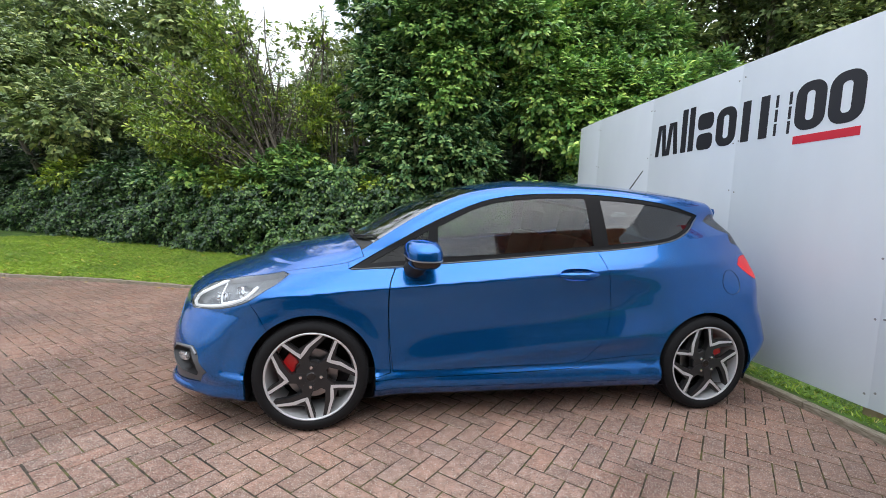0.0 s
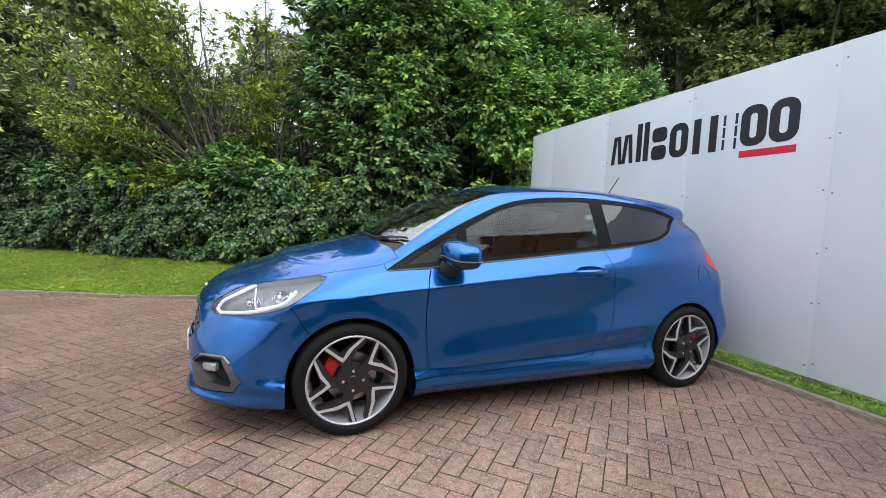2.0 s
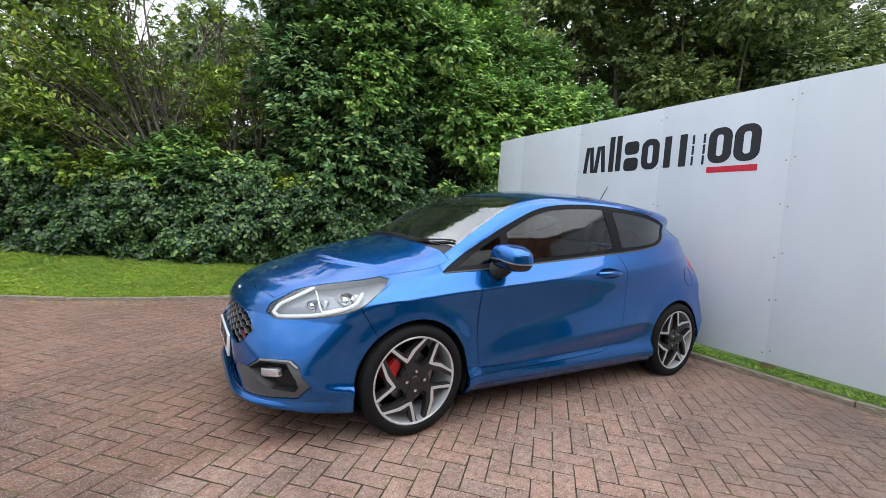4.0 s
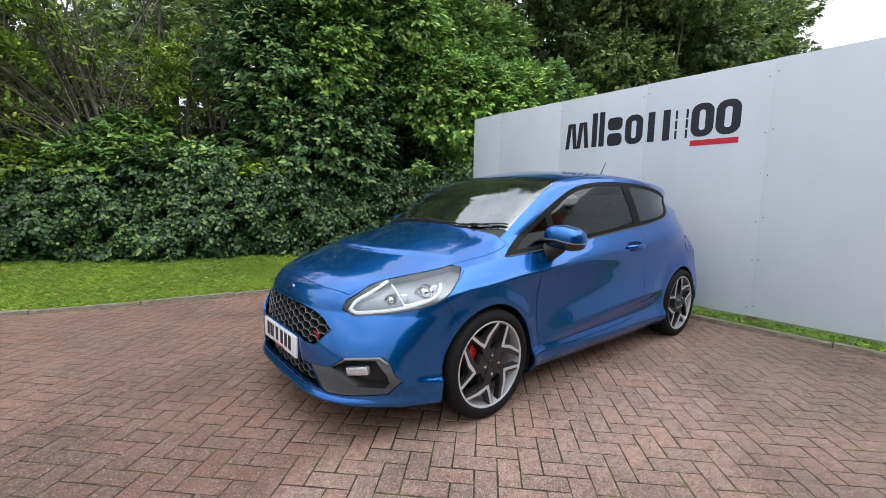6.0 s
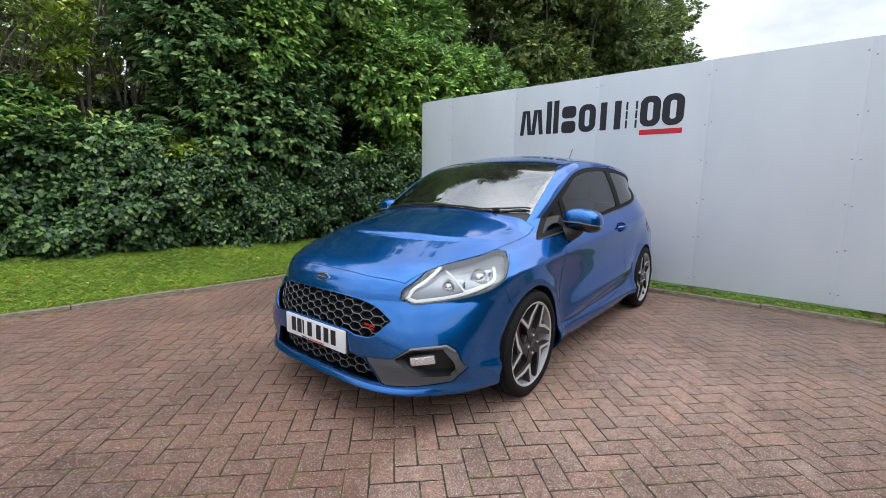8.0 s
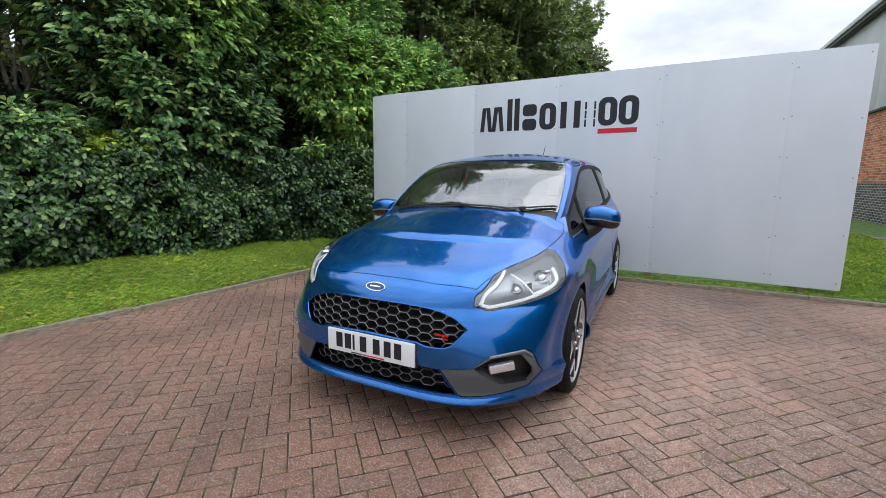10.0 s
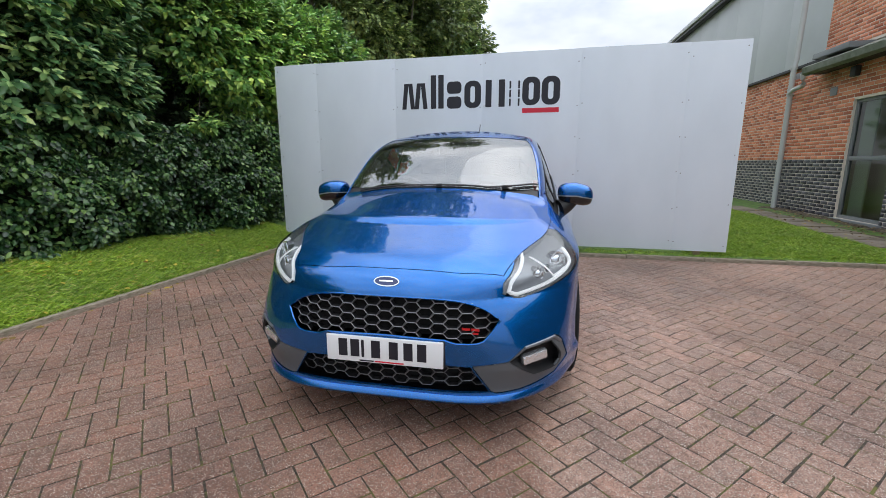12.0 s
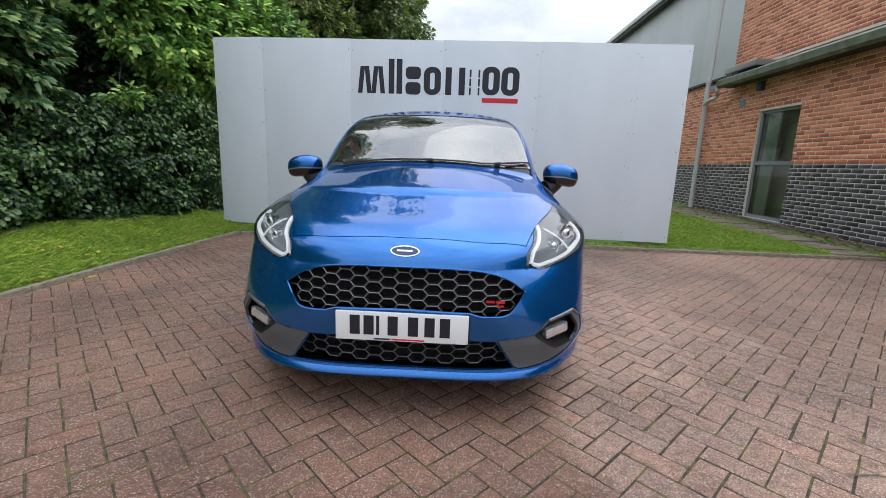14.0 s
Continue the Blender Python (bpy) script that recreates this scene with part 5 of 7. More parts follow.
# edging kerbs, each stone a piece of its own
n_, l_, b_ = nodes_of(kerb_mat)
l_.new(ramp_node(kerb_mat, noise_node(kerb_mat, 14.0, 6.0, "Generated"), [(0.28, (0.09, 0.085, 0.045)), (0.5, (0.25, 0.21, 0.155)), (0.75, (0.42, 0.37, 0.3))]), b_.inputs["Base Color"])
bump_node(kerb_mat, noise_node(kerb_mat, 30.0, 5.0, "Generated"), 0.5, 0.01)
kerb_bm = bmesh.new()
box(kerb_bm, -0.455, 0.455, -0.03, 0.03, -0.12, 0.045, 0.009)
kerb_mesh = bpy.data.meshes.new("kerb_stone")
kerb_bm.to_mesh(kerb_mesh)
kerb_bm.free()
kerb_mesh.materials.append(kerb_mat)


def kerb_run(name, label, pts):
    run = tagged(new(name), label, "kerb", kind="structure")
    pts = [Vector(p) for p in pts]
    left, i = 0.0, 0
    pos = pts[0]
    while True:
        target, need = pos, 0.915
        j = i
        while j < len(pts) - 1 and (pts[j + 1] - target).length < need:
            need -= (pts[j + 1] - target).length
            target = pts[j + 1]
            j += 1
        if j >= len(pts) - 1:
            break
        end = target + (pts[j + 1] - target).normalized() * need
        mid, d = (pos + end) / 2, end - pos
        ob = new("kerb_stone", kerb_mesh)
        ob.parent = run
        ob.matrix_world = pose(mid.x, mid.y, random.uniform(-0.006, 0.006), random.uniform(-1.5, 1.5), random.uniform(-0.4, 0.4), math.degrees(math.atan2(d.y, d.x)) + random.uniform(-0.5, 0.5))
        pos, i = end, j
    return run


kerb_run("kerb_south", "worn concrete edging stones along the lawn", [(x, float(kerb_line(x)), 0) for x in np.arange(-2.0, 13.5, 0.25)])
kerb_run("kerb_west", "worn concrete edging stones along the verge", [(BOARD_KERB_X - 0.009 * y, y, 0) for y in np.arange(-2.75, 13.0, 0.3)])

# ---- display board ----
BOARD_Z, BOARD_TOP = 0.105, 2.605
SEAM_Y = [-3.22, -2.52, -1.31, -0.09, 1.15, 2.385, 3.02]
SEAM_X = [-2.40, -2.32, -2.268, -2.224, -2.186, -2.166, -2.13]
board = thing("display_board", "large white panelled board with black and red shapes", "board", at=(-2.2, 0, BOARD_Z))
n_, l_, b_ = nodes_of(white_board)
streak = n_.new("ShaderNodeMapping")
streak.inputs["Scale"].default_value = (1.5, 1.5, 0.8)
tc_ = n_.new("ShaderNodeTexCoord")
ns_ = n_.new("ShaderNodeTexNoise")
ns_.inputs["Scale"].default_value = 1.6
ns_.inputs["Detail"].default_value = 6
l_.new(tc_.outputs["Object"], streak.inputs[0])
l_.new(streak.outputs[0], ns_.inputs["Vector"])
l_.new(ramp_node(white_board, ns_.outputs[0], [(0.3, (0.635, 0.685, 0.738)), (0.62, (0.67, 0.72, 0.775))]), b_.inputs["Base Color"])


def board_pose(y):
    """The frame of the panel that holds y: origin on its face, first axis along it, second into the board."""
    k = max(i for i in range(6) if SEAM_Y[i] <= max(y, SEAM_Y[0]))
    a, b = Vector((SEAM_X[k], SEAM_Y[k], 0)), Vector((SEAM_X[k + 1], SEAM_Y[k + 1], 0))
    d = b - a
    f = (y - a.y) / d.y
    p = a + d * f
    return Matrix.Translation(p) @ Matrix.Rotation(math.atan2(d.y, d.x), 4, "Z")


def on_board(name, bm, mat, y, label=""):
    bmesh.ops.transform(bm, matrix=Matrix.Translation((2.2, 0, -BOARD_Z)) @ board_pose(y), verts=bm.verts[:])
    return part(name, bm, mat, board, label)


for k in range(6):
    w = math.hypot(SEAM_X[k + 1] - SEAM_X[k], SEAM_Y[k + 1] - SEAM_Y[k])
    on_board("panel", box_bm(0.0002, w - 0.0002, 0.0, 0.018, BOARD_Z + (0.004, 0, 0.003, 0, 0.002, 0)[k], BOARD_TOP + (0.004, 0, -0.003, 0, 0.003, 0)[k], bevel=0.0008), white_board, SEAM_Y[k] + 1e-6)
screw_mat = material("screw_head", (0.3, 0.3, 0.31), 0.45, 0.6)


def screw(y, z):
    bm = bmesh.new()
    lathe(bm, [(0.0005, -0.004), (0.0065, -0.0035), (0.008, 0.001)], "y", 8, (0, 0, z))
    on_board("screw", bm, screw_mat, y)


for s in SEAM_Y[1:-1]:
    for z in (0.2, 0.66, 1.08, 1.53, 1.95, 2.47):
        for dx in (-0.03, 0.028):
            screw(s + dx + random.uniform(-0.006, 0.006), z + random.uniform(-0.025, 0.025))
for z in (0.18, 0.7, 1.3, 1.9, 2.53):
    screw(SEAM_Y[0] + 0.05, z)
    screw(SEAM_Y[-1] - 0.04, z)
timber = material("rough_timber", (0.3, 0.22, 0.14), 0.8)
for s in (-2.9, -1.31, -0.09, 1.15, 2.7):
    on_board("post", box_bm(-0.04, 0.04, 0.0195, 0.1, -0.1, 2.35, bevel=0.004), timber, s, "sawn timber post")


def mark(y0, y1, z0, z1, mat, lean=0.0, r=0.02):
    """A flat round-cornered shape on the board."""
    r = min(r, (y1 - y0) * 0.45, (z1 - z0) * 0.45)
    h, w = z1 - z0, y1 - y0
    pts = []
    for cx, cz, a0 in ((w - r, h - r, 0), (r, h - r, 90), (r, r, 180), (w - r, r, 270)):
        for a in (0, 30, 60, 90):
            pts.append((cx + r * math.cos(radians(a0 + a)) + 0.0, cz + r * math.sin(radians(a0 + a))))
    pts = [(x + lean * (z / h - 0.5), z + z0) for x, z in pts]
    bm = bmesh.new()
    prism(bm, pts, "y", -0.0022, -0.0004)
    on_board("mark", bm, mat, y0)


def ring_mark(y0, y1, z0, z1, stroke, mat):
    """A flat oblong ring on the board."""
    def loop(a, b, c, d, r):
        return [(p + r * math.cos(radians(t)), q + r * math.sin(radians(t))) for p, q, t0 in ((b - r, d - r, 0), (a + r, d - r, 90), (a + r, c + r, 180), (b - r, c + r, 270)) for t in range(t0, t0 + 91, 15)]
    w = y1 - y0
    outer, inner = loop(0, w, z0, z1, w * 0.42), loop(stroke, w - stroke, z0 + stroke * 0.85, z1 - stroke * 0.85, (w - 2 * stroke) * 0.45)
    bm = bmesh.new()
    rows = [[bm.verts.new((x, d, z)) for x, z in line] for line, d in ((outer, -0.0004), (outer, -0.0022), (inner, -0.0022), (inner, -0.0004))]
    n = len(outer)
    for a, b in zip(rows, rows[1:]):
        for k in range(n):
            bm.faces.new((a[k], a[(k + 1) % n], b[(k + 1) % n], b[k]))
    bmesh.ops.recalc_face_normals(bm, faces=bm.faces[:])
    on_board("mark", bm, mat, y0)


# the firm's mark as plain bars, blocks and rings in its colours
LOW, MID, TOP = 1.935, 2.272, 2.368
for y0, y1, z1, lean in ((-1.195, -1.135, MID, 0.035), (-1.105, -1.045, MID, -0.035), (-1.015, -0.955, MID, 0.035), (-0.925, -0.865, MID, -0.035)):
    mark(y0, y1, LOW, z1, ink_black, lean, 0.004)
for y0, y1, z1 in ((-0.80, -0.725, TOP), (-0.695, -0.62, TOP), (-0.05, 0.03, 2.277), (0.125, 0.205, 2.277)):
    mark(y0, y1, LOW, z1, ink_black, 0, 0.006)
for z0, z1 in ((1.93, 2.085), (2.122, 2.277)):
    mark(-0.575, -0.375, z0, z1, ink_black, 0, 0.05)
for y0, y1, z0, z1 in ((-0.335, -0.11, 1.93, 2.277), (0.43, 0.655, 1.945, 2.295), (0.675, 0.905, 1.945, 2.295)):
    ring_mark(y0, y1, z0, z1, 0.082, ink_black)
for z0, z1 in ((1.94, 2.035), (2.05, 2.145), (2.16, 2.255)):
    mark(0.262, 0.285, z0, z1, ink_black, 0, 0.003)
    mark(0.375, 0.398, z0, z1, ink_black, 0, 0.003)
mark(0.435, 0.90, 1.85, 1.91, ink_red, 0, 0.001)

# ---- hedge, shrubs and trees ----
def hedge_leaves(n, x0, x1):
    x = rng.uniform(x0, x1, n)
    t = rng.uniform(0, 1, n)
    top = 1.42 + 0.2 * np.sin(x * 1.7) + 0.16 * np.sin(x * 4.1 + 1) + 0.08 * np.sin(x * 11.0)
    z = 0.12 + t * (top - 0.1)
    over = rng.uniform(0, 1, n) < 0.22
    bulge = 0.2 * np.sin(np.pi * np.clip(t * 1.05, 0, 1)) + 0.09 * np.sin(x * 3.1 + z * 4) + 0.07 * np.sin(x * 7.3 - z * 6)
    clump = np.sin(x * 9.3 + z * 6.1 + 1.3 * np.sin(z * 5)) * np.sin(x * 5.3 - z * 10.7) + 0.6 * np.sin(x * 17 + z * 13)
    y = hedge_line(x) + bulge - 0.08 + 0.085 * clump + rng.normal(0, 0.06, n)
    y = np.where(over, hedge_line(x) - rng.uniform(0, 0.9, n), y)
    z = np.where(over, top + rng.normal(0.03, 0.07, n), z)
    base = np.column_stack([x, y, z])
    face = np.column_stack([rng.normal(0.05, 0.4, n), np.where(over, 0.3, 0.6) + rng.normal(0, 0.3, n), 0.75 + rng.normal(0, 0.35, n)])
    axis = np.column_stack([rng.normal(0, 0.8, n), rng.normal(0.6, 0.4, n), rng.normal(-0.5, 0.35, n)])
    keep = over | (clump > -0.5) | (rng.uniform(0, 1, n) < 0.22)
    return base[keep], axis[keep], face[keep]


hedge = thing("hedge", "dense ivy-grown hedge with small dark green leaves", "hedge", at=(0, -5, 0.1))


def child_mesh(name, me, parent, label="", kind=""):
    ob = new(name, me)
    ob.parent = parent
    ob.matrix_parent_inverse = Matrix.Translation(parent.location).inverted()
    return tagged(ob, label, "", "", kind)


base, axis, face = hedge_leaves(46000, -3.4, 4.6)
base2, axis2, face2 = hedge_leaves(24000, 4.6, 13.0)
va, fa = leaf_arrays(base, axis, face, rng.uniform(0.045, 0.095, len(base)), rng.uniform(0.016, 0.03, len(base)))
child_mesh("leaves", quick_mesh("leaves", va, fa, ivy_mat), hedge, kind="stuff")
va, fa = small_leaf_arrays(base2, axis2, face2, rng.uniform(0.055, 0.1, len(base2)), rng.uniform(0.02, 0.034, len(base2)))
child_mesh("far_leaves", quick_mesh("far_leaves", va, fa, ivy_mat), hedge, kind="stuff")
# near-black sheet behind the leaves paints in the hedge's inner shade
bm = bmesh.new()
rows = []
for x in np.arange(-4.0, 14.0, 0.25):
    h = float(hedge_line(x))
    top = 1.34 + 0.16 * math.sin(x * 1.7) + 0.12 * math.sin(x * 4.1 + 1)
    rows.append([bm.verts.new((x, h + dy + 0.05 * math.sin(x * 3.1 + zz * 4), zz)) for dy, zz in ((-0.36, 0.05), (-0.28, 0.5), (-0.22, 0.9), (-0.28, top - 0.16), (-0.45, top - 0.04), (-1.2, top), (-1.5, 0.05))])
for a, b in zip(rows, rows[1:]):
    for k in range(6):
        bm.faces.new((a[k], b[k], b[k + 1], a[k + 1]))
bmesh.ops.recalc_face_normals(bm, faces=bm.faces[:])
core = mesh_object("shade_core", bm, core_mat, hedge, "near-black sheet inside the hedge, painted for the shade between its leaves")
core.matrix_parent_inverse = Matrix.Translation(hedge.location).inverted()


def whorls(centres, out, per, length, width, mat_random=0.25):
    """Clusters of leaves round shoot tips: centres, outward directions, leaves for each."""
    n = len(centres)
    out = unit(out)
    ref = unit(np.cross(out, unit(rng.normal(0, 1, (n, 3)))))
    ref2 = np.cross(out, ref)
    k = np.arange(per)
    ang = (k * 2.4)[None] + rng.uniform(0, 6.28, (n, 1))
    open_ = (0.25 + 0.95 * (k / per))[None] + rng.normal(0, 0.12, (n, per))
    radial = ref[:, None] * np.cos(ang)[..., None] + ref2[:, None] * np.sin(ang)[..., None]
    axis = out[:, None] * np.cos(open_)[..., None] + radial * np.sin(open_)[..., None]
    axis[..., 2] = axis[..., 2] * 0.55 - 0.22
    face = out[:, None] * np.sin(open_)[..., None] - radial * np.cos(open_)[..., None] * 0.6 + np.array([0, 0, 0.8])
    base = centres[:, None] - out[:, None] * (k / per * length * 0.9)[None, :, None] + axis * length * 0.1
    L = rng.uniform(0.7, 1.2, (n, per)) * length
    return base.reshape(-1, 3), axis.reshape(-1, 3), face.reshape(-1, 3), L.ravel(), L.ravel() * width


def blob_points(blobs, n, shell=0.35):
    """Points in the outer shell of a heap of ellipsoids (x, y, z, rx, ry, rz), with their outward directions."""
    blobs = np.array(blobs, float)
    area = (blobs[:, 3] * blobs[:, 5] + blobs[:, 4] * blobs[:, 5] + blobs[:, 3] * blobs[:, 4])
    pick = rng.choice(len(blobs), n, p=area / area.sum())
    d = unit(rng.normal(0, 1, (n, 3)))
    wob = np.array([noise.noise(Vector((q * 2.2).tolist()) + Vector((float(i) * 3.1, 0, 0))) for q, i in zip(d, pick)])
    r = (1 - shell * rng.uniform(0, 1, n) ** 1.6) * (1 + 0.28 * wob)
    c = blobs[pick]
    return c[:, :3] + d * c[:, 3:] * r[:, None], unit(d / c[:, 3:] + np.array([0, 0, 0.3]))


def limbs(bm, root, tips, r0, sides=7, sag=0.0):
    """A trunk that splits into limbs, each bent and tapered."""
    root = Vector(root)
    for t in tips:
        t = Vector(t)
        pts, n = [], 7
        for k in range(n + 1):
            f = k / n
            p = root.lerp(t, f)
            p.x += 0.12 * math.sin(f * 5 + t.x * 3) * f * (1 - f) * (t - root).length
            p.y += 0.12 * math.cos(f * 4 + t.y * 5) * f * (1 - f) * (t - root).length
            p.z += sag * math.sin(f * math.pi)
            pts.append(p)
        tube(bm, pts, [r0 * (1 - 0.82 * k / n) for k in range(n + 1)], sides)


def plant(name, label, category, root, blobs, n, per, length, width, mat, tips, r0, big=True, shell=0.35, twigs=0, clip_y=None, group="", inner=0):
    ob = thing(name, label, category, group, root)
    c, out = blob_points(blobs, n, shell)
    keep = c[:, 2] > 0.3
    if clip_y is not None:
        keep &= clip_y(c)
    b, a, f, L, W = whorls(c[keep], out[keep], per, length, width)
    va, fa = (leaf_arrays if big else small_leaf_arrays)(b, a, f, L, W)
    child_mesh("crown", quick_mesh("crown", va, fa, mat), ob, kind="stuff")
    if inner:
        c3, o3 = blob_points([(x, y, z, rx * 0.74, ry * 0.74, rz * 0.74) for x, y, z, rx, ry, rz in blobs], inner, 0.3)
        keep = c3[:, 2] > 0.3
        if clip_y is not None:
            keep &= clip_y(c3)
        b, a, f, L, W = whorls(c3[keep], o3[keep], 9, length * 1.15, width * 1.35)
        va, fa = small_leaf_arrays(b, a, f, L, W)
        child_mesh("inner_leaves", quick_mesh("inner_leaves", va, fa, mat), ob, "dense shaded leaves inside the crown", "stuff")
    bm = bmesh.new()
    limbs(bm, root, tips, r0)
    t = mesh_object("trunk", bm, bark_mat, ob)
    t.matrix_parent_inverse = Matrix.Translation(ob.location).inverted()
    if twigs:
        bm = bmesh.new()
        c2, o2 = blob_points(blobs, twigs, 0.6)
        for p, o in zip(c2, o2):
            p, o = Vector(p), Vector(o)
            q = p - o * random.uniform(0.5, 1.2) - Vector((0, 0, random.uniform(0.2, 0.7)))
            tube(bm, [q, q.lerp(p, 0.5) + Vector((random.uniform(-0.08, 0.08), random.uniform(-0.08, 0.08), 0.04)), p + o * 0.2], [0.012, 0.008, 0.003], 5, False)
        tw = tagged(mesh_object("twig_tangle", bm, bark_mat, ob), kind="stuff")
        tw.matrix_parent_inverse = Matrix.Translation(ob.location).inverted()
    return ob


def clear_of_board(c):
    return ~((c[:, 0] > -3.1) & (c[:, 0] < -1.9) & (c[:, 1] > -3.6) & (c[:, 2] < 2.8))


plant("laurel_bush", "tall dense laurel bush with glossy dark green leaves behind the hedge", "bush", (-0.3, -5.6, 0.2),
      [(-0.35, -5.5, 2.6, 1.35, 1.25, 1.5), (-0.95, -5.2, 2.2, 0.9, 1.0, 1.1), (0.25, -5.6, 3.6, 1.1, 1.1, 1.2), (-0.6, -5.6, 4.3, 1.3, 1.2, 1.3), (0.1, -5.9, 5.2, 1.3, 1.2, 1.1), (-1.1, -5.3, 3.3, 0.8, 0.9, 0.9)],
      2700, 11, 0.15, 0.2, laurel_mat, [(-0.4, -5.4, 3.6), (0.5, -5.6, 4.2), (-1.0, -5.4, 3.8)], 0.07, inner=1500, group="laurel bushes")
plant("laurel_bush", "broad laurel bush with bright green leaves behind the board", "bush", (-4.0, -5.0, 0.2),
      [(-3.2, -4.7, 3.2, 1.2, 1.1, 1.3), (-4.3, -4.3, 3.1, 1.3, 1.2, 1.2), (-5.2, -4.0, 3.2, 1.2, 1.1, 1.1), (-3.6, -5.2, 4.4, 1.2, 1.0, 0.9), (-2.35, -4.75, 3.5, 0.8, 0.8, 1.0), (-1.9, -4.75, 4.6, 0.8, 0.8, 0.7)],
      2800, 10, 0.14, 0.2, bright_mat, [(-3.4, -4.8, 3.4), (-4.6, -4.6, 3.5), (-4.2, -5.0, 4.2)], 0.07, clip_y=clear_of_board, inner=1500, group="laurel bushes")
# the dark gap by the board is shade put into this bush's leaf colour
plant("laurel_bush", "laurel bush beside the end of the board, leaf colour darkened as shade", "bush", (-2.2, -5.3, 0.2),
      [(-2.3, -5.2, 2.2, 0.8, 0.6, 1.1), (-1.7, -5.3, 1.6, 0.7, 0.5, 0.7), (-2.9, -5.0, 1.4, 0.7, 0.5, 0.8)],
      520, 9, 0.14, 0.2, shade_leaf_mat, [(-2.2, -5.2, 2.6), (-1.8, -5.3, 2.0), (-2.8, -5.1, 1.9)], 0.05, clip_y=clear_of_board, group="laurel bushes")
for sx, sy, sz, sr in ((-2.05, -4.25, 1.75, 0.3), (-1.75, -4.5, 1.15, 0.22), (-2.3, -4.4, 2.5, 0.28)):
    plant("laurel_shoot", "bright laurel shoot reaching out of the shade", "bush", (sx - 0.1, sy - 0.6, 0.2), [(sx, sy, sz, sr, sr, sr * 0.6)],
          26, 9, 0.13, 0.2, bright_mat, [(sx, sy - 0.05, sz)], 0.015, shell=0.8, clip_y=clear_of_board, group="laurel shoots")
plant("laurel_bush", "low laurel bush with fresh green leaves above the hedge", "bush", (2.5, -6.2, 0.2),
      [(2.5, -6.1, 1.55, 0.95, 0.7, 0.7), (3.2, -6.3, 1.4, 0.7, 0.6, 0.6), (1.6, -5.7, 1.5, 0.7, 0.6, 0.55), (2.3, -6.2, 2.1, 0.6, 0.6, 0.5)],
      900, 11, 0.13, 0.2, bright_mat, [(2.4, -6.0, 1.6), (3.2, -6.2, 1.5), (1.7, -5.8, 1.5)], 0.04, inner=400, group="laurel bushes")
plant("laurel_bush", "small bright laurel shoot standing out of the hedge", "bush", (4.35, -6.7, 0.2),
      [(4.35, -6.45, 1.7, 0.42, 0.38, 0.36), (4.2, -6.6, 1.4, 0.3, 0.3, 0.3)],
      130, 11, 0.14, 0.2, bright_mat, [(4.3, -6.5, 1.6), (4.5, -6.6, 1.5)], 0.03, group="laurel bushes")
plant("laurel_bush", "bright laurel crown showing over the end of the board", "bush", (-2.6, -5.9, 0.2),
      [(-2.4, -5.5, 4.7, 1.1, 1.0, 0.9), (-3.4, -5.4, 5.0, 1.2, 1.0, 0.9), (-1.5, -5.6, 5.3, 1.0, 0.9, 0.9), (-2.9, -5.8, 5.9, 1.2, 1.0, 0.9), (-4.6, -5.2, 4.7, 1.1, 1.0, 0.9)],
      1700, 10, 0.15, 0.2, bright_mat, [(-2.5, -5.6, 4.8), (-3.5, -5.5, 5.2), (-1.6, -5.7, 5.2)], 0.06, inner=900, group="laurel bushes")
# brighter leaves laid over the tall laurel paint light on its top and front
plant("laurel_bush", "laurel crown in a brighter leaf colour for light on the tall bush's top", "bush", (0.1, -5.7, 0.2),
      [(-0.3, -5.1, 4.6, 1.0, 0.8, 0.8), (-0.7, -4.75, 3.9, 0.8, 0.6, 0.7), (-1.0, -5.0, 4.9, 0.9, 0.8, 0.7), (-0.4, -5.2, 5.5, 1.1, 0.9, 0.8), (-0.5, -4.7, 3.3, 0.7, 0.45, 0.6)],
      1500, 10, 0.14, 0.2, bright_mat, [(-0.2, -5.4, 4.6), (0.4, -5.5, 4.2), (-0.8, -5.3, 4.8)], 0.05, inner=500, group="laurel bushes")


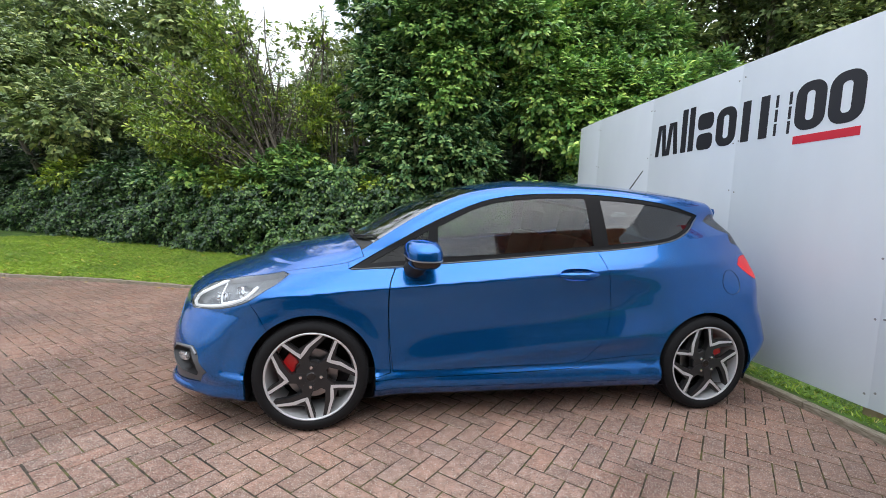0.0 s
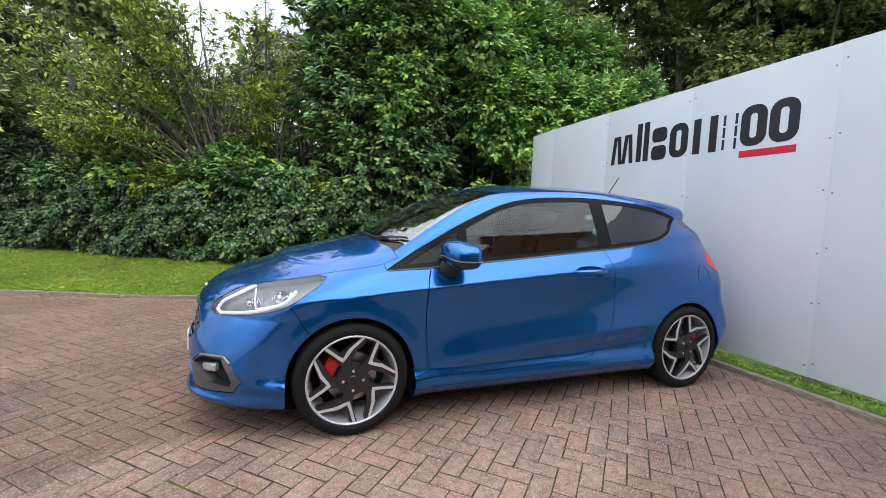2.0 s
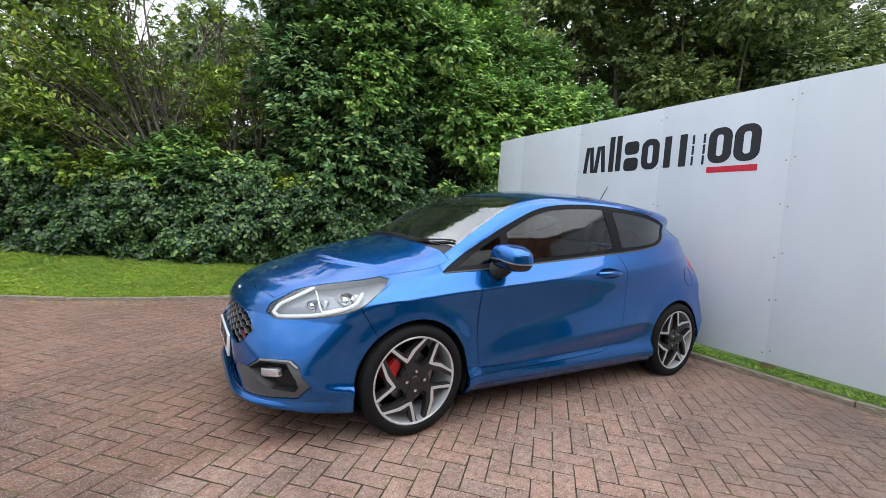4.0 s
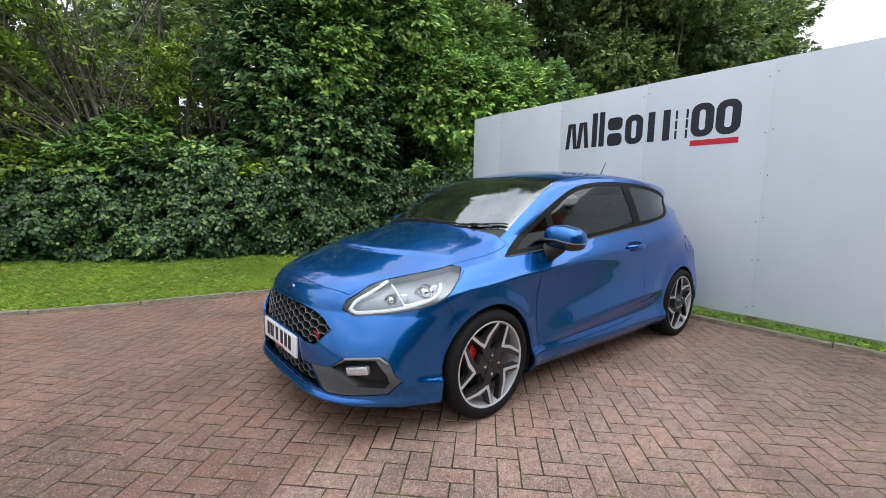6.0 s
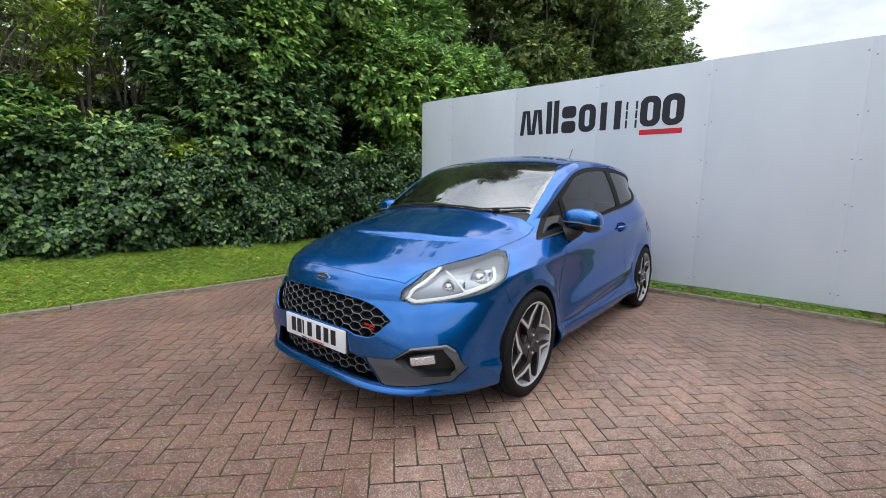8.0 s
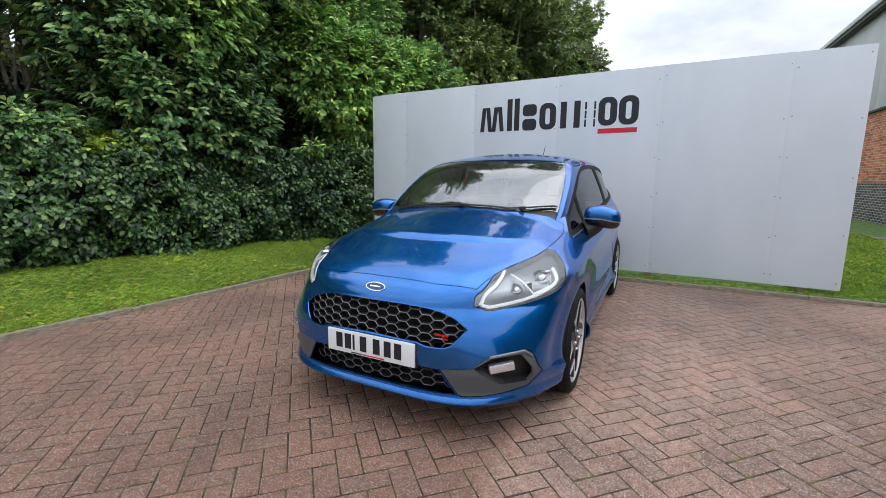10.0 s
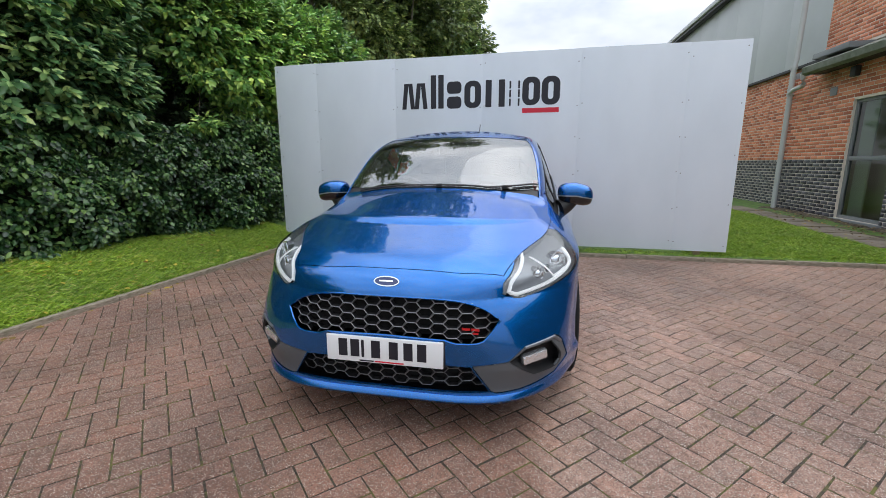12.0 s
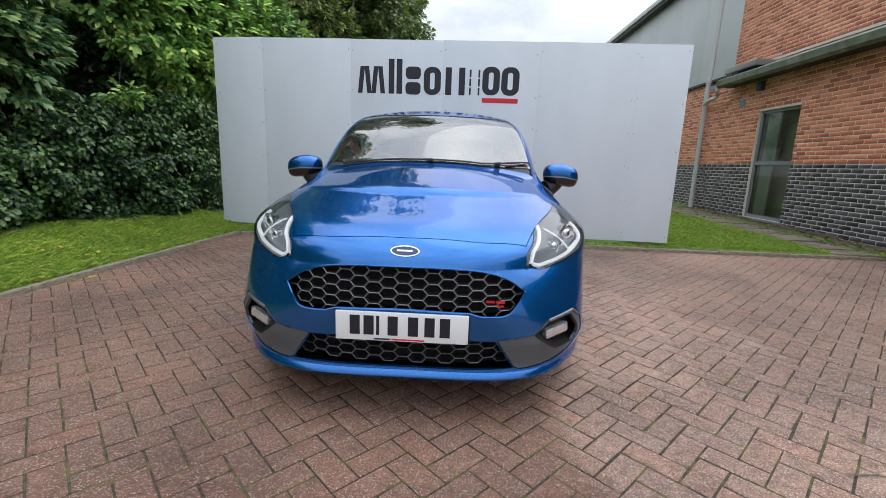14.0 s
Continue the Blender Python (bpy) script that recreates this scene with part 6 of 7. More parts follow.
def arching_shrub(root, way, n, reach, rise, mat):
    """A shrub of long thin branches that arch over to one side, with leaves along their outer part."""
    ob = thing("shrub", "shrub of long arching branches with yellow-green leaves", "shrub", "arching shrubs", root)
    bm = bmesh.new()
    root, way = Vector(root), Vector(way).normalized()
    base, axis, face = [], [], []
    for k in range(n):
        side = random.uniform(-0.7, 0.7)
        L = reach * random.uniform(0.5, 1.1)
        up = rise * random.uniform(0.45, 1.1)
        end = way + Vector((-way.y, way.x, 0)) * side
        start = root + Vector((random.uniform(-0.15, 0.15), random.uniform(-0.15, 0.15), random.uniform(0.8, 1.4)))
        pts = []
        for j in range(11):
            f = j / 10
            p = start + end * (L * f) + Vector((0, 0, up * (1.75 * f - 0.85 * f * f)))
            p += Vector((0.05 * math.sin(f * 7 + k), 0.05 * math.cos(f * 6 + k * 2), 0.03 * math.sin(f * 9 + k)))
            pts.append(p)
        r = random.uniform(0.011, 0.024)
        tube(bm, pts, [r * (1 - 0.8 * j / 10) for j in range(11)], 5, False)
        for j in range(4, 11):
            d = (pts[j] - pts[j - 1]).normalized()
            for _ in range((0, 0, 0, 0, 5, 8, 16, 26, 33, 37, 39)[j]):
                q = pts[j - 1].lerp(pts[j], random.random())
                o = Vector((random.gauss(0, 1), random.gauss(0, 1), random.gauss(0.2, 0.8))).normalized()
                base.append(q + o * random.uniform(0, 0.09))
                axis.append(d * 0.5 + o)
                face.append(Vector((random.gauss(0, 0.4), random.gauss(0.3, 0.4), 1)))
    t = tagged(mesh_object("branch_tangle", bm, bark_mat, ob), kind="stuff")
    t.matrix_parent_inverse = Matrix.Translation(ob.location).inverted()
    m = len(base)
    va, fa = leaf_arrays(np.array(base), np.array(axis), np.array(face), rng.uniform(0.06, 0.12, m), rng.uniform(0.014, 0.026, m))
    child_mesh("crown", quick_mesh("crown", va, fa, mat), ob, kind="stuff")


arching_shrub((2.7, -6.35, 0.5), (0.95, 0.05, 0), 26, 2.9, 2.1, sparse_mat)
arching_shrub((2.7, -6.4, 0.7), (0.45, 0.2, 0), 22, 1.6, 3.4, sparse_mat)
arching_shrub((2.5, -6.3, 0.6), (-0.6, 0.3, 0), 14, 1.1, 2.2, sparse_mat)
arching_shrub((3.6, -6.9, 0.2), (0.9, 0.0, 0), 26, 1.8, 1.7, sparse_mat)
plant("shrub", "sparse shrub with bare twigs and yellow-green leaves", "shrub", (3.3, -7.0, 0.2),
      [(4.3, -6.9, 3.4, 1.2, 0.9, 0.9), (3.0, -6.4, 3.3, 1.0, 0.8, 0.9), (3.2, -6.6, 4.2, 0.9, 0.9, 0.9), (2.3, -6.3, 2.9, 0.8, 0.8, 0.7), (3.6, -6.8, 2.5, 1.1, 0.8, 0.6)],
      260, 8, 0.11, 0.2, sparse_mat, [(2.2, -6.3, 3.4), (3.1, -6.5, 4.6), (4.6, -6.8, 3.9), (3.8, -6.7, 4.4), (2.7, -6.4, 3.9), (5.0, -6.9, 3.3)], 0.05, shell=0.8, twigs=150)


def big_tree(label, root, height, spread, n, mat, lean=(0, 0), bare=0.3, leaf=0.17, stem=0.017):
    x, y, z = root
    blobs = []
    for k in range(9):
        a = 2.4 * k + x
        r = spread * (0.25 + 0.5 * ((k * 0.37) % 1))
        h = bare + (1 - bare) * ((k * 0.618 + 0.2) % 1)
        blobs.append((x + lean[0] * h + r * math.cos(a), y + lean[1] * h + r * math.sin(a), z + height * h * 0.93, spread * 0.5, spread * 0.5, spread * 0.36))
    tips = [(b[0], b[1], b[2] - 0.2) for b in blobs[:6]]
    return plant("tree", label, "tree", root, blobs, n, 9, leaf, 0.27, mat, tips, height * stem, big=False, shell=0.6, twigs=40, group="trees behind the hedge")


big_tree("tall broad-leaved tree with dark foliage behind the hedge", (7.2, -11.5, 0.2), 10.5, 3.2, 2600, tree_leaf_mat, bare=0.18)
big_tree("tall broad-leaved tree with dark foliage behind the hedge", (10.8, -14.5, 0.2), 9.0, 3.4, 2600, tree_leaf_mat, bare=0.18)
big_tree("leafy tree with mid-green foliage in the shelter belt", (5.2, -9.6, 0.2), 6.5, 2.0, 1700, tree_leaf_mat, bare=0.22)
big_tree("leafy tree with mid-green foliage in the shelter belt", (-0.6, -12.4, 0.2), 11.5, 2.8, 2600, tree_leaf_mat, bare=0.45)
big_tree("leafy tree with pale trunk rising behind the board", (-4.8, -8.6, 0.2), 11.5, 3.0, 3000, tree_leaf_mat, bare=0.4)
big_tree("leafy tree with pale trunk rising behind the board", (-8.6, -6.4, 0.2), 11.0, 2.8, 3000, tree_leaf_mat, bare=0.35)
big_tree("leafy tree with mid-green foliage in the shelter belt", (-12.0, -4.6, 0.2), 9.0, 2.6, 2400, tree_leaf_mat, bare=0.25)
big_tree("leafy tree at the open end of the shelter belt", (-18.5, -4.4, 0.2), 10.5, 3.2, 2600, tree_leaf_mat, bare=0.22, leaf=0.2)
big_tree("leafy tree with dark foliage far back in the belt", (2.0, -13.5, 0.2), 7.5, 2.6, 1500, tree_leaf_mat, bare=0.2, leaf=0.2)
big_tree("leafy tree with dark foliage far back in the belt", (-8.0, -12.5, 0.2), 10.5, 3.4, 1900, tree_leaf_mat, bare=0.2, leaf=0.2)
big_tree("leafy tree with dark foliage far back in the belt", (14.5, -12.0, 0.2), 9.0, 3.4, 2000, tree_leaf_mat, bare=0.15, leaf=0.2)

big_tree("leafy tree with pale trunk rising behind the board", (-6.5, -7.0, 0.2), 8.5, 2.5, 2400, tree_leaf_mat, bare=0.3)
big_tree("leafy tree with pale trunk rising behind the board", (-9.6, -5.6, 0.2), 8.5, 2.4, 2200, tree_leaf_mat, bare=0.25)
big_tree("leafy tree with mid-green foliage in the shelter belt", (-3.3, -9.2, 0.2), 8.5, 2.2, 1800, bright_mat, bare=0.4)
big_tree("leafy tree with mid-green foliage in the shelter belt", (9.0, -10.6, 0.2), 7.5, 2.6, 2000, tree_leaf_mat, bare=0.2)
# brambles and laurel suckers on the crown of the hedge
for k, (ux, uy, uz, ur) in enumerate(((-1.6, -4.75, 1.35, 0.55), (-0.6, -4.95, 1.55, 0.5), (0.6, -5.1, 1.5, 0.6), (1.3, -5.3, 1.75, 0.6), (2.1, -5.45, 1.6, 0.55), (3.4, -5.95, 1.6, 0.55), (5.1, -7.0, 1.65, 0.6), (6.2, -7.8, 1.7, 0.7), (7.6, -8.8, 1.7, 0.8))):
    plant("bramble", "arching bramble with mid-green leaves on the hedge top", "bush", (ux, uy - 0.3, 0.2), [(ux, uy, uz, ur, ur * 0.7, ur * 0.6), (ux + ur * 0.7, uy - 0.2, uz - 0.1, ur * 0.7, ur * 0.6, ur * 0.5)],
          240, 9, 0.11, 0.24, (laurel_mat, ivy_mat, sparse_mat)[k % 3], [(ux + 0.2, uy, uz), (ux - 0.2, uy, uz + 0.1)], 0.02, shell=0.7, group="brambles")
# undergrowth that fills the belt between the trunks, its leaves coloured dark for the shade there
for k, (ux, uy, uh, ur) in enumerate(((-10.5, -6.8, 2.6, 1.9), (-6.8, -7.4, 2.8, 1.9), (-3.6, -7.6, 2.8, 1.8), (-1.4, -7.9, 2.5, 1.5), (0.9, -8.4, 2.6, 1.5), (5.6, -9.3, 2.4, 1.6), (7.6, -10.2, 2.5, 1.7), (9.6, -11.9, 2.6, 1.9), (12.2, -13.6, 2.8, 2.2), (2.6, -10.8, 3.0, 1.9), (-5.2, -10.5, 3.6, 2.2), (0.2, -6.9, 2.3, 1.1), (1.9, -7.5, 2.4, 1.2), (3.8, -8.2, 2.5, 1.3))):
    plant("shrub", "dense undergrowth shrub behind the hedge, leaf colour darkened as shade", "shrub", (ux, uy, 0.2),
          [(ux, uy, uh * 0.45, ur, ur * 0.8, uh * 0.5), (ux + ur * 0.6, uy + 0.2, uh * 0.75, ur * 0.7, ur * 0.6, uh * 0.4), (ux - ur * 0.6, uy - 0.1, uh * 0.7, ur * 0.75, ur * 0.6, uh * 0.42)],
          700, 9, 0.15, 0.26, shade_leaf_mat, [(ux + 0.5, uy, uh * 0.8), (ux - 0.6, uy, uh * 0.8)], 0.05, big=False, shell=0.7, group="undergrowth", inner=260)
# bare many-stemmed shrubs whose branches show between the bushes
for ux, uy, uh in ((1.35, -7.0, 4.6), (0.75, -6.6, 3.9), (2.9, -7.4, 4.4)):
    plant("shrub", "many-stemmed shrub with bare pale branches and few leaves", "shrub", (ux, uy, 0.2),
          [(ux, uy, uh * 0.8, 0.9, 0.7, 0.8), (ux + 0.5, uy - 0.2, uh * 0.6, 0.6, 0.5, 0.6)], 130, 7, 0.1, 0.2, sparse_mat,
          [(ux + 0.55 * math.cos(k * 1.1), uy + 0.4 * math.sin(k * 1.1), uh * (0.75 + 0.05 * k)) for k in range(7)], 0.032, shell=0.9, twigs=45, group="bare shrubs")
# leaning grey stems that stand in the gap of the belt
for ux, uy, lean in ((1.76, -6.3, 0.08), (1.18, -6.3, -0.15), (2.5, -6.5, 0.35)):
    plant("sapling", "leaning grey-barked sapling with forked bare stems", "tree", (ux, uy, 0.2),
          [(ux + lean * 3, uy, 4.7, 0.7, 0.5, 0.5)], 60, 8, 0.11, 0.2, sparse_mat,
          [(ux + lean, uy + 0.1, 3.1), (ux + lean * 2.2 + 0.3, uy - 0.1, 4.3), (ux + lean * 0.4 - 0.5, uy + 0.15, 3.9), (ux + lean * 1.5, uy, 5.2), (ux + 0.8 * lean + 0.7, uy, 3.6)], 0.05, shell=0.9, twigs=18, group="saplings")
big_tree("leafy tree at the open end of the shelter belt", (-15.2, -3.35, 0.2), 10.0, 2.2, 3200, tree_leaf_mat, bare=0.2, leaf=0.19)
big_tree("leafy tree at the open end of the shelter belt", (-14.6, -3.3, 0.2), 6.5, 2.1, 1800, bright_mat, bare=0.4, leaf=0.19)
# tall crowns that close over the belt behind the board
for tx_, ty_, th in ((-10.8, -4.9, 14.0), (-6.2, -7.6, 13.5), (-13.4, -3.6, 15.0)):
    big_tree("tall tree with a high leafy crown in the shelter belt", (tx_, ty_, 0.2), th, 3.2, 3000, tree_leaf_mat, bare=0.36, leaf=0.19, stem=0.006)
# the wood goes on behind the belt
wx = rng.uniform(-26, 24, 26000)
wt = rng.uniform(0, 1, len(wx))
wtop = 5.4 + 0.9 * np.sin(wx * 0.9) + 0.6 * np.sin(wx * 2.3 + 1) + 0.4 * np.sin(wx * 5.1)
wz = 0.3 + (wtop - 0.3) * wt ** 0.9
wy = -13.5 - 0.25 * np.maximum(wx, 0) + 0.2 * np.minimum(wx + 6, 0) * -1.0 + rng.normal(0, 0.7, len(wx))
va, fa = small_leaf_arrays(np.column_stack([wx, wy, wz]), np.column_stack([rng.normal(0, 0.7, len(wx)), rng.normal(0.3, 0.4, len(wx)), rng.normal(-0.4, 0.5, len(wx))]),
                           np.column_stack([rng.normal(0, 0.4, len(wx)), 0.8 + rng.normal(0, 0.3, len(wx)), 0.5 + rng.normal(0, 0.3, len(wx))]), rng.uniform(0.2, 0.42, len(wx)), rng.uniform(0.08, 0.15, len(wx)))
tagged(new("far_wood", quick_mesh("far_wood", va, fa, tree_leaf_mat)), "dense dark wood behind the shelter belt", "woodland", kind="stuff")
# yellow leaves fallen on the lawn and along the kerb
fx = rng.uniform(-1.5, 7.5, 300)
fy = kerb_line(fx) + 0.12 + (hedge_line(fx) - kerb_line(fx)) * rng.uniform(0, 1, len(fx)) ** 1.5
fz = np.where(fy > kerb_line(fx), 0.004, lawn_z(fx, fy) + 0.035)
fallen_mat = leaf_material("fallen_leaf", (0.2, 0.12, 0.02), (0.4, 0.29, 0.035), (0.5, 0.42, 0.06), 0.5)
va, fa = leaf_arrays(np.column_stack([fx, fy, fz]), np.column_stack([rng.normal(0, 1, len(fx)), rng.normal(0, 1, len(fx)), rng.normal(0, 0.1, len(fx))]),
                     np.column_stack([rng.normal(0, 0.2, len(fx)), rng.normal(0, 0.2, len(fx)), np.ones(len(fx))]), rng.uniform(0.035, 0.065, len(fx)), rng.uniform(0.012, 0.022, len(fx)))
tagged(new("fallen_leaves", quick_mesh("fallen_leaves", va, fa, fallen_mat)), "small yellow leaves fallen on grass and kerb", "leaves", kind="stuff")

# ---- brick building with a clad hall behind a low annex ----
wall_brick = material("red_facing_brick", (0.36, 0.13, 0.06), 0.8)
n_, l_, b_ = nodes_of(wall_brick)
l_.new(ramp_node(wall_brick, info_random(wall_brick, "island"), [(0.0, (0.38, 0.115, 0.06)), (0.5, (0.62, 0.21, 0.11)), (1.0, (0.76, 0.31, 0.18))]), b_.inputs["Base Color"])
bump_node(wall_brick, noise_node(wall_brick, 40.0), 0.3, 0.004)
blue_brick = material("blue_engineering_brick", (0.035, 0.037, 0.048), 0.45)
n_, l_, b_ = nodes_of(blue_brick)
l_.new(ramp_node(blue_brick, info_random(blue_brick, "island"), [(0.0, (0.026, 0.026, 0.034)), (0.6, (0.055, 0.057, 0.074)), (1.0, (0.11, 0.11, 0.13))]), b_.inputs["Base Color"])
mortar = material("mortar", (0.68, 0.61, 0.53), 0.9)
cladding = material("grey_cladding", (0.46, 0.48, 0.49), 0.45)
n_, l_, b_ = nodes_of(cladding)
l_.new(ramp_node(cladding, noise_node(cladding, 0.6, 4.0), [(0.3, (0.5, 0.53, 0.56)), (0.7, (0.58, 0.61, 0.64))]), b_.inputs["Base Color"])
trim_dark = material("dark_trim", (0.03, 0.032, 0.036), 0.5)
gutter_mat = material("weathered_green_grey_gutter", (0.17, 0.19, 0.15), 0.6)
n_, l_, b_ = nodes_of(gutter_mat)
l_.new(ramp_node(gutter_mat, noise_node(gutter_mat, 5.0, 5.0), [(0.3, (0.11, 0.135, 0.09)), (0.7, (0.25, 0.265, 0.24))]), b_.inputs["Base Color"])
pipe_mat = material("grey_pipe_plastic", (0.48, 0.5, 0.5), 0.4)
frame_grey = material("grey_window_frame", (0.19, 0.205, 0.215), 0.4)
pane_glass = glass_material("office_glass", (0.78, 0.86, 0.85))
slab = material("concrete_slab", (0.24, 0.22, 0.19), 0.85)
n_, l_, b_ = nodes_of(slab)
l_.new(ramp_node(slab, noise_node(slab, 4.0, 6.0), [(0.3, (0.1, 0.082, 0.062)), (0.7, (0.22, 0.185, 0.145))]), b_.inputs["Base Color"])

ANNEX_Y, HALL_Y, PLINTH = 6.42, 6.80, 1.275
building = thing("building", "red brick building with a dark brick plinth and grey cladding", "building", at=(-6, 7, 0))


def bpart(name, bm, mat, label="", parent=None):
    ob = mesh_object(name, bm, mat, parent or building, label)
    if parent is None:
        ob.matrix_parent_inverse = Matrix.Translation(building.location).inverted()
    return ob


def brick_field(x0, x1, z0, z1, y, holes=(), course=0.075, length=0.225):
    """Stretcher-bond bricks on a wall that faces -y, joined in one mesh, each with its own edges."""
    verts, faces = [], []
    rows = int(round((z1 - z0) / course))
    for r in range(rows):
        za, zb = z0 + r * course + 0.0045, z0 + (r + 1) * course - 0.0045
        x = x0 - (length / 2 if r % 2 else 0)
        while x < x1:
            a, b = max(x + 0.0045, x0), min(x + length - 0.0045, x1)
            x += length
            spans = [(a, b)]
            for hx0, hx1, hz0, hz1 in holes:
                if zb > hz0 and za < hz1:
                    cutted = []
                    for p, q in spans:
                        if q <= hx0 or p >= hx1:
                            cutted.append((p, q))
                        else:
                            if p < hx0:
                                cutted.append((p, hx0))
                            if q > hx1:
                                cutted.append((hx1, q))
                    spans = cutted
            for p, q in spans:
                if q - p < 0.01:
                    continue
                k = len(verts)
                e = 0.003
                verts += [(p, y + 0.006, za), (q, y + 0.006, za), (q, y + 0.006, zb), (p, y + 0.006, zb), (p + e, y + 0.0015, za + e), (q - e, y + 0.0015, za + e), (q - e, y + 0.0015, zb - e), (p + e, y + 0.0015, zb - e)]
                faces += [(k + 4, k + 5, k + 6, k + 7), (k, k + 1, k + 5, k + 4), (k + 1, k + 2, k + 6, k + 5), (k + 2, k + 3, k + 7, k + 6), (k + 3, k, k + 4, k + 7)]
    return np.array(verts), np.array(faces)


def bricks(name, label, mat, *a, **k):
    v, f = brick_field(*a, **k)
    ob = new(name, quick_mesh(name, v, f, mat, False))
    ob.parent = building
    ob.matrix_parent_inverse = Matrix.Translation(building.location).inverted()
    return tagged(ob, label, kind="stuff")


WIN = (-6.0, -4.86, 0.16, 2.36)
A0, A1 = -8.15, 6.0


def wall_with_hole(x0, x1, y0, y1, z0, z1, hole):
    bm = bmesh.new()
    hx0, hx1, hz0, hz1 = hole
    for a, b, c, d in ((x0, hx0, z0, z1), (hx1, x1, z0, z1), (hx0, hx1, z0, hz0), (hx0, hx1, hz1, z1)):
        box(bm, a, b, y0, y1, c, d)
    bmesh.ops.remove_doubles(bm, verts=bm.verts[:], dist=1e-5)
    return bm


# unseen stretch of wall, added dark so the car's side and windows reflect darker
bpart("unseen_dark_wall", box_bm(-1.598, A1, ANNEX_Y + 0.002, ANNEX_Y + 0.3, -0.2, 3.05), trim_dark, "plain dark grey wall out of view, added to darken the car's reflections")
bpart("annex_wall", wall_with_hole(A0, -1.6, ANNEX_Y + 0.004, ANNEX_Y + 0.3, -0.2, 3.05, WIN), mortar, "pale mortar between the bricks")
bricks("annex_plinth_bricks", "dark blue-grey plinth bricks", blue_brick, A0, -1.6, 0.0, PLINTH, ANNEX_Y, [WIN])
bricks("annex_bricks", "orange-red facing bricks", wall_brick, A0, -1.6, PLINTH, 3.075, ANNEX_Y, [WIN, (-6.0, -4.86, 2.3, 2.36)])
bpart("hall_wall", box_bm(-30, -1.6, HALL_Y + 0.004, HALL_Y + 0.3, -0.2, 3.45), mortar, "pale mortar between the bricks")
bricks("hall_plinth_bricks", "dark blue-grey plinth bricks", blue_brick, -16, A0, 0.0, PLINTH, HALL_Y)
bricks("hall_bricks", "orange-red facing bricks", wall_brick, -16, A0, PLINTH, 3.45, HALL_Y)
bpart("upper_wall", box_bm(-7.72, -1.6, HALL_Y - 0.046, HALL_Y + 0.3, 3.452, 5.9), mortar, "pale mortar between the bricks")
bricks("upper_bricks", "orange-red facing bricks", wall_brick, -7.72, -1.61, 3.5, 5.9, HALL_Y - 0.05)
bpart("end_wall", box_bm(A1 - 0.3, A1 - 0.002, ANNEX_Y + 0.301, HALL_Y + 0.35, -0.2, 3.04), wall_brick, "brick end wall of the annex")
# clad upper storey in upright sheets
for k in range(14):
    x1 = -7.724 - k * 1.6
    bpart("cladding_sheet", box_bm(x1 - 1.597, x1, HALL_Y - 0.04, HALL_Y + 0.1, 3.47, 6.5, bevel=0.004), cladding)
bpart("drip_trim", box_bm(-30, -7.73, HALL_Y - 0.07, HALL_Y - 0.002, 3.40, 3.465, bevel=0.006), trim_dark, "dark drip trim")
bpart("eaves_gutter", box_bm(-30, -7.73, HALL_Y - 0.32, HALL_Y - 0.05, 6.5, 6.66, bevel=0.03), cladding, "grey eaves gutter")
bpart("eaves_soffit", box_bm(-30, -7.73, HALL_Y - 0.26, HALL_Y + 0.05, 6.40, 6.49, bevel=0.01), trim_dark, "dark eaves soffit")
bm = bmesh.new()
prism(bm, [(HALL_Y - 0.3, 6.66), (HALL_Y + 7.0, 8.4), (HALL_Y + 7.0, 8.3), (HALL_Y - 0.3, 6.6)], "x", -30, -7.73)
bpart("roof", bm, cladding, "grey metal roof")
# annex eaves: fascia, gutter, lead flashing
bm = bmesh.new()
prism(bm, [(6.05, 3.03), (6.03, 3.14), (6.08, 3.17), (6.16, 3.14), (6.2, 3.03), (6.12, 2.985)], "x", -7.1, A1)
bpart("gutter", bm, gutter_mat, "weathered green-grey eaves gutter")
bpart("soffit", box_bm(-7.05, A1, 6.2, ANNEX_Y - 0.004, 3.0, 3.05), trim_dark, "dark soffit board")
bm = bmesh.new()
prism(bm, [(6.12, 3.172), (HALL_Y - 0.06, 3.43), (HALL_Y - 0.06, 3.36), (6.12, 3.1)], "x", -7.1, A1)
bpart("annex_roof", bm, gutter_mat, "weathered low-pitched roof")
bpart("flashing", box_bm(-7.3, -6.2, HALL_Y - 0.5, HALL_Y - 0.07, 3.33, 3.44, bevel=0.01), frame_grey, "grey lead flashing")
bpart("annex_end_cap", box_bm(A0, -7.11, ANNEX_Y + 0.0, HALL_Y - 0.07, 3.06, 3.2, bevel=0.01), frame_grey, "grey coping")
# downpipe with its branch and brackets
bm = bmesh.new()
tube(bm, [(-8.0, 6.33, 0.06), (-8.0, 6.33, 3.3)], 0.055, 12)
tube(bm, [(-8.0, 6.33, 3.3), (-8.02, 6.36, 3.5), (-8.02, 6.4, 6.45)], 0.055, 12)
pipe = bpart("downpipe", bm, pipe_mat, "grey plastic downpipe")
bm = bmesh.new()
tube(bm, [(-8.0, 6.3, 2.76), (-7.75, 6.28, 2.82), (-7.4, 6.24, 2.83), (-7.28, 6.2, 2.86), (-7.24, 6.16, 2.95), (-7.24, 6.14, 3.06)], 0.045, 12)
bpart("branch_pipe", bm, pipe_mat, "grey plastic pipe bend")
for z in (2.72, 2.84, 3.3, 1.25):
    bm = bmesh.new()
    tube(bm, [(-8.0, 6.33, z - 0.025), (-8.0, 6.33, z + 0.025)], 0.067, 12)
    bpart("pipe_collar", bm, pipe_mat)
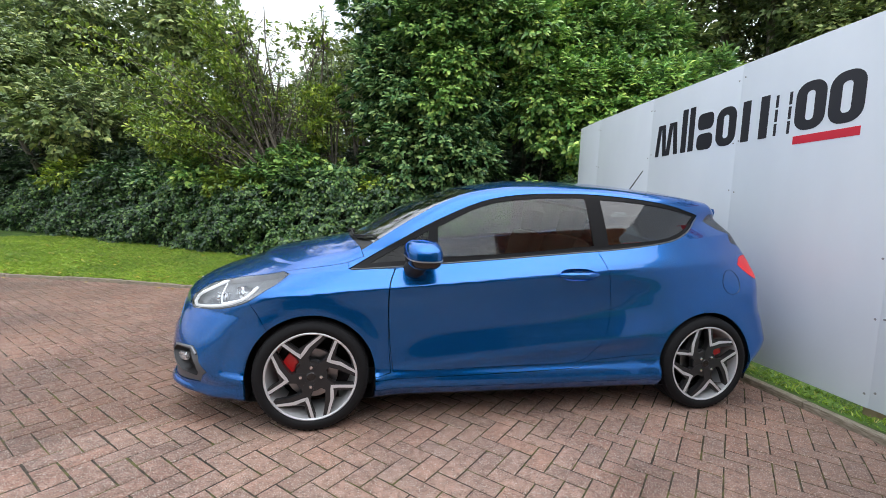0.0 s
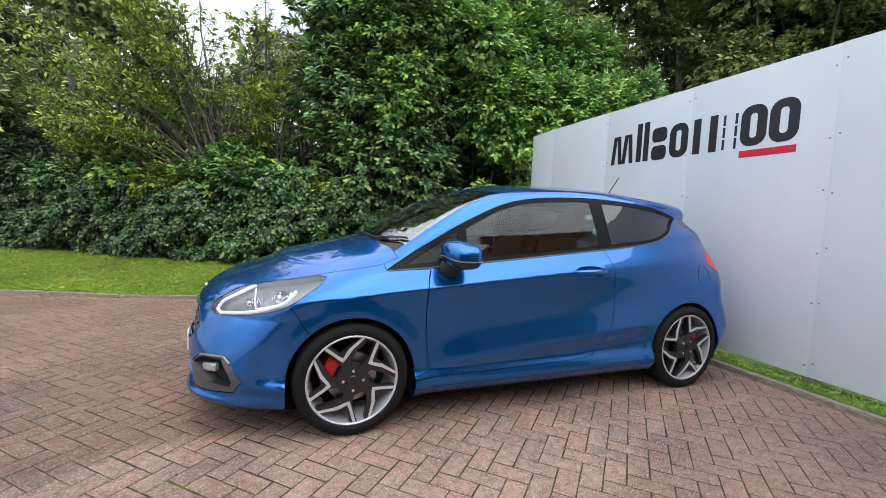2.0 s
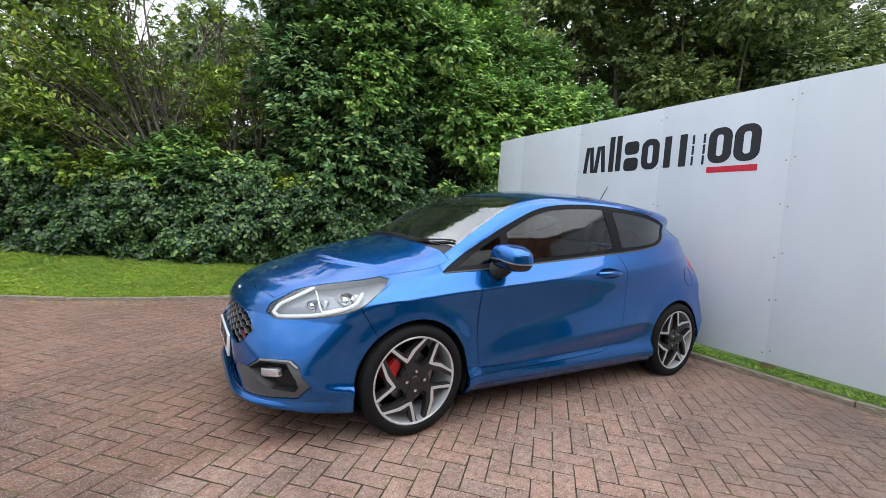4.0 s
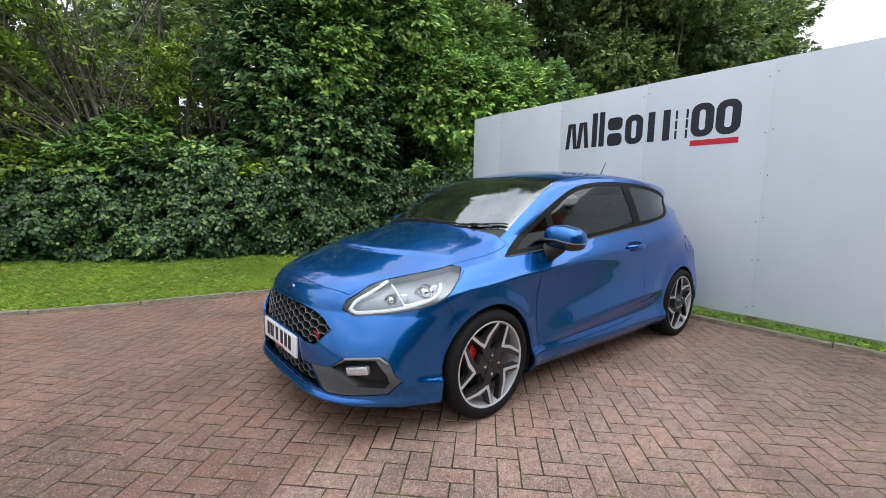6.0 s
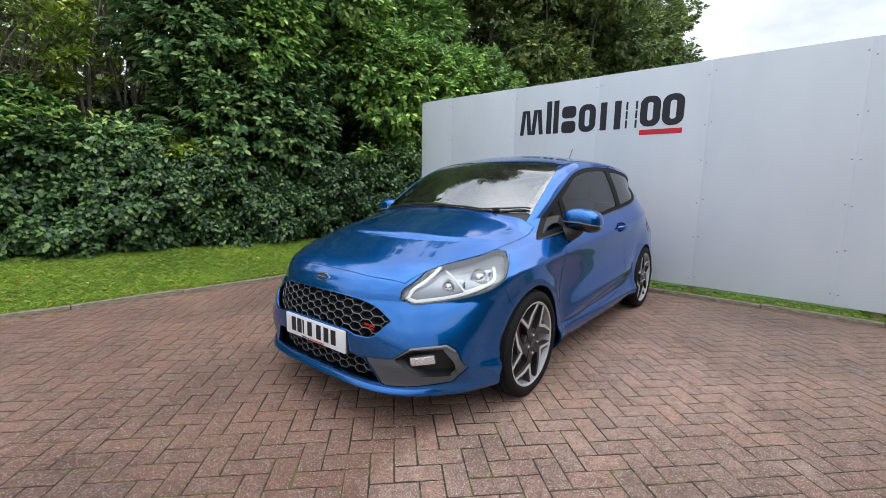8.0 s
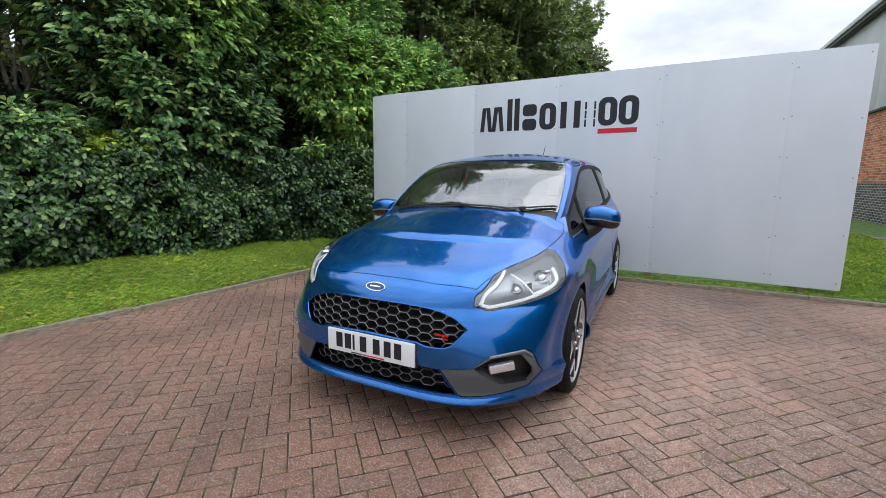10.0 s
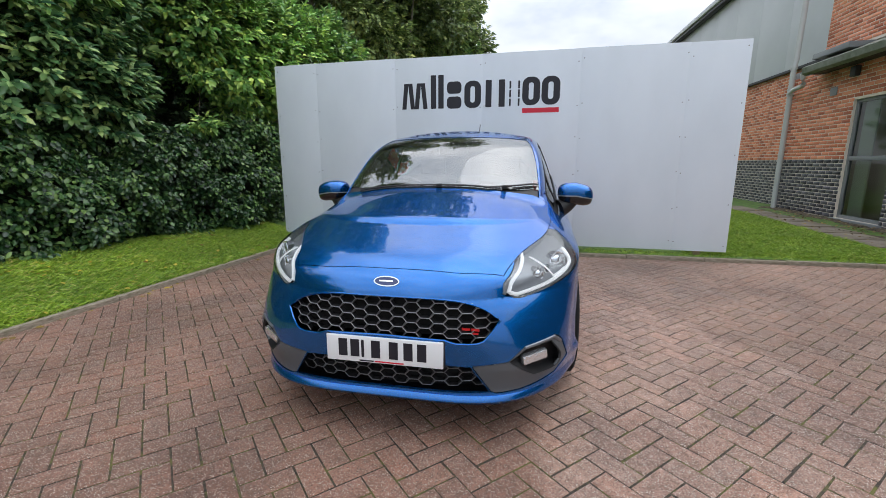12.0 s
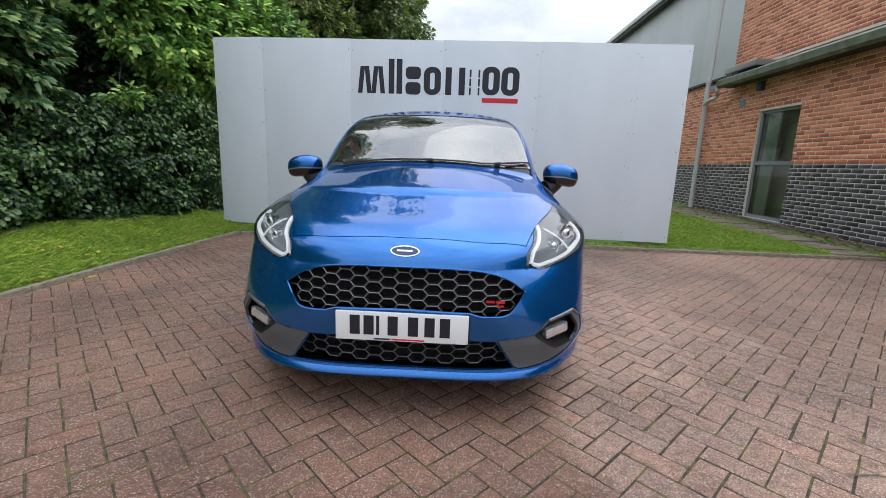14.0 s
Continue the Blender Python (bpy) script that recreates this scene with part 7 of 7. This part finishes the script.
bpart("cable", box_bm(-8.2, -8.16, 6.70, 6.76, 0.1, 3.3, bevel=0.005), trim_dark, "black joint strip")
bpart("air_brick", box_bm(-6.72, -6.52, ANNEX_Y - 0.012, ANNEX_Y + 0.01, 2.52, 2.68, bevel=0.004), frame_grey, "grey vent grille")
bpart("wall_box", box_bm(-6.1, -5.95, ANNEX_Y - 0.09, ANNEX_Y + 0.0, 2.78, 2.96, bevel=0.01), trim_dark, "small black box")
# window: frame, transom, panes, sill, blind inside, dark room
win = bpart("window", box_bm(WIN[0], WIN[0] + 0.06, ANNEX_Y + 0.05, ANNEX_Y + 0.11, WIN[2], WIN[3], bevel=0.004), frame_grey, "tall grey framed window")
for nm, bx_ in (("stile", (WIN[1] - 0.06, WIN[1], WIN[2], WIN[3])), ("head_rail", (WIN[0] + 0.06, WIN[1] - 0.06, WIN[3] - 0.06, WIN[3])), ("bottom_rail", (WIN[0] + 0.06, WIN[1] - 0.06, WIN[2], WIN[2] + 0.06)), ("transom", (WIN[0] + 0.06, WIN[1] - 0.06, 1.25, 1.33))):
    bpart(nm, box_bm(bx_[0], bx_[1], ANNEX_Y + 0.05, ANNEX_Y + 0.11, bx_[2], bx_[3], bevel=0.004), frame_grey, "", win)
for z0, z1 in ((WIN[2] + 0.06, 1.25), (1.33, WIN[3] - 0.06)):
    bm = bmesh.new()
    bm.faces.new([bm.verts.new(p) for p in ((WIN[0] + 0.06, ANNEX_Y + 0.08, z0), (WIN[1] - 0.06, ANNEX_Y + 0.08, z0), (WIN[1] - 0.06, ANNEX_Y + 0.08, z1), (WIN[0] + 0.06, ANNEX_Y + 0.08, z1))])
    bpart("pane", bm, pane_glass, "", win)
bpart("sill", box_bm(WIN[0] - 0.08, WIN[1] + 0.08, ANNEX_Y - 0.07, ANNEX_Y + 0.05, WIN[2] - 0.06, WIN[2] - 0.002, bevel=0.01), frame_grey, "grey window sill", win)
blind = material("pale_blind", (0.78, 0.8, 0.8), 0.8)
bpart("blind", box_bm(WIN[0] + 0.08, WIN[0] + 0.43, ANNEX_Y + 0.16, ANNEX_Y + 0.19, WIN[2] + 0.05, WIN[3] - 0.05, bevel=0.005), blind, "pale gathered blind")
room_mat = material("dim_room", (0.42, 0.46, 0.45), 0.9)
bm = bmesh.new()
box(bm, -6.6, -4.3, ANNEX_Y + 0.31, ANNEX_Y + 2.3, 0.0, 2.6)
bmesh.ops.delete(bm, geom=[f for f in bm.faces if f.calc_center_median().y < ANNEX_Y + 0.35], context="FACES_ONLY")
bmesh.ops.reverse_faces(bm, faces=bm.faces[:])
bpart("room_lining", bm, room_mat, "dim office interior")
# slab path beside a strip of bare soil along the wall foot
path = tagged(new("path"), "wet concrete slab path along the brick wall", "path", kind="structure")
px = -8.4
while px < -2.2:
    w = 0.6 + random.uniform(-0.004, 0.004)
    top = float(flat_z(px, 5.4)) + 0.012 + random.uniform(-0.005, 0.005)
    mesh_object("slab", box_bm(px, min(px + w, -2.06) - 0.01, 5.2 + random.uniform(-0.012, 0.012), 5.79 + random.uniform(-0.012, 0.012), top - 0.12, top, bevel=0.008), slab, path)
    px += w
soil_mat = material("wet_soil", (0.05, 0.037, 0.025), 0.85)
n_, l_, b_ = nodes_of(soil_mat)
l_.new(ramp_node(soil_mat, noise_node(soil_mat, 14.0, 7.0), [(0.32, (0.025, 0.018, 0.012)), (0.55, (0.09, 0.065, 0.042)), (0.72, (0.17, 0.13, 0.085))]), b_.inputs["Base Color"])
bump_node(soil_mat, noise_node(soil_mat, 60.0, 4.0), 0.8, 0.02)
bm = bmesh.new()
rows = []
for x in np.arange(-8.4, -2.0, 0.09):
    rows.append([bm.verts.new((x, y, float(flat_z(x, y)) - 0.012 + 0.03 * noise.noise(Vector((x * 4, y * 4, 0))) + 0.015 * noise.noise(Vector((x * 11, y * 11, 3))) + 0.03 * (y > 6.2))) for y in np.linspace(5.75, ANNEX_Y + 0.02, 9)])
for a, b in zip(rows, rows[1:]):
    for k in range(8):
        bm.faces.new((a[k], b[k], b[k + 1], a[k + 1]))
bmesh.ops.recalc_face_normals(bm, faces=bm.faces[:])
if sum(f.normal.z for f in bm.faces) < 0:
    bmesh.ops.reverse_faces(bm, faces=bm.faces[:])
tagged(mesh_object("soil_bed", bm, soil_mat), "bare damp soil along the foot of the wall", "soil", kind="structure")
# dead leaves on the soil and the slabs
qx = rng.uniform(-7.5, -2.1, 420)
qy = 5.2 + 1.2 * rng.uniform(0, 1, len(qx)) ** 0.6
qz = flat_z(qx, qy) + 0.02
litter_mat = leaf_material("dead_leaf", (0.06, 0.04, 0.02), (0.15, 0.1, 0.05), (0.3, 0.22, 0.09), 0.6)
va, fa = leaf_arrays(np.column_stack([qx, qy, qz]), np.column_stack([rng.normal(0, 1, len(qx)), rng.normal(0, 1, len(qx)), rng.normal(0, 0.15, len(qx))]),
                     np.column_stack([rng.normal(0, 0.3, len(qx)), rng.normal(0, 0.3, len(qx)), np.ones(len(qx))]), rng.uniform(0.03, 0.07, len(qx)), rng.uniform(0.012, 0.025, len(qx)))
tagged(new("leaf_litter", quick_mesh("leaf_litter", va, fa, litter_mat)), "brown dead leaves scattered along the wall", "leaves", kind="stuff")
# a thin twig lying on the paving
bm = bmesh.new()
tube(bm, [(2.277, 1.645, 0.005), (2.284, 1.69, 0.007), (2.275, 1.74, 0.006), (2.283, 1.80, 0.005)], [0.002, 0.003, 0.003, 0.0015], 6)
tagged(mesh_object("twig", bm, bark_mat), "thin pale dry twig lying on the paving", "twig")

# ---- herringbone block paving: pieces last ----
paver_mat = material("brown_paving_block", (0.22, 0.13, 0.1), 0.62)
n_, l_, b_ = nodes_of(paver_mat)
tone = ramp_node(paver_mat, info_random(paver_mat, "object"), [(0.0, (0.4, 0.26, 0.21)), (0.3, (0.45, 0.285, 0.225)), (0.6, (0.49, 0.31, 0.243)), (0.85, (0.505, 0.295, 0.222)), (1.0, (0.46, 0.315, 0.26))])


def paver_look(m, tone):
    n, l, b = nodes_of(m)
    geo = n.new("ShaderNodeNewGeometry")
    def tex(scale, detail, rough=0.6):
        t = n.new("ShaderNodeTexNoise")
        t.inputs["Scale"].default_value, t.inputs["Detail"].default_value, t.inputs["Roughness"].default_value = scale, detail, rough
        l.new(geo.outputs["Position"], t.inputs["Vector"])
        return t.outputs[0]
    vor = n.new("ShaderNodeTexVoronoi")
    vor.inputs["Scale"].default_value = 190.0
    l.new(geo.outputs["Position"], vor.inputs["Vector"])
    speck = ramp_node(m, vor.outputs["Color"], [(0.52, (0, 0, 0)), (0.6, (1, 1, 1))])
    dots = ramp_node(m, vor.outputs["Distance"], [(0.22, (1, 1, 1)), (0.48, (0, 0, 0))])
    fleck = mix_node(m, 1.0, speck, dots, "MULTIPLY")
    stain = ramp_node(m, tex(0.75, 5.0), [(0.36, (0.55, 0.52, 0.52)), (0.5, (0.9, 0.88, 0.87)), (0.64, (1.15, 1.13, 1.1))])
    grime = ramp_node(m, tex(22.0, 8.0, 0.75), [(0.3, (0.42, 0.41, 0.4)), (0.5, (0.9, 0.89, 0.88)), (0.66, (1.22, 1.2, 1.18))])
    c = mix_node(m, 1.0, mix_node(m, 1.0, tone, stain, "MULTIPLY"), grime, "MULTIPLY")
    # a dry wedge beside the car; the rest is still damp from the rain
    sep = n.new("ShaderNodeSeparateXYZ")
    l.new(geo.outputs["Position"], sep.inputs[0])

    def math_node(op, a, b2, clamp=False):
        k = n.new("ShaderNodeMath")
        k.operation, k.use_clamp = op, clamp
        for sock, v in ((k.inputs[0], a), (k.inputs[1], b2)):
            if isinstance(v, (int, float)):
                sock.default_value = v
            else:
                l.new(v, sock)
        return k.outputs[0]
    x_, y_ = sep.outputs[0], sep.outputs[1]
    e1 = math_node("SUBTRACT", y_, math_node("ADD", math_node("MULTIPLY", x_, 0.3), 0.05))
    e2 = math_node("SUBTRACT", math_node("ADD", math_node("MULTIPLY", x_, 0.56), 1.6), y_)
    edge = math_node("ADD", math_node("MINIMUM", e1, e2), math_node("MULTIPLY", math_node("SUBTRACT", tex(2.5, 5.0), 0.5), 0.4))
    right = ramp_node(m, math_node("ADD", math_node("MULTIPLY", e2, 2.0), 0.5, True), [(0.0, (0.77, 0.735, 0.71)), (1.0, (0.62, 0.52, 0.48))])
    dry = math_node("ADD", math_node("MULTIPLY", edge, 6.0), 0.5, True)
    c = mix_node(m, dry, mix_node(m, 1.0, c, right, "MULTIPLY"), c)
    c = mix_node(m, fleck, c, (0.8, 0.72, 0.63))
    l.new(c, b.inputs["Base Color"])
    wet = mix_node(m, dry, ramp_node(m, tex(0.9, 4.0), [(0.35, (0.3, 0.3, 0.3)), (0.6, (0.55, 0.55, 0.55))]), (0.72, 0.72, 0.72))
    l.new(wet, b.inputs["Roughness"])
    pits = ramp_node(m, tex(150.0, 2.0, 0.7), [(0.36, (0.35, 0.33, 0.32)), (0.46, (1, 1, 1))])
    l.new(mix_node(m, 1.0, c, pits, "MULTIPLY"), b.inputs["Base Color"])
    bump_node(m, tex(260.0, 3.0), 1.0, 0.008)


paver_look(paver_mat, tone)
far_mat = material("brown_paving_block_far", (0.22, 0.13, 0.1), 0.62)
n_, l_, b_ = nodes_of(far_mat)
tone2 = ramp_node(far_mat, info_random(far_mat, "island"), [(0.0, (0.4, 0.26, 0.21)), (0.3, (0.45, 0.285, 0.225)), (0.6, (0.49, 0.31, 0.243)), (0.85, (0.505, 0.295, 0.222)), (1.0, (0.46, 0.315, 0.26))])
paver_look(far_mat, tone2)

M = 0.1035          # half a block's length with its joint
PHASE = (0.007, -0.034)  # shift of the bond along its own axes
TURN = radians(45)
ct, st = math.cos(TURN), math.sin(TURN)


def block_arrays():
    L, W, e = M - 0.0034, M / 2 - 0.0034, 0.0034
    v = [(sx * (L - d), sy * (W - d), z) for d, z in ((0, -0.012), (0, -0.0012), (e, 0)) for sx, sy in ((-1, -1), (1, -1), (1, 1), (-1, 1))]
    f = [(8, 9, 10, 11)]
    for a in (0, 4):
        f += [(a + k, a + (k + 1) % 4, a + 4 + (k + 1) % 4, a + 4 + k) for k in range(4)]
    return np.array(v), np.array(f)


bv, bf = block_arrays()
def worn(v):
    """The same block with its four corners a little out of true."""
    off = np.tile(rng.normal(0, 0.0013, (4, 2)), (3, 1))
    w = v.copy()
    w[:, :2] += off
    return w


paver_meshes = [quick_mesh("paver", worn(bv), bf, paver_mat, False) for _ in range(12)]


def place_of(i, j):
    """Centre and turn of the block whose first square is (i, j), or None."""
    c = (i + j) % 4
    if c == 0:
        u, v, q = i + 1.0, j + 0.5, 0
    elif c == 2:
        u, v, q = i + 0.5, j + 1.0, 1
    else:
        return None
    u, v = u * M + PHASE[0], v * M + PHASE[1]
    return u * ct - v * st, u * st + v * ct, TURN + q * math.pi / 2


near, rest = [], []
R = 110
for i in range(-R, R):
    for j in range(-R, R):
        p = place_of(i, j)
        if p is None or not (-2.15 < p[0] < 8.0 and p[1] < 9.0):
            continue
        if p[0] < 8.0 and p[1] < float(kerb_line(p[0])) - 0.05 or p[0] < BOARD_KERB_X - 0.009 * p[1] - 0.05:
            continue
        (near if math.hypot(p[0] - 2.65, p[1] - 1.55) < 1.36 else rest).append(p)
pavement = tagged(new("pavement"), "worn brown block paving laid in herringbone, damp and speckled", "paving", kind="structure")
for x, y, a in near[:300]:
    ob = new("paver", random.choice(paver_meshes))
    ob.parent = pavement
    ob.scale = (1 - random.uniform(0, 0.02), 1 - random.uniform(0, 0.03), 1)
    ob.location = (x, y, random.uniform(-0.0007, 0.0009))
    ob.rotation_euler = (random.uniform(-0.004, 0.004), random.uniform(-0.004, 0.004), a + random.uniform(-0.008, 0.008))
rest += near[300:]
arr = np.array(rest)
k = len(arr)
ca, sa = np.cos(arr[:, 2] + rng.normal(0, 0.005, k)), np.sin(arr[:, 2] + rng.normal(0, 0.005, k))
lift = rng.uniform(-0.0007, 0.0009, k)
tx, ty = rng.normal(0, 0.004, k), rng.normal(0, 0.004, k)
grow = 1 - 0.016 * rng.uniform(0, 1, (k, 1)) + np.tile(rng.normal(0, 0.011, (k, 4)), (1, 3))
X = bv[None, :, 0] * grow * ca[:, None] - bv[None, :, 1] * grow * sa[:, None] + arr[:, :1]
Y = bv[None, :, 0] * grow * sa[:, None] + bv[None, :, 1] * grow * ca[:, None] + arr[:, 1:2]
Z = bv[None, :, 2] + lift[:, None] + bv[None, :, 0] * tx[:, None] + bv[None, :, 1] * ty[:, None]
me = quick_mesh("far_pavers", np.stack([X, Y, Z], 2).reshape(-1, 3), (bf[None] + np.arange(k)[:, None, None] * len(bv)).reshape(-1, 4), far_mat, False)
far = tagged(new("far_pavers", me), kind="stuff")
far.parent = pavement
